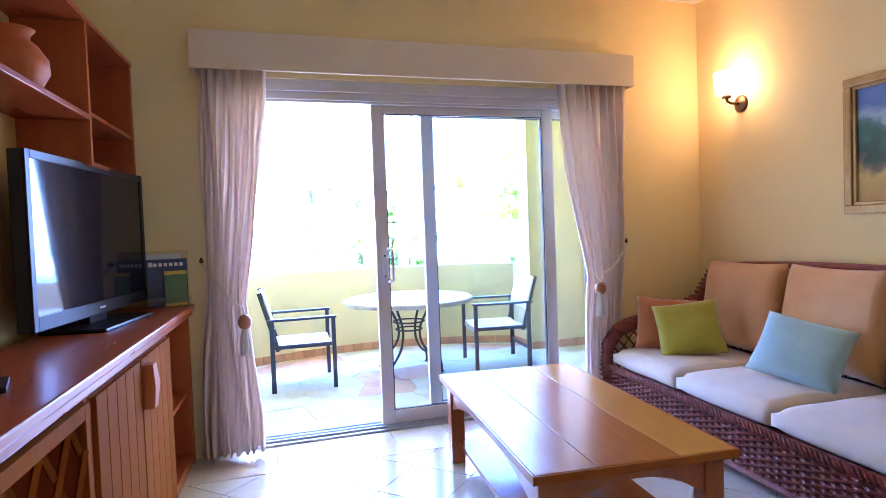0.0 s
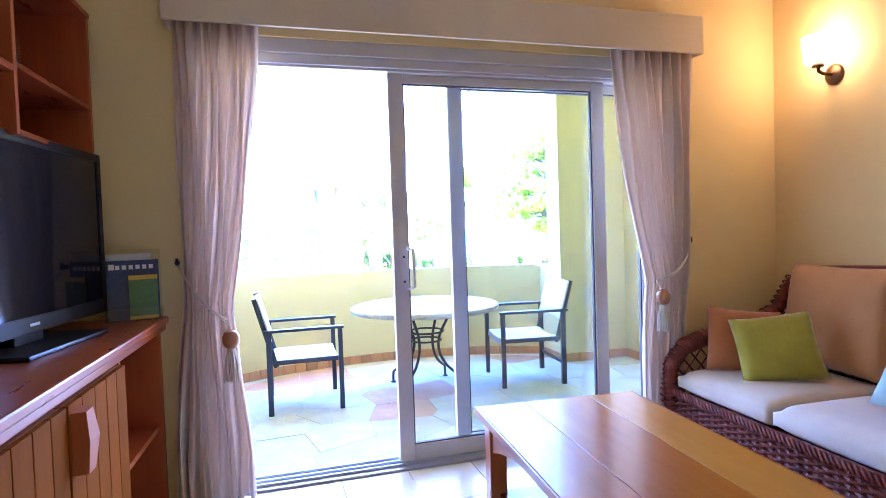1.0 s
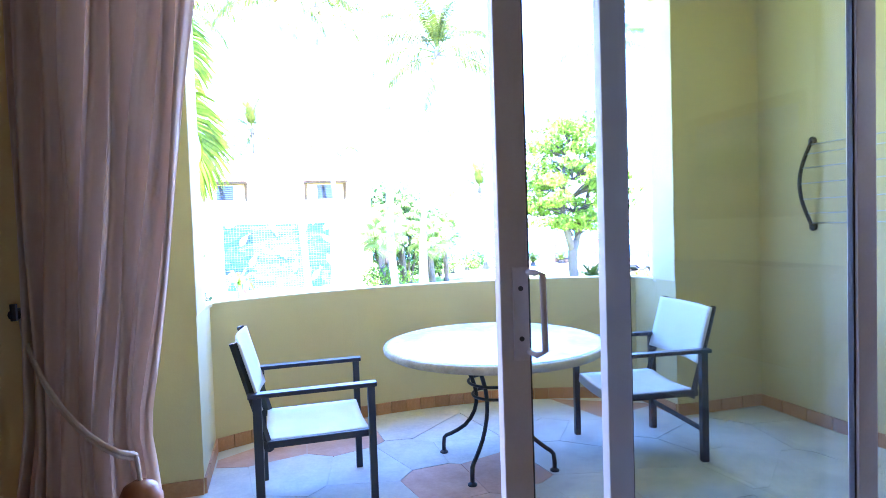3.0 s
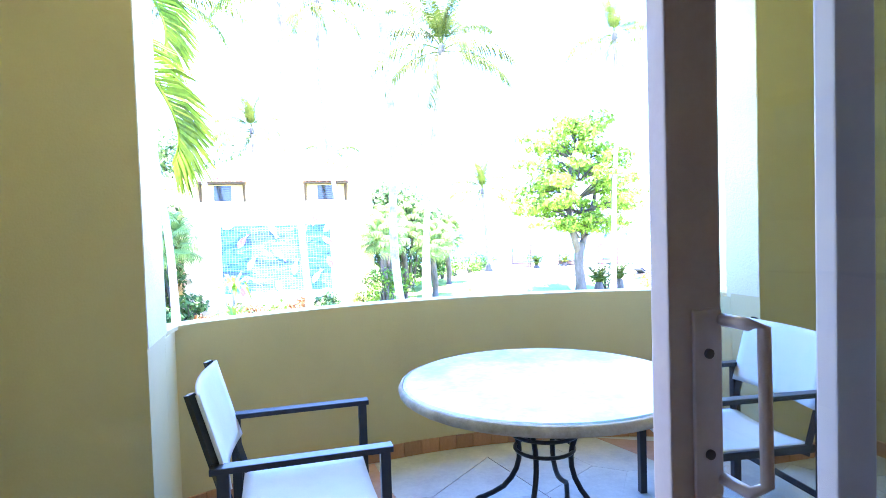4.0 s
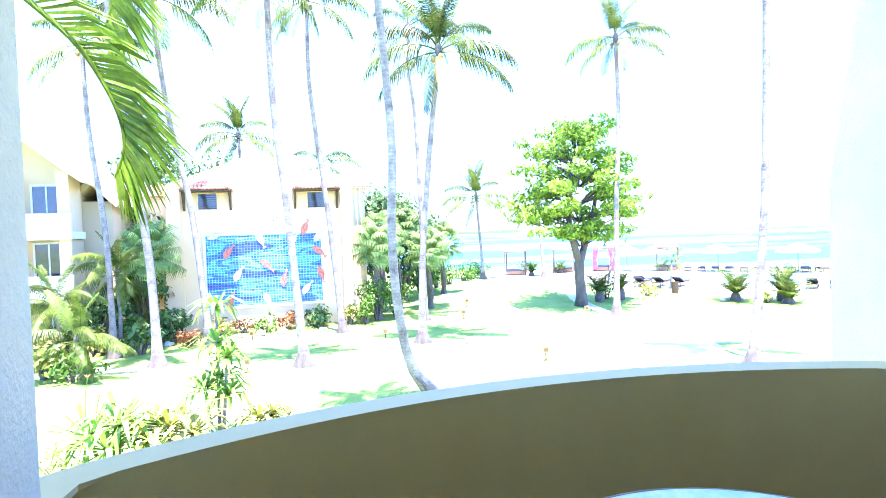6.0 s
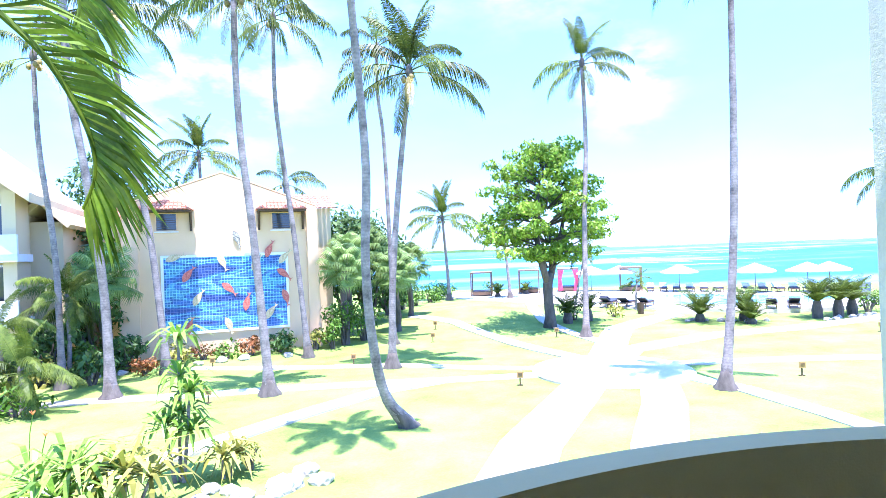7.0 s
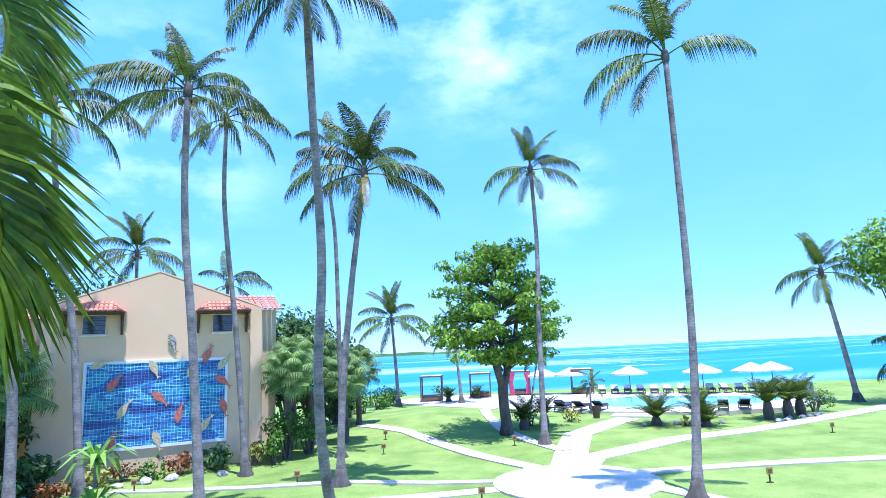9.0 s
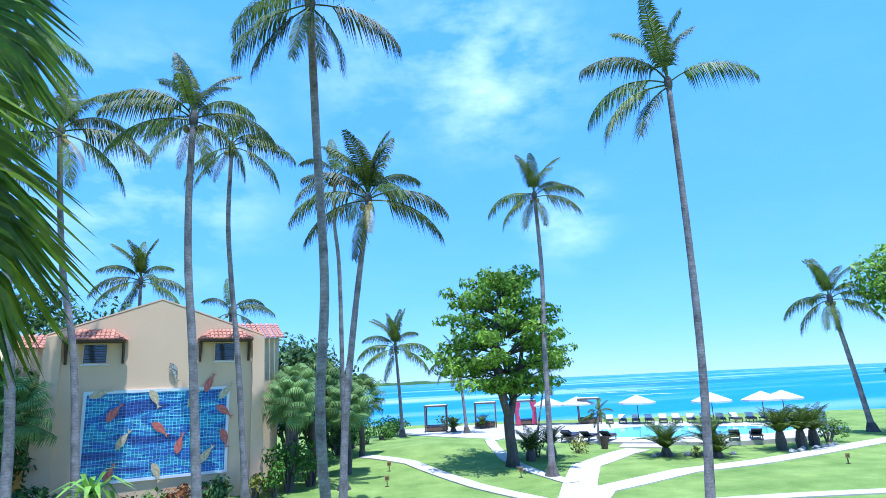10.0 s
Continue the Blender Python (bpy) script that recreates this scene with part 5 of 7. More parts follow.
xs, ys = grid_axis(-2500, -20, 70, 2500, 1.0, 0), grid_axis(-1500, 3.4, 75, 2500, 1.0, 0)
ys = [-1500, -300, -60, -20] + [v for v in ys if v > -15]
verts = [(x, y, ground_z(x, y)) for y in ys for x in xs]
w = len(xs)
faces = [(j * w + i, j * w + i + 1, (j + 1) * w + i + 1, (j + 1) * w + i) for j in range(len(ys) - 1) for i in range(w - 1)]
tagged(piece("ground", from_arrays("ground", verts, faces), M_LAWN, smooth=True), "sunlit mown lawn sloping gently towards the beach", "lawn", kind="structure")
bm = bmesh.new()
box(bm, -4500, 4500, 20, 4500, -8, -3.9)
tagged(part("water", bm, sea_material()), "calm turquoise sea reaching the horizon", "sea", kind="structure")


rn = random.Random(77)
for x_, y_, l_ in ((150, 205, 16), (175, 212, 24), (205, 215, 12), (128, 150, 14), (150, 152, 22), (118, 122, 9), (260, 245, 24), (300, 250, 14), (88, 150, 7), (330, 330, 26), (280, 345, 16)):
    bm = bmesh.new()
    n_ = 22
    side = Vector((0.83, -0.56, 0))
    lo = [bm.verts.new(side * (l_ * (2 * i / n_ - 1)) + Vector((0.56, 0.83, 0)) * (-(0.6 + 2.2 * abs(noise.noise(Vector((i * 0.5, x_, 0))))) * math.sin(math.pi * i / n_))) for i in range(n_ + 1)]
    hi = [bm.verts.new(side * (l_ * (2 * i / n_ - 1)) + Vector((0.56, 0.83, 0.012)) * ((0.8 + 3.0 * abs(noise.noise(Vector((i * 0.7, 9, y_))))) * math.sin(math.pi * i / n_))) for i in range(n_ + 1)]
    for i in range(n_):
        bm.faces.new((lo[i], lo[i + 1], hi[i + 1], hi[i]))
    ob = tagged(part("foam", bm, M_WHITE), "thin white line of foam breaking over the reef", "foam", group="foam on the sea")
    ob.location = (x_, y_, -3.86)


def ribbon(name, line, width, label, lift=0.03, material=M_PATH):
    """A pale path as a row of laid slabs along a plan line."""
    pts = []
    for (xa, ya), (xb, yb) in zip(line, line[1:]):
        k = max(1, int(math.hypot(xb - xa, yb - ya) / 0.9))
        pts += [(xa + (xb - xa) * i / k, ya + (yb - ya) * i / k) for i in range(k)]
    pts.append(line[-1])
    verts, faces = [], []
    for i, (x, y) in enumerate(pts):
        x0, y0 = pts[max(i - 1, 0)]
        x1, y1 = pts[min(i + 1, len(pts) - 1)]
        d = Vector((x1 - x0, y1 - y0)).normalized()
        s = Vector((-d.y, d.x)) * width / 2
        for k in range(5):
            f = 1 - k / 2
            px, py = x + s.x * f, y + s.y * f
            verts.append((px, py, ground_z(px, py) + (lift if 0 < k < 4 else -0.05)))
        verts[-1] = (verts[-2][0], verts[-2][1], verts[-1][2])
        verts[-5] = (verts[-4][0], verts[-4][1], verts[-5][2])
    for i in range(len(pts) - 1):
        for k in range(4):
            faces.append((i * 5 + k, i * 5 + k + 1, i * 5 + k + 6, i * 5 + k + 5))
    return tagged(piece(name, from_arrays(name, verts, faces), material), label, "path", kind="structure")


ribbon("path_1", [(4.6, 11.0), (6.45, 13.35), (9.2, 16.0), (12.4, 19.2), (15.0, 22.0), (17.2, 24.6), (20.1, 27.8), (24.4, 29.9), (26.4, 30.6)], 3.0, "pale stone path crossing the lawn to the pool steps")
ribbon("path_2", [(6.9, 9.0), (8.9, 11.85), (11.5, 14.6), (13.2, 16.8), (13.8, 19.0)], 2.5, "pale stone path meeting the others on the lawn", 0.034)
ribbon("path_3", [(-16.0, 24.6), (-8.0, 24.0), (-4.2, 23.6), (-1.6, 22.9), (1.7, 22.3), (4.8, 21.4), (7.7, 20.6), (11.0, 19.8), (13.0, 19.2)], 1.5, "narrow pale path running towards the mural house", 0.038)
ribbon("path_4", [(13.4, 19.0), (14.6, 17.2), (14.9, 15.0), (14.6, 11.9), (13.4, 6.0)], 1.5, "pale stone path curving away across the lawn", 0.042)
ribbon("path_5", [(13.2, 19.6), (16.5, 22.4), (22.6, 23.5), (27.6, 23.2), (31.6, 23.3), (40.8, 24.0), (62.0, 26.0)], 2.5, "pale stone path below the sago palms", 0.046)
ribbon("path_6", [(16.6, 24.4), (16.9, 27.6), (17.6, 31.6), (18.9, 35.2), (20.6, 38.6), (24.0, 42.5), (26.0, 47.0)], 1.4, "pale path winding past the almond tree", 0.05)
ribbon("path_7", [(13.6, 19.6), (15.7, 19.1), (19.2, 17.8), (24.7, 15.4), (36.0, 10.0)], 1.5, "pale stone path across the open lawn", 0.054)
ribbon("path_8", [(13.0, 20.4), (13.4, 22.4), (12.9, 26.5), (12.7, 33.6), (11.4, 38.0)], 1.6, "narrow pale path leading past the lawn's rise", 0.058)
ribbon("path_9", [(7.0, 20.7), (4.6, 20.2), (1.5, 18.3), (-0.1, 17.2), (-4.0, 14.6)], 1.5, "pale path forking off below the garden palms", 0.062)
ribbon("path_10", [(12.2, 20.2), (8.9, 22.2), (6.4, 24.2), (2.9, 25.6), (-1.5, 28.0)], 0.9, "narrow pale path leading to the house bed", 0.066)
tagged(part("plaza", prism(bmesh.new(), [(13.1 + 2.9 * math.cos(k * math.tau / 28), 19.2 + 2.9 * math.sin(k * math.tau / 28)) for k in range(28)], -2.98, -2.838), M_PATH), "round pale stone plaza where the paths meet", "plaza", kind="structure")

# pool terrace
def terrace():
    zt = -2.60
    deck = thing("pool_terrace", "pale stone pool terrace with broad steps", "terrace", kind="structure")
    bm = bmesh.new()
    prism(bm, [(24.6, 36.6), (27.2, 33.2), (31.0, 28.4), (36.0, 26.6), (43.6, 28.2), (45.5, 34.6), (39.0, 45.6), (28.0, 56.0), (19.5, 57.0), (20.0, 49.5)], -3.3, zt)
    part("deck", bm, M_PATH, deck)
    for k in range(3):
        bm = bmesh.new()
        box(bm, -1.35, 1.35, -1.5 * (k + 1), 0.4, -2.95, zt - 0.12 * (k + 1) + 0.02, 0.02)
        s = part("step", bm, M_PATH, deck)
        s.matrix_basis = pose(28.0, 31.8, 0.0, 0, 0, -50)
    bm = bmesh.new()
    prism(bm, [(28.6, 36.4), (31.2, 33.0), (37.4, 29.6), (42.8, 30.4), (36.8, 40.4), (32.4, 41.0)], zt - 0.1, zt + 0.006)
    tagged(part("pool", bm, M_POOL), "still turquoise swimming pool in the terrace", "pool", kind="structure")
    return zt


ZT = terrace()

# far coast
verts, faces = [], []
rn = random.Random(11)
for i in range(60):
    x = 300 + 1500 * i / 59
    verts += [(x, 2350 - 0.25 * i, -4.2), (x, 2350, -4.2 + 10 + 7 * noise.noise(Vector((i * 0.17, 3, 0))) + rn.uniform(0, 3.5) if i < 57 else -4)]
faces = [(2 * i, 2 * i + 2, 2 * i + 3, 2 * i + 1) for i in range(59)]
tagged(piece("backdrop", from_arrays("backdrop", verts, faces), M_BUSHD), "low wooded coast across the bay", "coast", kind="structure")


# ---------------------------------------------------------------- plants
def frond_mesh(name, length, rise, fall, leaflets=58, leaf=0.78, wide=0.062, seed=0, hang=0.55, curl=0.0, bare=0.10, spread=1.0):
    """A feather leaf: an arching midrib along +x with two rows of narrow leaflets."""
    rn = random.Random(seed)
    n = 18
    pts, x, z, y = [], 0.0, 0.0, 0.0
    for i in range(n + 1):
        pts.append(Vector((x, y, z)))
        s = i / n
        a = radians(rise + (fall - rise) * s ** 1.15)
        x += math.cos(a) * length / n
        z += math.sin(a) * length / n
        y += curl * s * length / n
    bm = bmesh.new()
    tube(bm, pts, [0.034 * (1 - 0.9 * i / n) * (length / 3.5) + 0.003 for i in range(n + 1)], 4)
    verts = [tuple(v.co) for v in bm.verts]
    bm.verts.index_update()
    faces = [tuple(v.index for v in f.verts) for f in bm.faces]
    bm.free()
    for side in (-1, 1):
        for k in range(leaflets):
            s = bare + (0.99 - bare) * (k + rn.uniform(-0.3, 0.3)) / leaflets
            s = min(0.995, max(0.06, s))
            i = min(int(s * n), n - 1)
            p = pts[i].lerp(pts[i + 1], s * n - i)
            tan = (pts[i + 1] - pts[i]).normalized()
            up = Vector((0, 1, 0)).cross(tan).normalized() * -1
            ln = leaf * (math.sin(math.pi * (0.12 + 0.83 * s)) ** 0.7) * rn.uniform(0.85, 1.12)
            fwd = 0.35 + 0.55 * s
            d = (Vector((0, side, 0)) * spread + tan * fwd + up * rn.uniform(0.0, 0.25)).normalized()
            down = Vector((0, 0, -1)) * hang * rn.uniform(0.6, 1.3)
            mid = p + d * ln * 0.5 + down * ln * 0.18
            tip = p + d * ln * 0.85 + down * ln * 0.75
            wv = tan * wide * 0.5
            b = len(verts)
            verts += [tuple(p - wv * 0.6), tuple(p + wv * 0.6), tuple(mid + wv), tuple(mid - wv), tuple(tip)]
            faces += [(b, b + 1, b + 2, b + 3), (b + 3, b + 2, b + 4)]
    return from_arrays(name, verts, faces)


FRONDS = [frond_mesh("frond", 3.5, 87 - 9 * v, 46 - 30 * v, 84, 0.74, 0.047, 1 + 20 * v, 0.8, 0.12 - 0.3 * v, 0.16, 0.95) for v in (0, 1)]
for v_, (rise_, fall_, hang_, len_) in enumerate(((58, -46, 1.4, 3.6), (26, -70, 1.6, 3.7), (-12, -84, 1.5, 3.6), (-46, -88, 1.1, 3.3))):
    FRONDS += [frond_mesh("frond", len_, rise_ + 9 * v, fall_ + 14 * v, 84, 0.76, 0.047, 2 + v_ + 20 * v, hang_, 0.26 * (-1) ** (v + v_), 0.20, 0.75) for v in (0, 1)]
DRY = frond_mesh("frond", 2.6, -30, -84, seed=6, hang=1.2, leaf=0.42, wide=0.035)
nut_bm = bmesh.new()
bmesh.ops.create_icosphere(nut_bm, subdivisions=2, radius=0.12, matrix=Matrix.Diagonal((0.85, 0.85, 1.15, 1)))
NUT = bpy.data.meshes.new("coconut")
nut_bm.to_mesh(NUT)
nut_bm.free()
for me_ in FRONDS:
    me_.materials.append(M_FROND)
DRY.materials.append(M_FRONDY)
NUT.materials.append(M_COCO)


def coconut_palm(base, crown, way, seed, count=17, scale=1.0, radius=0.15, nuts=4, skirt=1, crown_plan=(), label="tall slender coconut palm with a feathery crown", drop=0.12):
    """base and crown: places; way: places that the trunk passes between them."""
    rn = random.Random(seed)
    b, c = Vector(base), Vector(crown)
    t = thing("coconut_palm", label, "palm tree", Matrix.Translation(b), group="coconut palms in the garden")
    ctrl = [Vector(base)] + [Vector(q) for q in way] + [Vector(crown)]
    ctrl = [q - b for q in ctrl]
    n = 34
    pts, rad = [], []
    for i in range(n + 1):
        s = i / n
        f = s * (len(ctrl) - 1)
        k = min(int(f), len(ctrl) - 2)
        q, p0, p1, p2, p3 = f - k, ctrl[max(k - 1, 0)], ctrl[k], ctrl[k + 1], ctrl[min(k + 2, len(ctrl) - 1)]
        p = 0.5 * (2 * p1 + (p2 - p0) * q + (2 * p0 - 5 * p1 + 4 * p2 - p3) * q * q + (3 * p1 - p0 - 3 * p2 + p3) * q ** 3)
        if i == 0:
            p.z -= drop
        pts.append(p)
        h = max(0.0, p.z) / max(0.1, (c - b).z)
        rad.append(radius * (0.66 + 0.34 * (1 - h) + 0.85 * math.exp(-h * 26)) * (1 + 0.035 * (i % 2)) * rn.uniform(0.97, 1.03))
    bm = bmesh.new()
    tube(bm, pts, rad, 10)
    top = pts[-1]
    part("trunk", bm, M_BARK, t, "ringed grey trunk", smooth=True)
    if radius > 0.11:
        bm = bmesh.new()
        revolve(bm, [(radius * 2.9, -0.2), (radius * 2.5, 0.03), (radius * 1.9, 0.2), (radius * 1.5, 0.42), (radius * 1.15, 0.62)], 18)
        for v in bm.verts:
            v.co.xy *= 1 + 0.30 * noise.noise(v.co * 7 + Vector((seed, 0, 0)))
        lean_ = (pts[3] - pts[1]) / max(0.05, pts[3].z - pts[1].z)
        for v in bm.verts:
            v.co.x, v.co.y = v.co.x + lean_.x * max(0, v.co.z), v.co.y + lean_.y * max(0, v.co.z)
        part("root_mass", bm, M_BARK2, t, "rough dark root mass at the foot", smooth=True)
    bm = bmesh.new()
    bmesh.ops.create_icosphere(bm, subdivisions=2, radius=radius * 1.05, matrix=Matrix.Translation(top + Vector((0, 0, 0.12))) @ Matrix.Diagonal((1, 1, 2.2, 1)))
    part("crownshaft", bm, M_BARK2, t, "fibrous brown heart of the crown")
    golden = 2.39996
    count = 0 if crown_plan else round(count * 0.85)
    a0 = rn.uniform(0, 6)
    across = -math.atan2(b.x, b.y - 2.0)          # turn of a frond that stands out to the side of the balcony's line of sight
    for k, (side, sel, size) in enumerate(crown_plan):
        m = Matrix.Translation(top + Vector((0, 0, 0.25 - 0.06 * sel))) @ Matrix.Rotation(across + radians(side) + rn.uniform(-.08, .08), 4, "Z") @ Matrix.Rotation(rn.uniform(-.08, .08), 4, "Y") @ Matrix.Rotation(rn.uniform(-.25, .25), 4, "X") @ Matrix.Scale(scale * size, 4)
        piece("frond", FRONDS[2 * sel + k % 2], None, t, m=m)
    for k in range(count):
        f = (k + 0.5) / count
        sel = (0, 0, 1, 1, 1, 2, 2, 2, 3, 3, 3, 4)[int(f * 11.99)]
        m = Matrix.Translation(top + Vector((0, 0, 0.22 - 0.2 * f))) @ Matrix.Rotation(a0 + k * golden + rn.uniform(-.5, .5), 4, "Z") @ Matrix.Rotation(rn.uniform(-.30, .28), 4, "Y") @ Matrix.Rotation(rn.uniform(-.5, .5), 4, "X") @ Matrix.Scale(scale * rn.uniform(0.82, 1.12), 4)
        piece("frond", FRONDS[2 * sel + k % 2], None, t, m=m)
    for k in range(skirt):
        m = Matrix.Translation(top) @ Matrix.Rotation(rn.uniform(0, 6.28), 4, "Z") @ Matrix.Scale(scale * 0.85, 4)
        piece("dry_frond", DRY, None, t, "yellow hanging frond, toned pale as if sunlit", m=m)
    for k in range(nuts):
        a = rn.uniform(0, 6.28)
        piece("coconut", NUT, None, t, m=Matrix.Translation(top + Vector((0.24 * math.cos(a), 0.24 * math.sin(a), -0.12 - rn.uniform(0, 0.15)))))
    return t


def gz(x, y):
    return (x, y, ground_z(x, y))


# crowns: (turn from the side, kind of frond from upright to hanging, size)
OPEN = ((178, 1, 0.95), (160, 0, 1.0), (100, 0, 0.95), (280, 0, 0.9), (12, 0, 1.0), (40, 0, 0.9), (190, 2, 0.9), (-4, 2, 0.82), (204, 3, 1.0), (222, 4, 0.95))
TUFTED = ((60, 0, 1.05), (100, 0, 1.05), (20, 0, 1.05), (155, 0, 1.05), (130, 0, 0.95), (250, 0, 0.9), (8, 0, 1.0), (172, 0, 1.0), (165, 1, 0.95), (40, 1, 0.9), (-3, 2, 1.05), (-12, 3, 1.05), (184, 2, 1.05), (196, 3, 0.95), (235, 4, 0.9), (95, 2, 0.9), (300, 2, 0.9))
STAR = ((90, 0, 1.0), (60, 0, 0.95), (130, 0, 1.0), (15, 0, 0.95), (165, 0, 0.95), (270, 0, 0.9), (30, 1, 0.9), (2, 2, 1.0), (180, 2, 1.05), (-15, 3, 1.05), (195, 3, 0.95), (240, 4, 0.9), (300, 4, 0.8), (110, 2, 0.9))
FULL = ((95, 0, 1.0), (60, 0, 1.0), (130, 0, 1.0), (30, 0, 0.95), (165, 1, 1.1), (150, 0, 1.0), (15, 1, 0.9), (182, 2, 1.05), (0, 2, 1.05), (192, 3, 1.05), (-10, 3, 0.95), (215, 4, 0.9), (300, 4, 0.85), (80, 1, 0.9), (250, 1, 0.8), (120, 2, 0.9))
SPARSE = ((80, 0, 0.9), (160, 1, 0.85), (20, 1, 0.95), (0, 2, 1.05), (183, 3, 0.95), (195, 4, 0.95), (-12, 3, 1.0), (270, 2, 0.8))
HANGING = ((180, 3, 1.05), (190, 4, 1.05), (165, 2, 1.0), (2, 3, 1.05), (-14, 4, 1.05), (22, 1, 0.95), (255, 4, 0.95), (285, 3, 0.9), (90, 2, 0.9), (225, 2, 0.95), (318, 2, 0.95), (60, 0, 0.8), (120, 0, 0.8))
coconut_palm(gz(-3.9, 23.8), (-4.9, 23.4, 13.4), [(-4.0, 23.7, 0.8), (-4.35, 23.5, 4.4), (-4.8, 23.4, 8.2)], 1, scale=0.8)
coconut_palm(gz(-2.45, 27.4), (-4.15, 27.4, 11.76), [(-2.96, 27.4, 2.92), (-3.58, 27.4, 6.22), (-3.93, 27.4, 9.13)], 2, radius=0.145, scale=0.95, crown_plan=FULL)
coconut_palm(gz(1.16, 21.66), (0.40, 21.5, 10.4), [(0.77, 21.6, 2.6), (0.5, 21.55, 5.4), (0.39, 21.5, 7.8)], 3, radius=0.15, skirt=1, scale=0.78, crown_plan=FULL)
coconut_palm(gz(3.28, 28.06), (2.19, 27.78, 12.23), [(2.79, 27.92, 2.83), (2.35, 27.87, 6.69), (2.16, 27.82, 9.13)], 4, radius=0.13, scale=0.8, crown_plan=SPARSE)
coconut_palm(gz(4.35, 16.1), (2.52, 14.0, 10.3), [(3.65, 15.9, -1.95), (3.27, 15.6, -0.3), (3.12, 15.35, 1.6), (3.15, 15.1, 4.0), (2.83, 14.6, 7.3)], 5, radius=0.125, scale=0.66, nuts=0, skirt=0, crown_plan=HANGING, label="tall leaning coconut palm with a curved foot")
coconut_palm(gz(6.05, 23.9), (6.96, 23.2, 8.8), [(6.12, 23.7, 0.5), (6.45, 23.5, 4.4)], 6, radius=0.145, skirt=1, scale=0.92, crown_plan=TUFTED)
coconut_palm(gz(7.7, 29.5), (7.2, 29.0, 11.8), [(7.59, 29.2, 1.3), (7.4, 29.0, 7.1), (7.16, 29.0, 9.6)], 7, scale=0.8, radius=0.12, crown_plan=SPARSE)
coconut_palm(gz(16.9, 26.3), (17.85, 27.2, 11.3), [(17.25, 26.6, 2.9), (17.7, 26.9, 7.2)], 8, scale=0.8, skirt=0, nuts=2, crown_plan=STAR)
coconut_palm(gz(14.4, 15.2), (15.14, 15.1, 11.3), [(14.75, 15.2, -0.3), (14.95, 15.15, 2.4), (15.05, 15.1, 6.0)], 9, radius=0.135, scale=1.0, skirt=0, nuts=0, crown_plan=OPEN)
coconut_palm(gz(18.7, 50.0), (18.27, 50.0, 4.6), [(18.55, 50.0, 0.5)], 10, scale=1.0, radius=0.16, skirt=0, crown_plan=TUFTED)
coconut_palm(gz(23.8, 48.0), (23.3, 48.0, 3.2), [(23.6, 48.0, 0.0)], 11, scale=0.8, skirt=0, crown_plan=STAR)
coconut_palm(gz(44.2, 27.0), (42.2, 27.0, 6.1), [(43.4, 27.0, 1.0), (42.7, 27.0, 4.0)], 12, scale=0.95, radius=0.19, nuts=8, skirt=0, crown_plan=STAR)
coconut_palm(gz(-5.9, 26.4), (-6.5, 26.4, 9.3), [(-6.0, 26.4, 2.0), (-6.4, 26.4, 6.0)], 13, radius=0.12, scale=0.75, crown_plan=SPARSE)
coconut_palm(gz(-1.6, 45.0), (-1.6, 45.0, 9.0), [(-1.5, 45.0, 3.0)], 14, scale=0.9, skirt=0, crown_plan=TUFTED)
coconut_palm(gz(20.6, 33.0), (21.9, 33.4, 1.6), [(21.0, 33.1, -1.0)], 16, count=11, scale=0.5, radius=0.07, nuts=0, skirt=0, label="young slim palm beside the almond tree")
coconut_palm(gz(26.2, 33.9), (26.3, 33.9, -0.9), [(26.2, 33.9, -1.8)], 17, count=12, scale=0.34, radius=0.08, nuts=0, skirt=0, label="short young palm by the pool steps")
coconut_palm(gz(45.6, 22.6), (45.4, 22.8, 0.2), [(45.5, 22.7, -1.4)], 18, count=16, scale=1.0, radius=0.16, nuts=0, label="short stout palm at the lawn's edge")
coconut_palm(gz(4.3, 46.0), (4.1, 45.0, 7.0), [(4.3, 45.5, 3.0)], 15, scale=0.85, skirt=0, crown_plan=SPARSE)


for x_, y_, h_, s_, seed_ in ((-6.2, 22.9, -1.7, 0.52, 41), (-7.2, 24.4, -0.6, 0.5, 42), (-5.9, 27.4, 0.3, 0.55, 43)):
    coconut_palm(gz(x_, y_), (x_, y_, h_), [(x_ + 0.05, y_, (h_ - 2.9) / 2)], seed_, count=20, scale=s_, radius=0.09, nuts=0, skirt=0, label="young feathery palm in the garden bed")


def leaves(name, blobs, size, per, seed, spread=1.0, droop=0.3):
    """Small folded leaves scattered over and just inside the given lumps (x, y, z, radius, flatness)."""
    rn = np.random.RandomState(seed)
    vs = []
    for x, y, z, r, flat in blobs:
        k = int(per * r * r)
        d = rn.normal(size=(k, 3))
        d /= np.linalg.norm(d, axis=1, keepdims=True)
        rr = r * (0.62 + 0.42 * rn.rand(k, 1)) * spread
        c = d * rr * np.array([1, 1, flat]) + np.array([x, y, z])
        nrm = d + rn.normal(size=(k, 3)) * 0.55 + np.array([0, 0, 0.5])
        nrm /= np.linalg.norm(nrm, axis=1, keepdims=True)
        t = np.cross(nrm, rn.normal(size=(k, 3)))
        t /= np.linalg.norm(t, axis=1, keepdims=True)
        t[:, 2] -= droop
        bq = np.cross(nrm, t)
        s = size * (0.6 + 0.8 * rn.rand(k, 1))
        vs.append(np.stack([c - t * s * 0.5, c + bq * s * 0.24 - t * s * 0.05, c + t * s * 0.5, c - bq * s * 0.24 - t * s * 0.05], 1).reshape(-1, 3))
    v = np.concatenate(vs)
    faces = np.arange(len(v)).reshape(-1, 4).tolist()
    me = bpy.data.meshes.new(name)
    me.from_pydata(v.tolist(), [], faces)
    me.update()
    return me


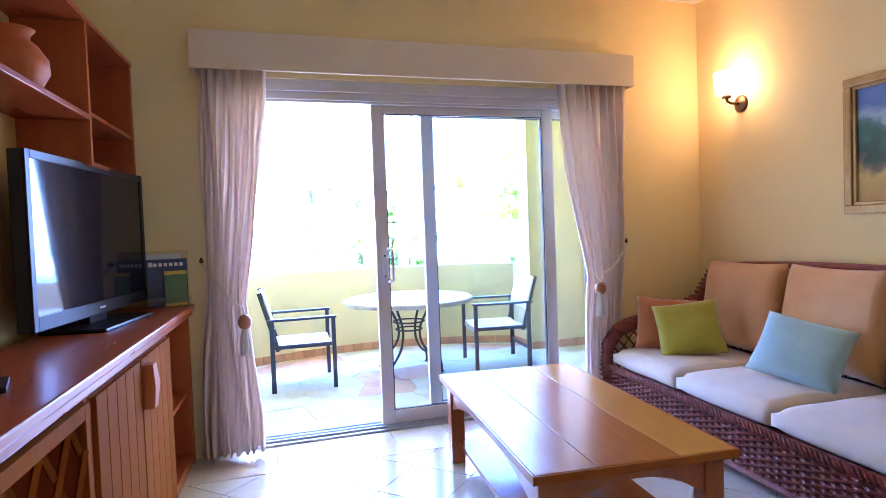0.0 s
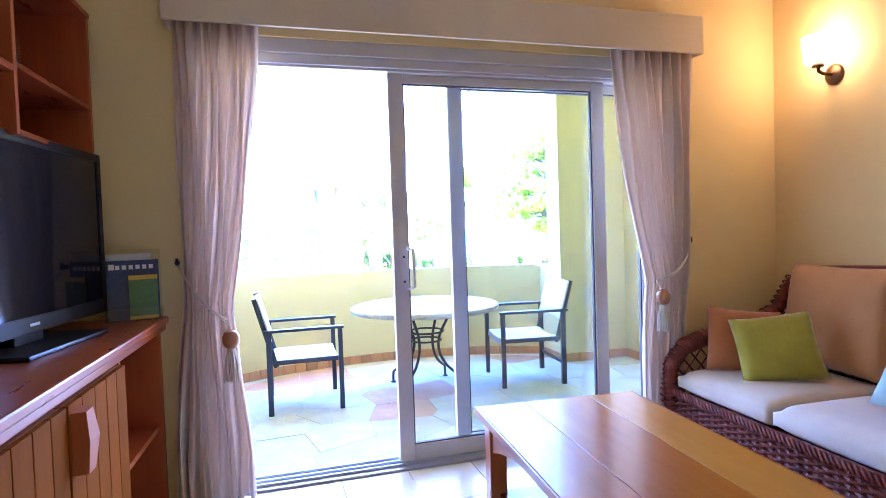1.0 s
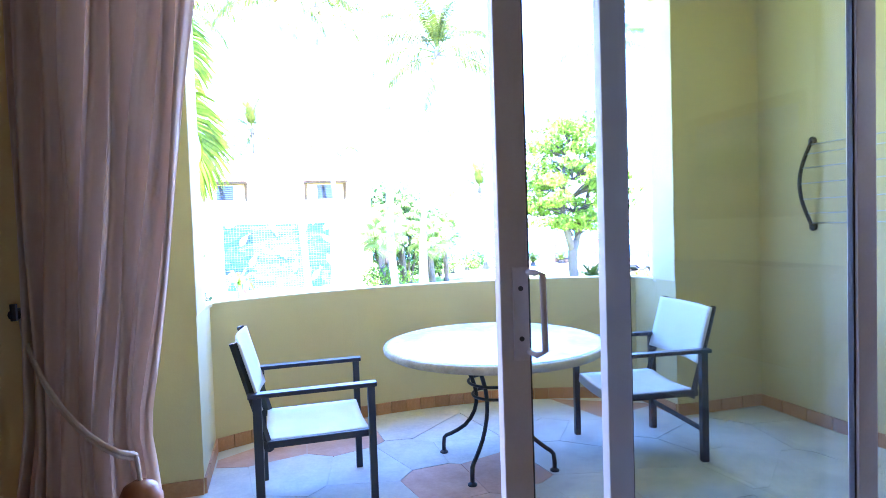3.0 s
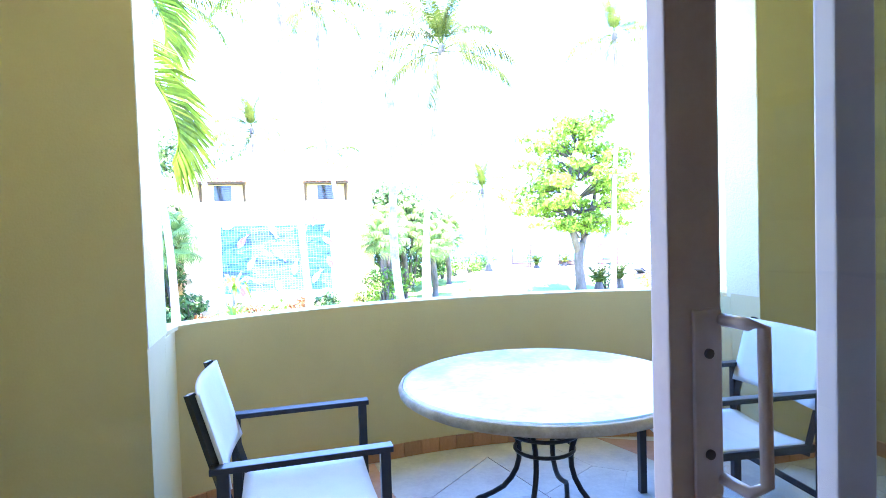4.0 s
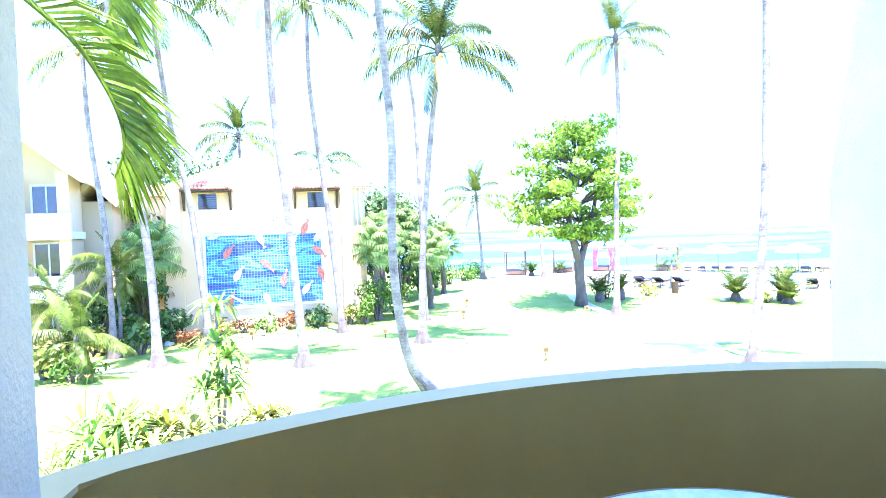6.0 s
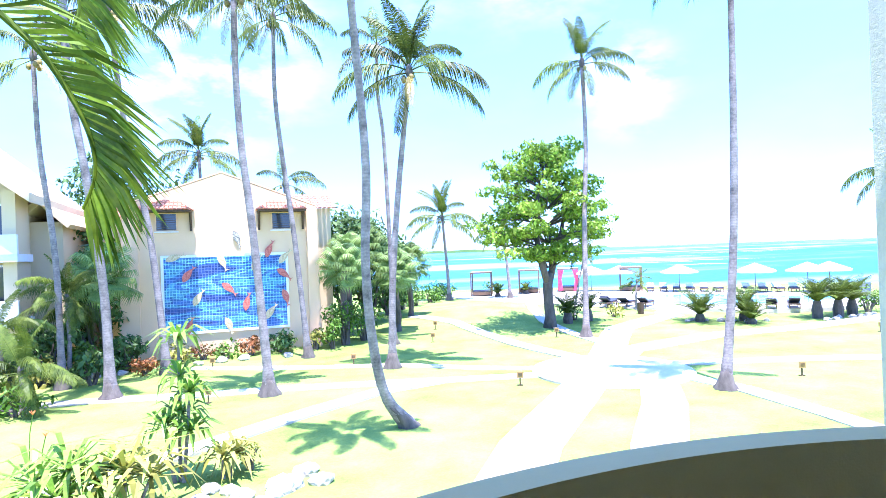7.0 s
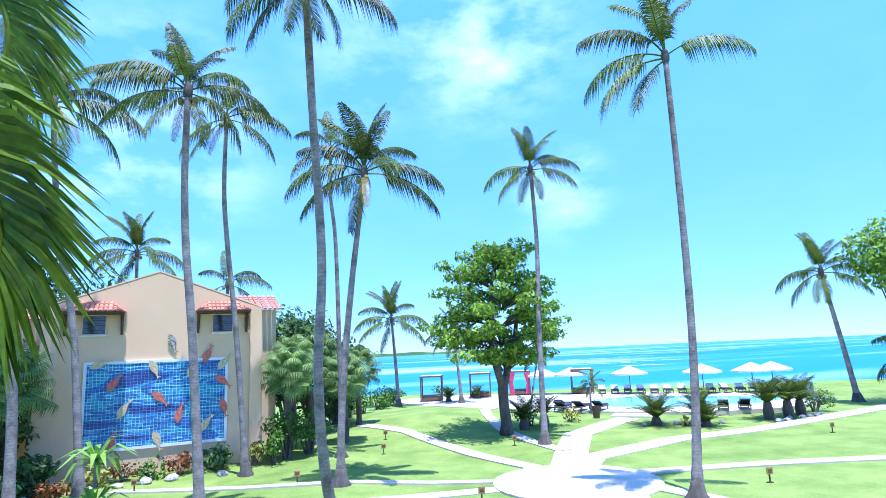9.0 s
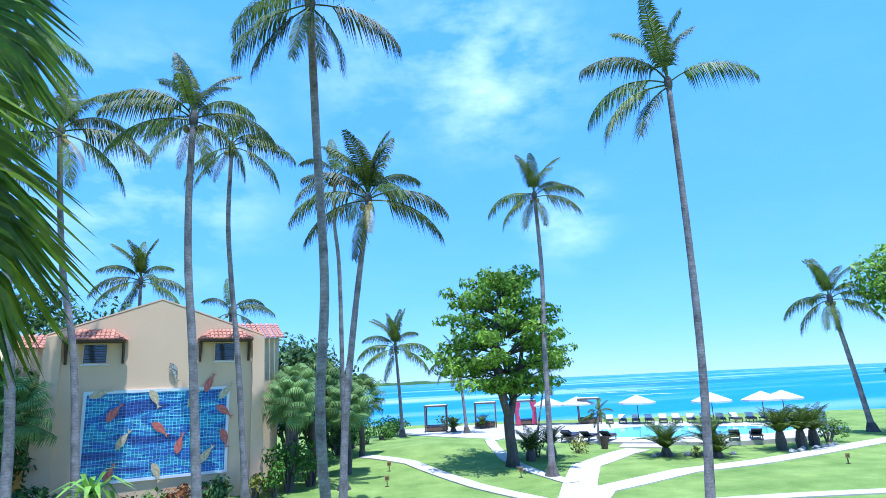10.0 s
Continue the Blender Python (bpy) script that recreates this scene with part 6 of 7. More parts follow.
def lumps(rn, cx, cy, cz, rx, ry, rz, n, r0, r1, flat=0.75):
    out = []
    for _ in range(n):
        while True:
            u = [rn.uniform(-1, 1) for _ in range(3)]
            if 0.25 < sum(q * q for q in u) < 1:
                break
        out.append((cx + u[0] * rx, cy + u[1] * ry, cz + u[2] * rz, rn.uniform(r0, r1), flat))
    return out


def almond_tree():
    rn = random.Random(21)
    t = thing("almond_tree", "broad sea almond tree with tiers of bright green leaves", "tree", Matrix.Translation(gz(16.9, 29.8)))
    bm = bmesh.new()
    fork = Vector((0.05, 0, 3.1))
    tube(bm, [(0, 0, -0.15), (0.05, 0, 0.6), (-0.05, 0, 1.6), (-0.05, 0, 2.4), fork], [0.42, 0.30, 0.27, 0.28, 0.24], 12)
    tube(bm, [(-0.05, 0, 2.2), (0.5, 0.2, 3.6), (1.1, 0.2, 5.4), (1.4, 0, 7.6)], [0.22, 0.19, 0.13, 0.06], 10)
    tube(bm, [(-0.02, 0, 2.4), (-0.5, -0.2, 3.6), (-0.7, 0.1, 5.6), (-0.3, 0, 8.6)], [0.22, 0.19, 0.15, 0.06], 10)
    tiers = []
    for z, r, k, ox in ((3.7, 1.5, 6, -0.2), (4.5, 2.4, 9, -0.5), (5.4, 3.1, 13, -0.1), (6.5, 3.3, 14, 0.0), (7.6, 2.8, 12, -0.3), (8.7, 2.4, 10, -0.35), (9.6, 1.6, 7, -0.1), (10.2, 0.8, 4, 0.1)):
        for i in range(k):
            a = i * math.tau / k + rn.uniform(-.3, .3)
            q = r * rn.uniform(0.5, 1.08)
            tip = Vector((0.2 + ox + 1.26 * q * math.cos(a), 1.1 * q * math.sin(a), z + rn.uniform(-0.45, 0.45)))
            root = Vector((0.1 + 0.15 * math.cos(a), 0, z * 0.86 + 0.2))
            tube(bm, [root, root.lerp(tip, 0.5) + Vector((0, 0, 0.15)), tip], [0.07, 0.04, 0.015], 6)
            for f_, up_, r0_, r1_ in ((1.0, 0.1, 0.45, 0.8), (0.78, 0.22, 0.5, 0.85), (0.5, 0.25, 0.4, 0.7)):
                p_ = root.lerp(tip, f_)
                tiers.append((p_.x + rn.uniform(-.25, .25), p_.y + rn.uniform(-.25, .25), p_.z + up_, rn.uniform(r0_, r1_), 0.5))
    for dx_, dz_ in ((-3.4, 9.0), (-2.9, 8.4), (4.3, 6.0), (3.9, 6.9), (-4.2, 5.6), (-3.8, 4.9), (4.0, 5.2)):        # outlying sprays
        tube(bm, [(0.1, 0, dz_ - 1.2), (dx_ * 0.6, 0.1, dz_ - 0.3), (dx_, 0, dz_)], [0.06, 0.035, 0.012], 6)
        tiers += [(dx_, 0, dz_ + 0.1, 0.55, 0.5), (dx_ * 0.85, 0.2, dz_, 0.5, 0.5)]
    part("trunk", bm, M_BARK2, t, "dark forked trunk with spreading limbs", smooth=True)
    piece("crown", leaves("crown", tiers, 0.25, 165, 5), M_LEAF, t, "crown of broad bright green leaves")
    return t


almond_tree()


def shrub(name, label, category, x, y, rx, rz, material, seed, n=9, leaf=0.2, per=160, ry=None, z=None, group="", stem=0.0):
    rn = random.Random(seed)
    ry = ry or rx
    g = ground_z(x, y) if z is None else z
    t = thing(name, label, category, Matrix.Translation((x, y, g)), group=group)
    bl = lumps(rn, 0, 0, stem + rz * 0.52, rx * 0.68, ry * 0.68, rz * 0.36, n, min(rx, rz) * 0.32, min(rx, rz) * 0.55, 0.85)
    bm = bmesh.new()
    for bx, by, bz, r, _ in bl[:8]:
        tube(bm, [(bx * 0.12, by * 0.12, -0.1), (bx * 0.5, by * 0.5, bz * 0.6), (bx, by, bz)], [0.05 * rz ** 0.5, 0.03 * rz ** 0.5, 0.012], 5)
    part("stem", bm, M_BARK2, t)
    piece("foliage", leaves("foliage", bl, leaf, per, seed), material, t)
    return t


def fan_mesh(seed, r=0.72, blades=32):
    rn = random.Random(seed)
    bm = bmesh.new()
    tube(bm, [(0, 0, 0), (0.55, 0, 0.28), (1.05, 0, 0.38)], [0.022, 0.016, 0.012], 4)
    bm.verts.index_update()
    verts, faces = [tuple(v.co) for v in bm.verts], [tuple(v.index for v in f.verts) for f in bm.faces]
    bm.free()
    hub = Vector((1.05, 0, 0.38))
    for k in range(blades):
        a = radians(-150 + 300 * k / (blades - 1))
        ln = r * (0.75 + 0.35 * math.cos(a * 0.5)) * rn.uniform(0.92, 1.05)
        d = Vector((math.cos(a), math.sin(a), 0.12 * math.cos(a)))
        s = Vector((-math.sin(a), math.cos(a), 0)) * 0.030
        mid, tip = hub + d * ln * 0.55 + Vector((0, 0, -0.03)), hub + d * ln * 0.80 + Vector((0, 0, -0.62 * ln))
        b = len(verts)
        verts += [tuple(hub), tuple(mid + s), tuple(mid - s), tuple(tip)]
        faces += [(b, b + 1, b + 2), (b + 2, b + 1, b + 3)]
    return from_arrays("fan_leaf", verts, faces)


FANS = [fan_mesh(k) for k in range(3)]
for me_ in FANS:
    me_.materials.append(M_FAN)


def fan_palm(x, y, height, seed, count=38, scale=1.0, radius=0.17):
    rn = random.Random(seed)
    t = thing("fan_palm", "fan palm with round pleated leaves over a rough trunk", "palm tree", Matrix.Translation(gz(x, y)), group="fan palms by the house")
    bm = bmesh.new()
    tube(bm, [(0, 0, -0.15)] + [(0.05 * math.sin(i), 0.05 * math.cos(i), height * i / 8) for i in range(1, 9)], [radius * 1.3] + [radius * (1 + 0.12 * (i % 2)) for i in range(8)], 9)
    part("trunk", bm, M_BARK2, t)
    for k in range(count):
        f = (k + 0.5) / count
        m = Matrix.Translation((0, 0, height + 0.1 - 0.25 * f)) @ Matrix.Rotation(k * 2.39996 + rn.uniform(-.2, .2), 4, "Z") @ Matrix.Rotation(radians(-70 + 118 * f), 4, "Y") @ Matrix.Scale(scale * rn.uniform(.85, 1.1), 4)
        piece("fan_leaf", FANS[k % 3], None, t, m=m)
    return t


SAGO = frond_mesh("sago_frond", 1.2, 76, 20, leaflets=34, leaf=0.26, wide=0.024, seed=9, hang=0.1)
SAGO2 = frond_mesh("sago_frond", 1.2, 48, -18, leaflets=34, leaf=0.26, wide=0.024, seed=10, hang=0.1)
for me_ in (SAGO, SAGO2):
    me_.materials.append(M_FROND)


def sago(x, y, height, seed, scale=1.0, z=None):
    rn = random.Random(seed)
    t = thing("sago_palm", "low sago palm with a stiff rosette of fronds", "palm", Matrix.Translation((x, y, ground_z(x, y) if z is None else z)), group="sago palms by the pool")
    bm = bmesh.new()
    tube(bm, [(0, 0, -0.15), (0, 0, height * 0.5), (0, 0, height + 0.1)], [0.26, 0.30, 0.20], 9)
    part("trunk", bm, M_BARK2, t)
    for k in range(30):
        f = k / 30
        m = Matrix.Translation((0, 0, height)) @ Matrix.Rotation(k * 2.39996, 4, "Z") @ Matrix.Rotation(rn.uniform(-.12, .12), 4, "Y") @ Matrix.Scale(scale * rn.uniform(.85, 1.1), 4)
        piece("frond", SAGO if f < 0.5 else SAGO2, None, t, m=m)
    return t


def strap_rosette(bm_v, bm_f, p, n, ln, wd, rn, up=55):
    for k in range(n):
        a = k * 2.39996 + rn.uniform(-.2, .2)
        el = radians(up - 70 * (k / n) + rn.uniform(-10, 10))
        h = Vector((math.cos(a), math.sin(a), 0))
        s = Vector((-math.sin(a), math.cos(a), 0)) * wd / 2
        q = rn.uniform(.8, 1.1) * ln
        p1 = p + (h * math.cos(el) + Vector((0, 0, math.sin(el)))) * q * 0.5
        el2 = el - radians(60)
        p2 = p1 + (h * math.cos(el2) + Vector((0, 0, math.sin(el2)))) * q * 0.5
        b = len(bm_v)
        bm_v += [tuple(p - s * .5), tuple(p + s * .5), tuple(p1 + s), tuple(p1 - s), tuple(p2)]
        bm_f += [(b, b + 1, b + 2, b + 3), (b + 3, b + 2, b + 4)]


def dracaena(x, y, stems, label, seed, material, ln=0.75):
    rn = random.Random(seed)
    t = thing("dracaena", label, "plant", Matrix.Translation(gz(x, y)))
    bm, v, f = bmesh.new(), [], []
    for dx, dy, h in stems:
        tube(bm, [(dx * 0.3, dy * 0.3, -0.1), (dx * 0.7, dy * 0.7, h * 0.5), (dx, dy, h)], [0.05, 0.04, 0.03], 6)
        for k in range(max(1, int(h / 0.95))):
            strap_rosette(v, f, Vector((dx, dy, h - k * 0.80)), 26, ln, 0.105, rn)
    part("stem", bm, M_BARK, t)
    piece("foliage", from_arrays("foliage", v, f), material, t, "long arching strap leaves")
    return t


def rocks(name, label, spots, seed):
    rn = random.Random(seed)
    for x, y, r in spots:
        bm = bmesh.new()
        bmesh.ops.create_icosphere(bm, subdivisions=2, radius=r, matrix=Matrix.Diagonal((1, rn.uniform(.7, 1.2), rn.uniform(.55, .8), 1)))
        for q in bm.verts:
            q.co *= 1 + 0.35 * noise.noise(q.co * (1.6 / r) + Vector((seed + x, y, 0)))
        ob = tagged(part("rock", bm, M_ROCK), label, "rock", group=name)
        ob.location = (x, y, ground_z(x, y) + r * 0.25)
# ---------------------------------------------------------------- house with the mural
FY, FZ = 31.0, -2.75


def tiled_slope(parent, x0, x1, y0, y1, z0, z1, name="roof_tile", step=0.24, flat=False):
    """Barrel tiles laid from the eave (y0, z0) up to (y1, z1)."""
    run_ = math.hypot(y1 - y0, z1 - z0)
    tilt = math.atan2(z1 - z0, y1 - y0)
    bm = bmesh.new()
    ln, seg = run_, 5
    rows = max(1, round(run_ / 0.4))
    for r in range(rows):
        prev = None
        for end in (0, 1):
            ring = [bm.verts.new((-0.11 * math.cos(math.pi * k / seg), ln * (r + end) / rows + (0.05 if end else 0), 0.075 * math.sin(math.pi * k / seg) + (0.03 if not end else 0.0))) for k in range(seg + 1)]
            if prev:
                for k in range(seg):
                    bm.faces.new((prev[k], prev[k + 1], ring[k + 1], ring[k]))
            prev = ring
        base = [v for v in bm.verts][-2 * (seg + 1):-(seg + 1)]
        bm.faces.new(base)
    me = bpy.data.meshes.new(name)
    bm.to_mesh(me)
    bm.free()
    n = max(1, int((x1 - x0) / step))
    for i in range(n):
        m = Matrix.Translation((x0 + (i + 0.5) * (x1 - x0) / n, y0, z0)) @ Matrix.Rotation(tilt, 4, "X")
        piece(name, me, M_ROOFT, parent, m=m)


house = thing("mural_house", "tan stucco house with a gable and a blue fish mural", "house", Matrix.Translation((0, FY, FZ)))
H0 = FZ
bm = bmesh.new()
slab_xz(bm, [(-4.55, -0.4), (4.35, -0.4), (4.25, 4.25 - H0), (-0.18, 5.86 - H0), (-4.4, 4.3 - H0)], 0.0, 8.0)
part("wall", bm, M_FACADE, house)
bm = bmesh.new()
slab_xz(bm, [(-4.42, 4.32 - H0), (-0.18, 5.88 - H0), (4.27, 4.27 - H0), (4.27, 4.33 - H0), (-0.18, 5.95 - H0), (-4.42, 4.38 - H0)], -0.012, 8.0)
part("coping", bm, M_FACADE, house)
part("pilaster", slab_xz(bmesh.new(), [(3.75, -0.4), (4.36, -0.4), (4.26, 4.2 - H0), (3.75, 4.35 - H0)], -0.14, -0.004), M_FACADE, house)
part("pilaster", slab_xz(bmesh.new(), [(-4.75, -0.4), (-3.8, -0.4), (-3.85, 4.3 - H0), (-4.41, 4.25 - H0)], -0.14, -0.004), M_FACADE, house)
part("mural_panel", boxed(-2.80, 2.68, -0.05, -0.002, -1.62 - H0, 1.86 - H0), mosaic_material(), house, "blue mosaic sea mural")
bm = bmesh.new()
for x0, x1, z0, z1 in ((-2.92, -2.80, -1.74, 1.98), (2.68, 2.80, -1.74, 1.98), (-2.80, 2.68, -1.74, -1.62), (-2.80, 2.68, 1.86, 1.98)):
    box(bm, x0, x1, -0.075, -0.002, z0 - H0, z1 - H0)
part("mural_border", bm, M_WHITE, house, "white border round the mural")


def fish_mesh(ln):
    """A leaf-shaped fish with a forked tail, flat against the wall."""
    n, bm = 10, bmesh.new()
    up = [(ln * (i / n - 0.5), 0.24 * ln * math.sin(math.pi * (i / n) ** 0.8)) for i in range(n + 1)]
    prof = up + [(ln * 0.5 + 0.16 * ln, 0.16 * ln), (ln * 0.5 + 0.09 * ln, 0.0), (ln * 0.5 + 0.18 * ln, -0.12 * ln)] + [(x, -z * 0.7) for x, z in up[-2:0:-1]]
    slab_xz(bm, prof, -0.03, 0.0)
    me = bpy.data.meshes.new("fish")
    bmesh.ops.recalc_face_normals(bm, faces=bm.faces)
    bm.to_mesh(me)
    bm.free()
    return me


FISH = {}
for col, mt in (("r", M_FISHR), ("c", M_FISHC), ("g", M_FISHG)):
    FISH[col] = fish_mesh(0.78)
    FISH[col].materials.append(mt)
for col, x, z, a in (("r", -1.78, 1.02, 55), ("c", -1.37, -0.10, 60), ("r", -1.76, -1.42, 75), ("c", -0.28, 1.62, -62), ("r", -0.02, 0.33, -42), ("r", 0.82, -0.42, 78),
                     ("c", -0.05, -1.42, -68), ("r", 1.92, 2.10, 68), ("r", 2.55, 0.92, -38), ("c", 1.90, -0.95, 55), ("r", 2.62, -0.22, -72), ("c", -2.35, 1.85, 20),
                     ("c", 1.30, 1.48, 60), ("c", 2.62, 1.72, 50), ("g", 0.42, 2.72, -68)):
    piece("fish", FISH[col], None, house, "mosaic fish" if col != "g" else "grey patterned mosaic fish", m=pose(x, -0.056, z - H0, 0, -a, 0))
def hip_hood(parent, cx):
    """A little hipped roof of barrel tiles on a flat soffit."""
    me = bpy.data.meshes.new("roof_tile")
    bm = bmesh.new()
    for r in range(3):
        rings = [[bm.verts.new((-0.085 * math.cos(math.pi * k / 4), 0.36 * (r + e), 0.06 * math.sin(math.pi * k / 4) + (0.028 if not e else 0.0))) for k in range(5)] for e in (0, 1)]
        for k in range(4):
            bm.faces.new((rings[0][k], rings[0][k + 1], rings[1][k + 1], rings[1][k]))
        bm.faces.new(rings[0])
    bm.to_mesh(me)
    bm.free()
    n = 12
    for i in range(n):
        x = -1.05 + 2.1 * (i + 0.5) / n
        short = min(1.0, (1.18 - abs(x)) / 0.55)
        m = Matrix.Translation((cx + x, -0.95, 4.03 - H0)) @ Matrix.Rotation(math.atan2(0.5, 0.95), 4, "X") @ Matrix.Diagonal((1, short, 1, 1))
        piece("roof_tile", me, M_ROOFT, parent, m=m)
    for sx in (-1, 1):
        for k in range(4):
            m = Matrix.Translation((cx + sx * 1.16, -0.08 - 0.2 * k, 4.03 - H0)) @ Matrix.Rotation(sx * math.pi / 2, 4, "Z") @ Matrix.Rotation(math.atan2(0.5, 0.62), 4, "X") @ Matrix.Diagonal((1, 0.72 * (1 - 0.2 * k), 1, 1))
            piece("roof_tile", me, M_ROOFT, parent, m=m)
    bm = bmesh.new()
    ring = [bm.verts.new(p) for p in ((cx - 1.1, -0.92, 4.03 - H0), (cx + 1.1, -0.92, 4.03 - H0), (cx + 1.1, -0.004, 4.03 - H0), (cx - 1.1, -0.004, 4.03 - H0))]
    top = [bm.verts.new(p) for p in ((cx - 0.55, -0.004, 4.50 - H0), (cx + 0.55, -0.004, 4.50 - H0))]
    for f in ((0, 1, 5, 4), (1, 2, 5), (3, 0, 4), (2, 3, 4, 5), (0, 3, 2, 1)):
        vs = ring + top
        bm.faces.new([vs[q] for q in f])
    part("hood_deck", bm, M_ROOFT, parent)


for cx in (-2.63, 2.53):
    w_ = new("window")
    w_.parent = house
    bm = bmesh.new()
    for x0, x1, z0, z1 in ((-0.47, -0.42, 3.10, 3.97), (0.42, 0.47, 3.10, 3.97), (-0.42, 0.42, 3.10, 3.15), (-0.42, 0.42, 3.92, 3.97)):
        box(bm, cx + x0, cx + x1, -0.06, -0.002, z0 - H0, z1 - H0)
    part("frame", bm, M_FACADE, w_)
    part("pane", boxed(cx - 0.42, cx + 0.42, -0.03, -0.004, 3.15 - H0, 3.92 - H0), M_PANE, w_)
    part("sill", boxed(cx - 0.52, cx + 0.52, -0.10, -0.002, 3.05 - H0, 3.10 - H0), M_WHITE, w_)
    me_slat = bpy.data.meshes.new("louvre_slat")
    bm = boxed(-0.42, 0.42, -0.014, 0.014, -0.004, 0.004)
    bm.to_mesh(me_slat)
    bm.free()
    for k in range(7):
        piece("louvre_slat", me_slat, M_PANE if k % 3 else M_BRACKET, w_, m=pose(cx, -0.045, 3.20 + 0.105 * k - H0, 35, 0, 0))
    hood = new("hood")
    hood.parent = house
    hip_hood(hood, cx)
    part("soffit", boxed(cx - 1.13, cx + 1.13, -0.93, -0.004, 3.97 - H0, 4.025 - H0), M_BRACKET, hood)
    for sd in (-1, 1):
        bm = bmesh.new()
        tube(bm, [(cx + sd * 1.05, -0.02, 3.15 - H0), (cx + sd * 1.05, -0.62, 3.98 - H0)], 0.05, 4)
        box(bm, cx + sd * 1.05 - 0.05, cx + sd * 1.05 + 0.05, -0.09, -0.004, 3.1 - H0, 3.97 - H0)
        part("bracket", bm, M_BRACKET, hood)
wing = new("wing")
wing.parent = house
part("wing_wall", boxed(3.2, 5.5, 3.0, 8.0, -0.4, 4.4 - H0), M_CREAM, wing)
tiled_slope(wing, 2.5, 5.75, 2.6, 5.0, 4.35 - H0, 5.3 - H0)
wing2 = new("wing")
wing2.parent = house
part("wing_wall", boxed(-6.2, -4.7, 3.0, 8.0, -0.4, 4.0 - H0), M_CREAM, wing2)
tiled_slope(wing2, -6.4, -4.7, 2.7, 4.6, 3.95 - H0, 4.7 - H0)

# house on the garden's west side
villa = thing("apartment_house", "cream two-storey apartment house with balconies and pale gables", "house", Matrix.Translation((-7.7, 28.2, -2.9)))
part("wall", boxed(-9.0, -0.2, 1.6, 10.0, -0.3, 7.6), M_CREAM, villa)
for x0, x1 in ((-0.45, 0.0), (-2.75, -2.35), (-6.2, -5.8)):
    part("pillar", boxed(x0, x1, 0.0, 1.6, -0.3, 7.6), M_CREAM, villa)
for z, kind_ in ((2.55, "solid"), (5.1, "solid")):
    b_ = new("balcony")
    b_.parent = villa
    part("balcony_slab", boxed(-9.0, 0.12, -0.35, 1.6, z - 0.3, z), M_WHITE, b_)
    part("low_wall", boxed(-2.5, 0.12, -0.4, -0.2, z, z + 0.75), M_WHITE, b_)
    for i in range(22):
        part("baluster", boxed(-8.8 + 0.28 * i, -8.73 + 0.28 * i, -0.33, -0.26, z, z + 0.75), M_WHITE, b_)
    part("handrail", boxed(-8.9, -2.5, -0.36, -0.22, z + 0.75, z + 0.84), M_WHITE, b_)
for x, z in ((-1.3, 0.1), (-1.3, 5.2), (-4.2, 5.2), (-4.2, 2.7), (-1.3, 2.7)):
    w_ = new("window")
    w_.parent = villa
    bm = bmesh.new()
    for x0, x1, z0, z1 in ((-0.6, -0.52, 0, 2.0), (0.52, 0.6, 0, 2.0), (-0.52, 0.52, 0, 0.08), (-0.52, 0.52, 1.92, 2.0), (-0.03, 0.03, 0.08, 1.92)):
        box(bm, x + x0, x + x1, 1.54, 1.598, z + z0, z + z1)
    part("frame", bm, M_WHITE, w_)
    part("pane", boxed(x - 0.52, x + 0.52, 1.57, 1.596, z + 0.08, z + 1.92), M_PANE, w_)
part("gable", slab_xz(bmesh.new(), [(-7.6, 7.3), (-3.7, 10.8), (0.0, 7.6), (0.7, 7.05), (0.7, 7.4), (-3.7, 11.15), (-8.0, 7.3)], -0.9, 10.0), M_CREAM, villa, "pale gabled roof edge")
part("gable_wall", slab_xz(bmesh.new(), [(-7.4, 7.6), (-0.2, 7.6), (-3.7, 10.7)], 1.6, 2.0), M_CREAM, villa)
part("gable", slab_xz(bmesh.new(), [(-0.7, 6.3), (0.3, 7.2), (1.3, 6.2), (1.45, 6.35), (0.3, 7.5), (-0.9, 6.4)], 1.9, 10.0), M_CREAM, villa, "small second gable")
part("side_wall", boxed(-0.2, 1.0, 2.5, 10.0, -0.3, 6.5), M_CREAM, villa)

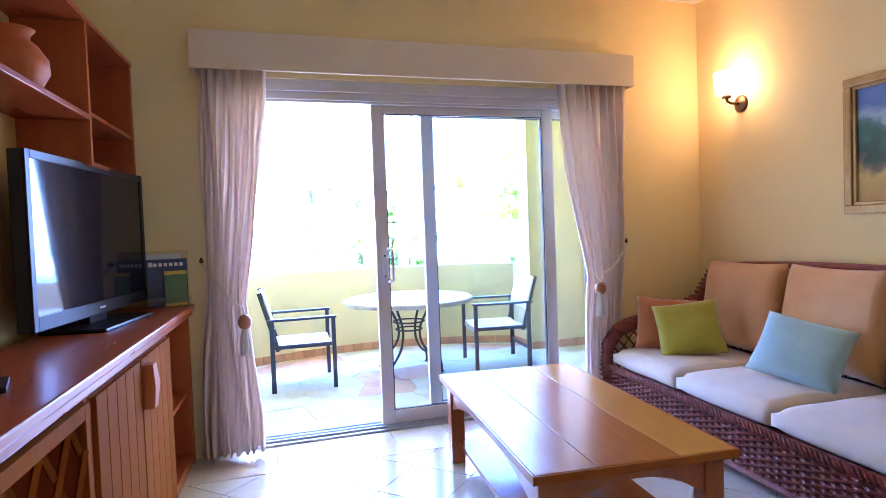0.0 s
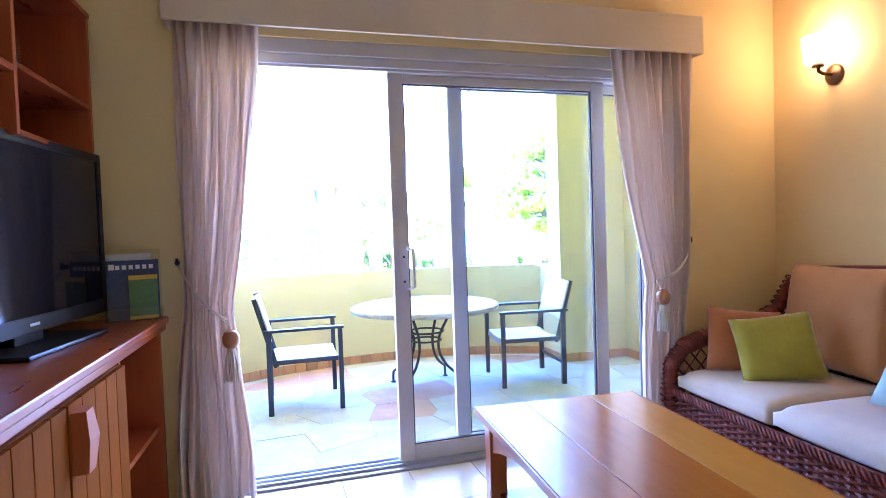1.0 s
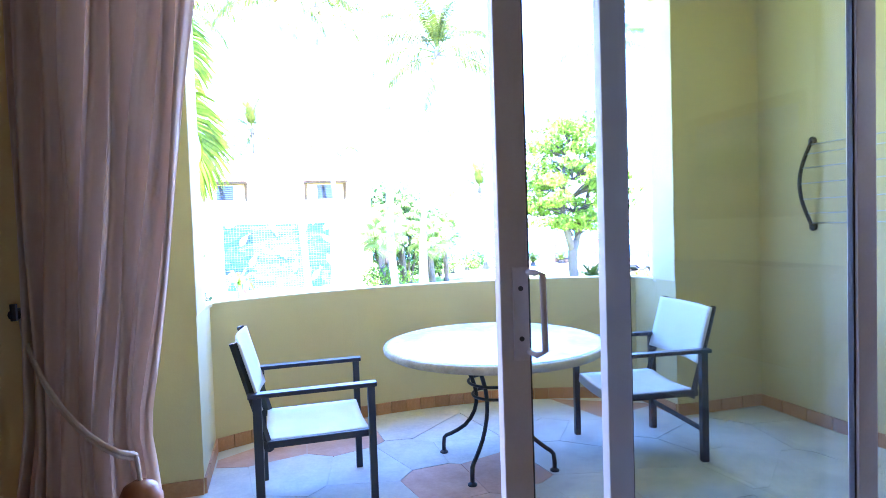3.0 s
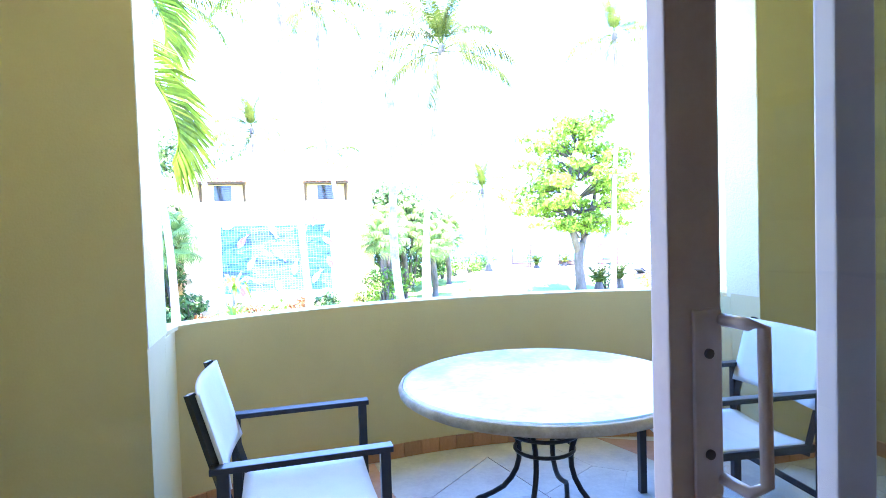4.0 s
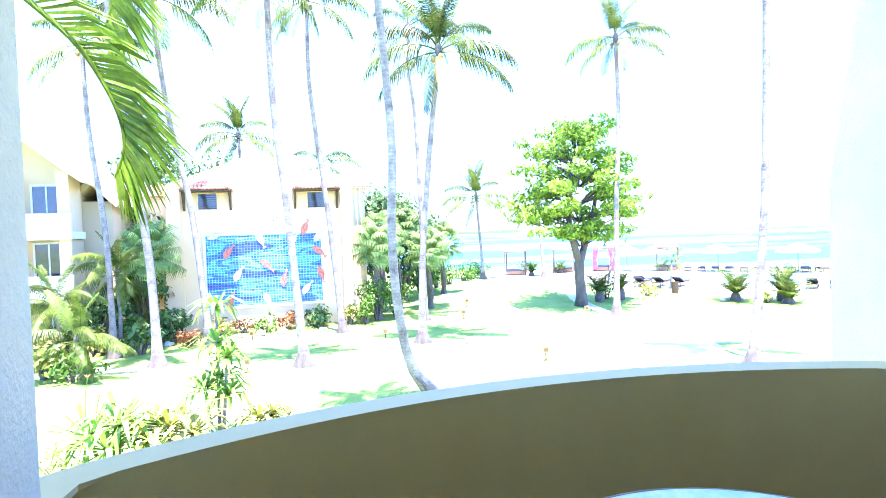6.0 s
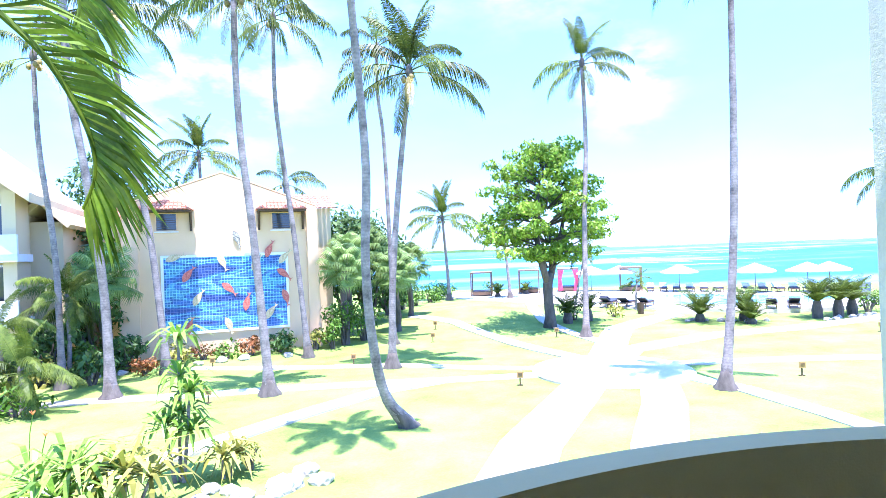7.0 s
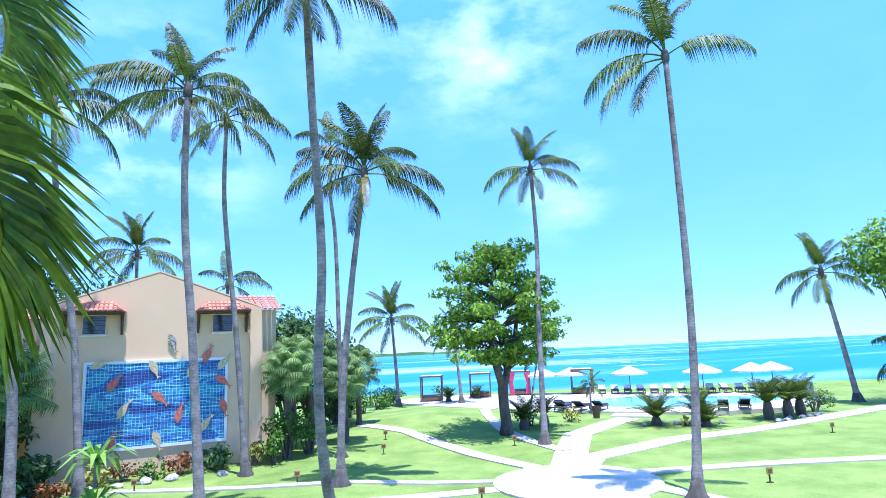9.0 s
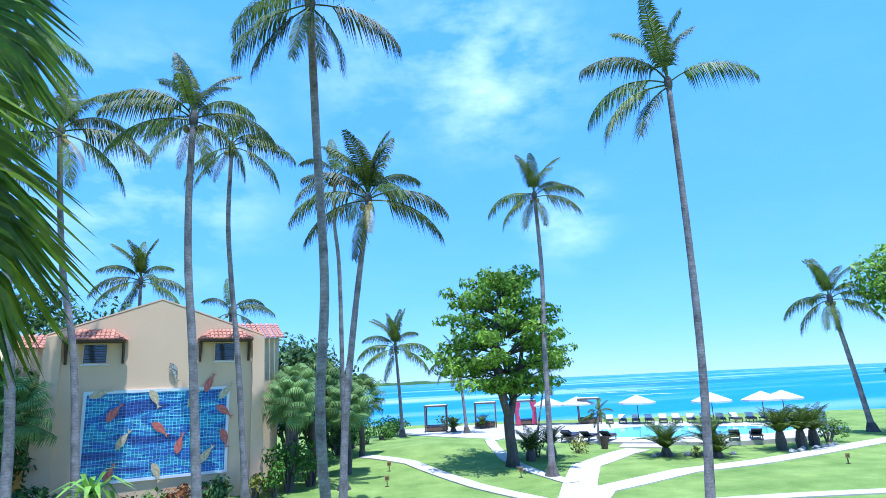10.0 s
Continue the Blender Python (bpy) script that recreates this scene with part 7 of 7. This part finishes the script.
# ---------------------------------------------------------------- planting
GD = "garden shrubs"
for k, (x, y, r, h, mt, lf) in enumerate((
        (5.4, 30.4, 1.25, 2.3, M_BUSH, 0.2), (6.6, 31.2, 1.2, 2.1, M_BUSH, 0.2), (3.9, 29.9, 0.7, 1.2, M_BUSHY, 0.2), (2.2, 30.2, 0.9, 1.1, M_BUSHD, 0.22),
        (0.9, 30.1, 0.7, 0.9, M_BUSHR, 0.2), (-0.2, 29.7, 0.7, 0.8, M_BUSH, 0.2), (-1.2, 30.0, 0.6, 0.8, M_BUSHR, 0.18), (-2.2, 29.6, 0.8, 1.0, M_BUSHY, 0.2),
        (-4.2, 29.0, 1.2, 1.7, M_BUSHD, 0.26), (-5.6, 28.2, 1.0, 1.3, M_BUSH, 0.22), (-6.8, 27.2, 1.0, 1.0, M_BUSHY, 0.22), (-3.3, 27.8, 0.7, 0.7, M_BUSHR, 0.2),
        (-5.6, 30.6, 1.5, 4.2, M_BUSHD, 0.3), (-6.6, 27.6, 1.1, 2.8, M_BUSHD, 0.28), (-6.2, 22.6, 1.1, 0.9, M_BUSH, 0.18), (-7.4, 23.4, 1.2, 1.4, M_BUSHY, 0.2), (-7.0, 25.0, 1.0, 2.2, M_BUSHD, 0.24), (-5.0, 26.6, 0.9, 1.5, M_BUSHD, 0.24), (4.7, 29.6, 0.8, 1.5, M_BUSH, 0.2))):
    shrub("shrub", {M_BUSH: "leafy green garden shrub by the house wall", M_BUSHY: "low yellow-green variegated shrub in the bed", M_BUSHD: "dark green broad-leaved shrub in the bed",
                    M_BUSHR: "low reddish croton shrub in the bed"}[mt], "shrub", x, y, r, h, mt, 100 + k, n=10, leaf=lf, per=200, group=GD)
for k, (x, y, r, h, st) in enumerate(((-7.5, 41.0, 3.2, 11.6, 1.0), (-3.8, 42.5, 2.4, 11.0, 1.0), (-5.9, 33.2, 1.5, 6.6, 0.6), (-5.6, 38.5, 2.6, 8.6, 1.0), (-18.5, 44.0, 5.0, 9.5, 0.5), (8.6, 38.5, 2.8, 7.2, 0.5),
                                      (10.6, 41.0, 2.6, 5.2, 0.2), (6.8, 37.0, 2.2, 7.6, 0.5), (-3.0, 44.0, 3.5, 8.0, 1.0), (1.5, 47.0, 4.0, 7.6, 1.0))):
    shrub("garden_tree", "dense dark green garden tree behind the houses", "tree", x, y, r, h, M_BUSHD, 200 + k, n=26, leaf=0.32, per=84, group="background trees", stem=st)
shrub("almond_tree", "leafy green almond tree at the lawn's edge", "tree", 45.5, 23.6, 3.6, 4.6, M_LEAF, 231, n=24, leaf=0.34, per=60, stem=7.6)
for k, (x, y, h, s) in enumerate(((5.5, 30.6, 3.7, 0.9), (6.3, 33.4, 4.2, 0.9), (9.0, 33.2, 3.3, 0.9), (7.9, 36.6, 4.8, 1.0), (11.4, 38.4, 3.4, 1.0), (-4.9, 29.0, 3.9, 0.95))):
    fan_palm(x, y, h, 300 + k, scale=s)
for k, (x, y, r, h) in enumerate(((12.6, 44.0, 1.6, 1.6), (14.4, 46.5, 1.6, 1.5), (16.4, 49.0, 1.6, 1.5), (18.4, 52.0, 1.7, 1.5), (11.0, 42.5, 1.6, 2.2), (20.4, 55.0, 1.6, 1.3), (27.0, 58.5, 1.6, 1.0))):
    shrub("beach_shrub", "rounded sea-grape shrub edging the lawn", "shrub", x, y, r, h, M_BUSH, 400 + k, n=9, leaf=0.24, per=110, group="beach hedge")
for k, (x, y, h, s) in enumerate(((25.6, 27.6, 0.35, 1.4), (27.9, 26.6, 0.5, 1.25), (27.3, 25.6, 0.2, 1.0), (32.0, 25.2, 0.9, 1.3), (33.2, 24.8, 0.9, 1.25), (34.8, 25.1, 0.8, 1.35), (18.6, 30.6, 0.5, 1.1), (20.2, 30.9, 0.6, 1.0), (23.5, 50.0, 0.3, 0.9), (27.0, 51.0, 0.3, 0.9))):
    sago(x, y, h, 500 + k, s * 1.2)
for k, (x, y, r, h, mt) in enumerate(((36.6, 25.4, 1.3, 1.5, M_BUSH), (22.6, 31.6, 0.8, 0.8, M_BUSHY), (26.6, 26.4, 0.5, 0.5, M_BUSHY), (19.6, 31.4, 0.9, 1.2, M_BUSHD))):
    shrub("shrub", "low clipped shrub beside the path", "shrub", x, y, r, h, mt, 600 + k, n=8, leaf=0.2, per=150, group=GD)

# bed below the balcony
dracaena(-1.15, 14.6, ((0.05, 0.1, 3.0), (0.25, -0.2, 1.9), (-0.25, 0.0, 1.2)), "tall dracaena with tufts of arching green leaves", 1, M_STRAP, 0.85)
dracaena(-2.9, 13.2, ((0.1, 0, 1.0), (-0.5, 0.2, 0.8), (0.5, 0.3, 0.7), (0.0, -0.5, 0.7)), "clump of bright green strap-leaved plants in the bed", 2, M_STRAP, 1.35)
dracaena(-2.0, 13.0, ((0.1, 0, 0.9), (-0.4, 0.2, 0.7), (0.5, 0.1, 0.7)), "yellow-green strap-leaved plant in the bed", 3, M_BUSHY, 1.3)
dracaena(-0.3, 14.4, ((0.0, 0, 0.5), (0.3, 0.2, 0.45)), "orange-leaved bromeliad clump among the rocks", 4, M_BUSHY, 0.9)
shrub("shrub", "fine-leaved grey-green shrub in the rock bed", "shrub", -3.4, 12.2, 0.9, 0.9, M_BUSHY, 640, leaf=0.1, per=500, group=GD)
shrub("shrub", "thin twiggy shrub beside the rocks", "shrub", 0.25, 14.7, 0.4, 0.8, M_BUSHY, 641, leaf=0.08, per=300, group=GD)
rn = random.Random(31)
rocks("bed rocks", "rough pale coral rock edging the bed", [(-1.0 + 0.26 * k + rn.uniform(-.1, .1), 13.3 + 0.8 * math.sin(k * 0.9) * 0.4 + rn.uniform(-.3, .3), rn.uniform(0.16, 0.3)) for k in range(11)], 2)
rocks("house rocks", "small pale rock edging the house bed", [(-8.0 + 0.95 * k, 27.0 + 1.9 * min(1, k / 6) + rn.uniform(-.2, .2), rn.uniform(0.15, 0.26)) for k in range(13)], 3)
rocks("pool rocks", "small pale rock below the sago palms", [(25.0 + 0.55 * k, 28.2 - 0.35 * k + rn.uniform(-.3, .3), rn.uniform(0.14, 0.24)) for k in range(8)] + [(31.5 + 0.7 * k, 24.4 + rn.uniform(-.2, .2), 0.2) for k in range(7)], 4)
for x, y, h in ((-4.6, 17.6, 1.1), (-4.1, 16.6, 0.8)):
    f = thing("flower_stalk", "thin stalk with a small orange flower", "flower", Matrix.Translation(gz(x, y)))
    bm = bmesh.new()
    tube(bm, [(0, 0, -0.05), (0.03, 0, h * 0.6), (0.1, 0, h)], 0.012, 5)
    part("stalk", bm, M_STRAP, f)
    bm = bmesh.new()
    for k in range(6):
        a = k * math.tau / 6
        tube(bm, [(0.1, 0, h), (0.1 + 0.07 * math.cos(a), 0.07 * math.sin(a), h + 0.09)], [0.012, 0.004], 4)
    part("blossom", bm, M_FLOWER, f)

# the palm beside the balcony
NEAR = [frond_mesh("frond", 2.95, 20, -92, leaflets=84, leaf=1.05, wide=0.05, seed=41, hang=0.6), frond_mesh("frond", 2.9, 40, -80, leaflets=84, leaf=1.0, wide=0.05, seed=42, hang=0.6),
        frond_mesh("frond", 2.9, 62, -60, leaflets=84, leaf=0.95, wide=0.05, seed=43, hang=0.5)]


def swept_frond(ctrl, seed, leaflets=84, leaf=0.38, wide=0.023):
    """A wind-swept leaf along a bent midrib, its two rows of leaflets blown to the outer side of the bend."""
    rn = random.Random(seed)
    ctrl = [Vector(q) for q in ctrl]
    n, pts = 40, []
    for i in range(n + 1):
        f = i / n * (len(ctrl) - 1)
        k = min(int(f), len(ctrl) - 2)
        q, p0, p1, p2, p3 = f - k, ctrl[max(k - 1, 0)], ctrl[k], ctrl[k + 1], ctrl[min(k + 2, len(ctrl) - 1)]
        pts.append(0.5 * (2 * p1 + (p2 - p0) * q + (2 * p0 - 5 * p1 + 4 * p2 - p3) * q * q + (3 * p1 - p0 - 3 * p2 + p3) * q ** 3))
    bm = bmesh.new()
    tube(bm, pts, [0.024 * (1 - 0.85 * i / n) + 0.003 for i in range(n + 1)], 6)
    verts = [tuple(v.co) for v in bm.verts]
    bm.verts.index_update()
    faces = [tuple(v.index for v in f.verts) for f in bm.faces]
    bm.free()
    for side in (-1, 1):
        for k in range(leaflets):
            s = min(0.995, 0.12 + 0.87 * (k + rn.uniform(-0.35, 0.35)) / leaflets)
            i = min(int(s * n), n - 1)
            p = pts[i].lerp(pts[i + 1], s * n - i)
            tan = (pts[i + 1] - pts[i]).normalized()
            out = Vector((0, 1, 0)).cross(tan).normalized()
            if out.x + 0.4 * out.z < 0:
                out = -out
            ln = leaf * (0.55 + 0.75 * math.sin(math.pi * min(1.0, 0.1 + 0.8 * s))) * rn.uniform(0.8, 1.12)
            d = (out * rn.uniform(0.55, 0.8) + Vector((0, side, 0)) * rn.uniform(0.28, 0.55) + tan * (0.55 + 0.35 * s)).normalized()
            w = (tan - d * tan.dot(d)).normalized() * wide * 0.5
            mid = p + d * ln * 0.5
            tip = p + d * ln * 0.95 + Vector((0, 0, -0.22 * ln))
            b = len(verts)
            verts += [tuple(p - w * 0.5), tuple(p + w * 0.5), tuple(mid + w), tuple(mid - w), tuple(tip)]
            faces += [(b, b + 1, b + 2, b + 3), (b + 3, b + 2, b + 4)]
    return from_arrays("frond", verts, faces)


near_base = Vector(gz(-3.3, 5.2))
BEND = [Vector(q) - near_base for q in ((-2.68, 5.0, 3.25), (-2.1, 4.75, 3.52), (-1.6, 4.55, 3.36), (-1.23, 4.45, 3.02), (-0.92, 4.4, 2.72), (-0.77, 4.38, 2.48), (-0.69, 4.36, 2.27), (-0.68, 4.35, 2.1), (-0.73, 4.34, 1.95))]
NEAR += [swept_frond(BEND, 51), swept_frond([BEND[0]] + [q + Vector((-0.14, 0.5, 0.95)) * min(1.0, 0.4 + 0.2 * i) for i, q in enumerate(BEND[1:])], 52)]
for me_ in NEAR:
    me_.materials.append(M_NEARLEAF)
near = thing("coconut_palm", "coconut palm beside the balcony with drooping near fronds", "palm tree", Matrix.Translation(near_base), group="coconut palms in the garden")
bm = bmesh.new()
tube(bm, [(0, 0, -0.15), (0.1, 0, 1.0), (0.2, -0.1, 3.0), (0.4, -0.2, 5.2), (0.62, -0.2, 6.12)], [0.24, 0.17, 0.15, 0.14, 0.13], 10)
part("trunk", bm, M_BARK, near, smooth=True)
for me_ in NEAR[3:]:
    piece("frond", me_, None, near)
for a, sel, s in ((95, 2, 1.0), (130, 1, 1.0), (165, 0, 1.0), (200, 2, 1.0), (235, 1, 0.9), (265, 2, 0.9)):
    piece("frond", NEAR[sel], None, near, m=Matrix.Translation((0.62, -0.2, 6.12)) @ Matrix.Rotation(radians(a), 4, "Z") @ Matrix.Scale(s, 4))

# ---------------------------------------------------------------- signs, poolside things
sign = None
for x, y in ((-0.77, 21.5), (9.1, 18.8), (-0.74, 27.5), (4.75, 25.2), (9.6, 29.0), (18.0, 15.4), (29.4, 20.1), (11.0, 32.5), (15.6, 27.0)):
    if sign is None:
        sign = thing("garden_sign", "small wooden sign on a short stake in the lawn", "sign", pose(x, y, ground_z(x, y)), group="signs along the paths")
        bm = bmesh.new()
        box(bm, -0.02, 0.02, -0.02, 0.02, -0.1, 0.32)
        box(bm, -0.09, 0.09, -0.05, 0.05, 0.0, 0.03)
        part("stake", bm, M_BRACKET, sign)
        part("board", boxed(-0.11, 0.11, -0.05, -0.02, 0.27, 0.49, 0.006), M_SIGN, sign)
        bm = bmesh.new()
        for z in (0.33, 0.37, 0.41):
            box(bm, -0.07, 0.07, -0.056, -0.0505, z, z + 0.016)
        part("lettering", bm, M_BRACKET, sign)
    else:
        copy_thing(sign, pose(x, y, ground_z(x, y), 0, 0, -20))


def parasol(m):
    p = thing("parasol", "white canvas parasol open over the terrace", "parasol", m, group="parasols by the pool")
    bm = bmesh.new()
    tube(bm, [(0, 0, 0), (0, 0, 2.38)], 0.035, 8)
    part("pole", bm, M_TEAK, p)
    bm = bmesh.new()
    revolve(bm, [(0.32, 0), (0.32, 0.06), (0.05, 0.09)], 12)
    part("foot", bm, M_ROCK, p)
    bm = bmesh.new()
    ring = [bm.verts.new((1.6 * math.cos(k * math.tau / 8), 1.6 * math.sin(k * math.tau / 8), 1.80)) for k in range(8)]
    ring2 = [bm.verts.new((v.co.x, v.co.y, 1.66)) for v in ring]
    top = bm.verts.new((0, 0, 2.45))
    for k in range(8):
        bm.faces.new((ring[k], ring[(k + 1) % 8], top))
        bm.faces.new((ring[k], ring[(k + 1) % 8], ring2[(k + 1) % 8], ring2[k]))
    c = part("canopy", bm, M_UMB, p)
    c.modifiers.new("cloth", "SOLIDIFY").thickness = 0.01
    for k in range(8):
        a = k * math.tau / 8
        bm = bmesh.new()
        tube(bm, [(0.04 * math.cos(a), 0.04 * math.sin(a), 2.33), (1.55 * math.cos(a), 1.55 * math.sin(a), 1.78)], 0.012, 4)
        part("rib", bm, M_TEAK, p)
    return p


par = None
for x, y in ((38.4, 43.0), (41.9, 38.0), (45.0, 35.6), (46.6, 34.9), (35.4, 47.6), (33.4, 49.4), (42.6, 38.6)):
    m = pose(x, y, ZT)
    par = parasol(m) if par is None else copy_thing(par, m)


def lounger(m, mat, label, back=None):
    t = thing("sun_lounger", label, "lounger", m, group="sun loungers by the pool")
    part("frame", boxed(-0.33, 0.33, -0.95, 0.95, 0.24, 0.32), M_TEAK, t)
    for x in (-0.28, 0.28):
        for y in (-0.8, 0.8):
            part("leg", boxed(x - 0.03, x + 0.03, y - 0.03, y + 0.03, 0, 0.24), M_TEAK, t)
    part("mattress", boxed(-0.31, 0.31, -0.93, 0.30, 0.321, 0.41, 0.03), mat, t)
    bm = boxed(-0.31, 0.31, 0.0, 0.74, 0.0, 0.09, 0.03)
    b = part("backrest", bm, back or mat, t)
    b.matrix_basis = pose(0, 0.30, 0.33, 24, 0, 0)
    return t


dark = lounger(pose(31.4, 29.4, ZT, 0, 0, 130), M_MATT, "dark cushioned sun lounger on the pool terrace")
for x, y, a in ((32.6, 28.7, 128), (33.8, 28.1, 132), (25.6, 36.2, 120), (26.5, 35.3, 120), (27.4, 34.4, 122), (26.4, 37.2, 120)):
    copy_thing(dark, pose(x, y, ZT, 0, 0, a))
pale = lounger(pose(37.0, 45.2, ZT, 0, 0, -40), M_MATT, "dark sun lounger with a white back facing the sea", M_LMAT)
for k in range(1, 13):
    s = k / 12
    copy_thing(pale, pose(37.0 + 8.8 * s, 45.2 - 10.6 * s, ZT, 0, 0, -40 + 4 * math.sin(k * 3)))


def cabana(m, drape):
    t = thing("cabana", "square timber beach cabana with a daybed" + (" and pink drapes" if drape else ""), "cabana", m, group="cabanas by the beach")
    for x in (-1, 1):
        for y in (-1, 1):
            part("post", boxed(x * 0.95 - 0.06, x * 0.95 + 0.06, y * 0.95 - 0.06, y * 0.95 + 0.06, 0, 2.15), M_TEAK, t)
    for y in (-1, 1):
        part("beam", boxed(-1.05, 1.05, y * 0.95 - 0.06, y * 0.95 + 0.06, 2.15, 2.28), M_TEAK, t)
        part("beam", boxed(y * 0.95 - 0.06, y * 0.95 + 0.06, -0.88, 0.88, 2.15, 2.28), M_TEAK, t)
    part("canopy", boxed(-0.95, 0.95, -0.95, 0.95, 2.281, 2.31), M_UMB, t)
    part("bed_base", boxed(-0.85, 0.85, -0.8, 0.8, 0.1, 0.38), M_TEAK, t)
    part("mattress", boxed(-0.83, 0.83, -0.78, 0.78, 0.381, 0.52, 0.04), M_MATT, t)
    if drape:
        for x in (-1, 1):
            bm = bmesh.new()
            for k in range(7):
                tube(bm, [(x * 0.95 + 0.0, -0.7 + 0.045 * k, 2.14), (x * 0.95 + 0.03 * math.sin(k * 2), -0.78 + 0.03 * k, 1.2), (x * 0.95, -0.75 + 0.04 * k, 0.1)], 0.035, 5)
            for k in range(9):
                tube(bm, [(x * (0.92 - 0.06 * k), -1.02, 2.14), (x * (0.92 - 0.03 * k), -1.0 + 0.03 * math.sin(k * 2), 1.2), (x * (0.92 - 0.05 * k), -1.01, 0.1)], 0.045, 5)
            part("drape", bm, M_PINK, t, "pink drape")
    return t


cab = cabana(pose(22.9, 52.2, ZT, 0, 0, -28), False)
copy_thing(cab, pose(27.9, 51.9, ZT, 0, 0, -30))
cabana(pose(31.8, 51.0, ZT, 0, 0, -32), True)
copy_thing(cab, pose(36.2, 47.0, ZT, 0, 0, -36))
bin_ = thing("litter_bin", "small dark litter bin beside the steps", "bin", pose(25.0, 32.0, ground_z(25.0, 32.0)))
bm = bmesh.new()
revolve(bm, [(0.2, 0), (0.24, 0.75), (0.2, 0.75), (0.18, 0.1)], 14)
part("body", bm, M_BRACKET, bin_)
bm = boxed(-0.34, 0.34, -0.34, 0.34, 0, 1.15, 0.03)
pil = tagged(part("stone_pillar", bm, M_ROCK), "square stone pillar at the terrace's far end", "pillar")
pil.location = (42.0, 29.2, ZT)
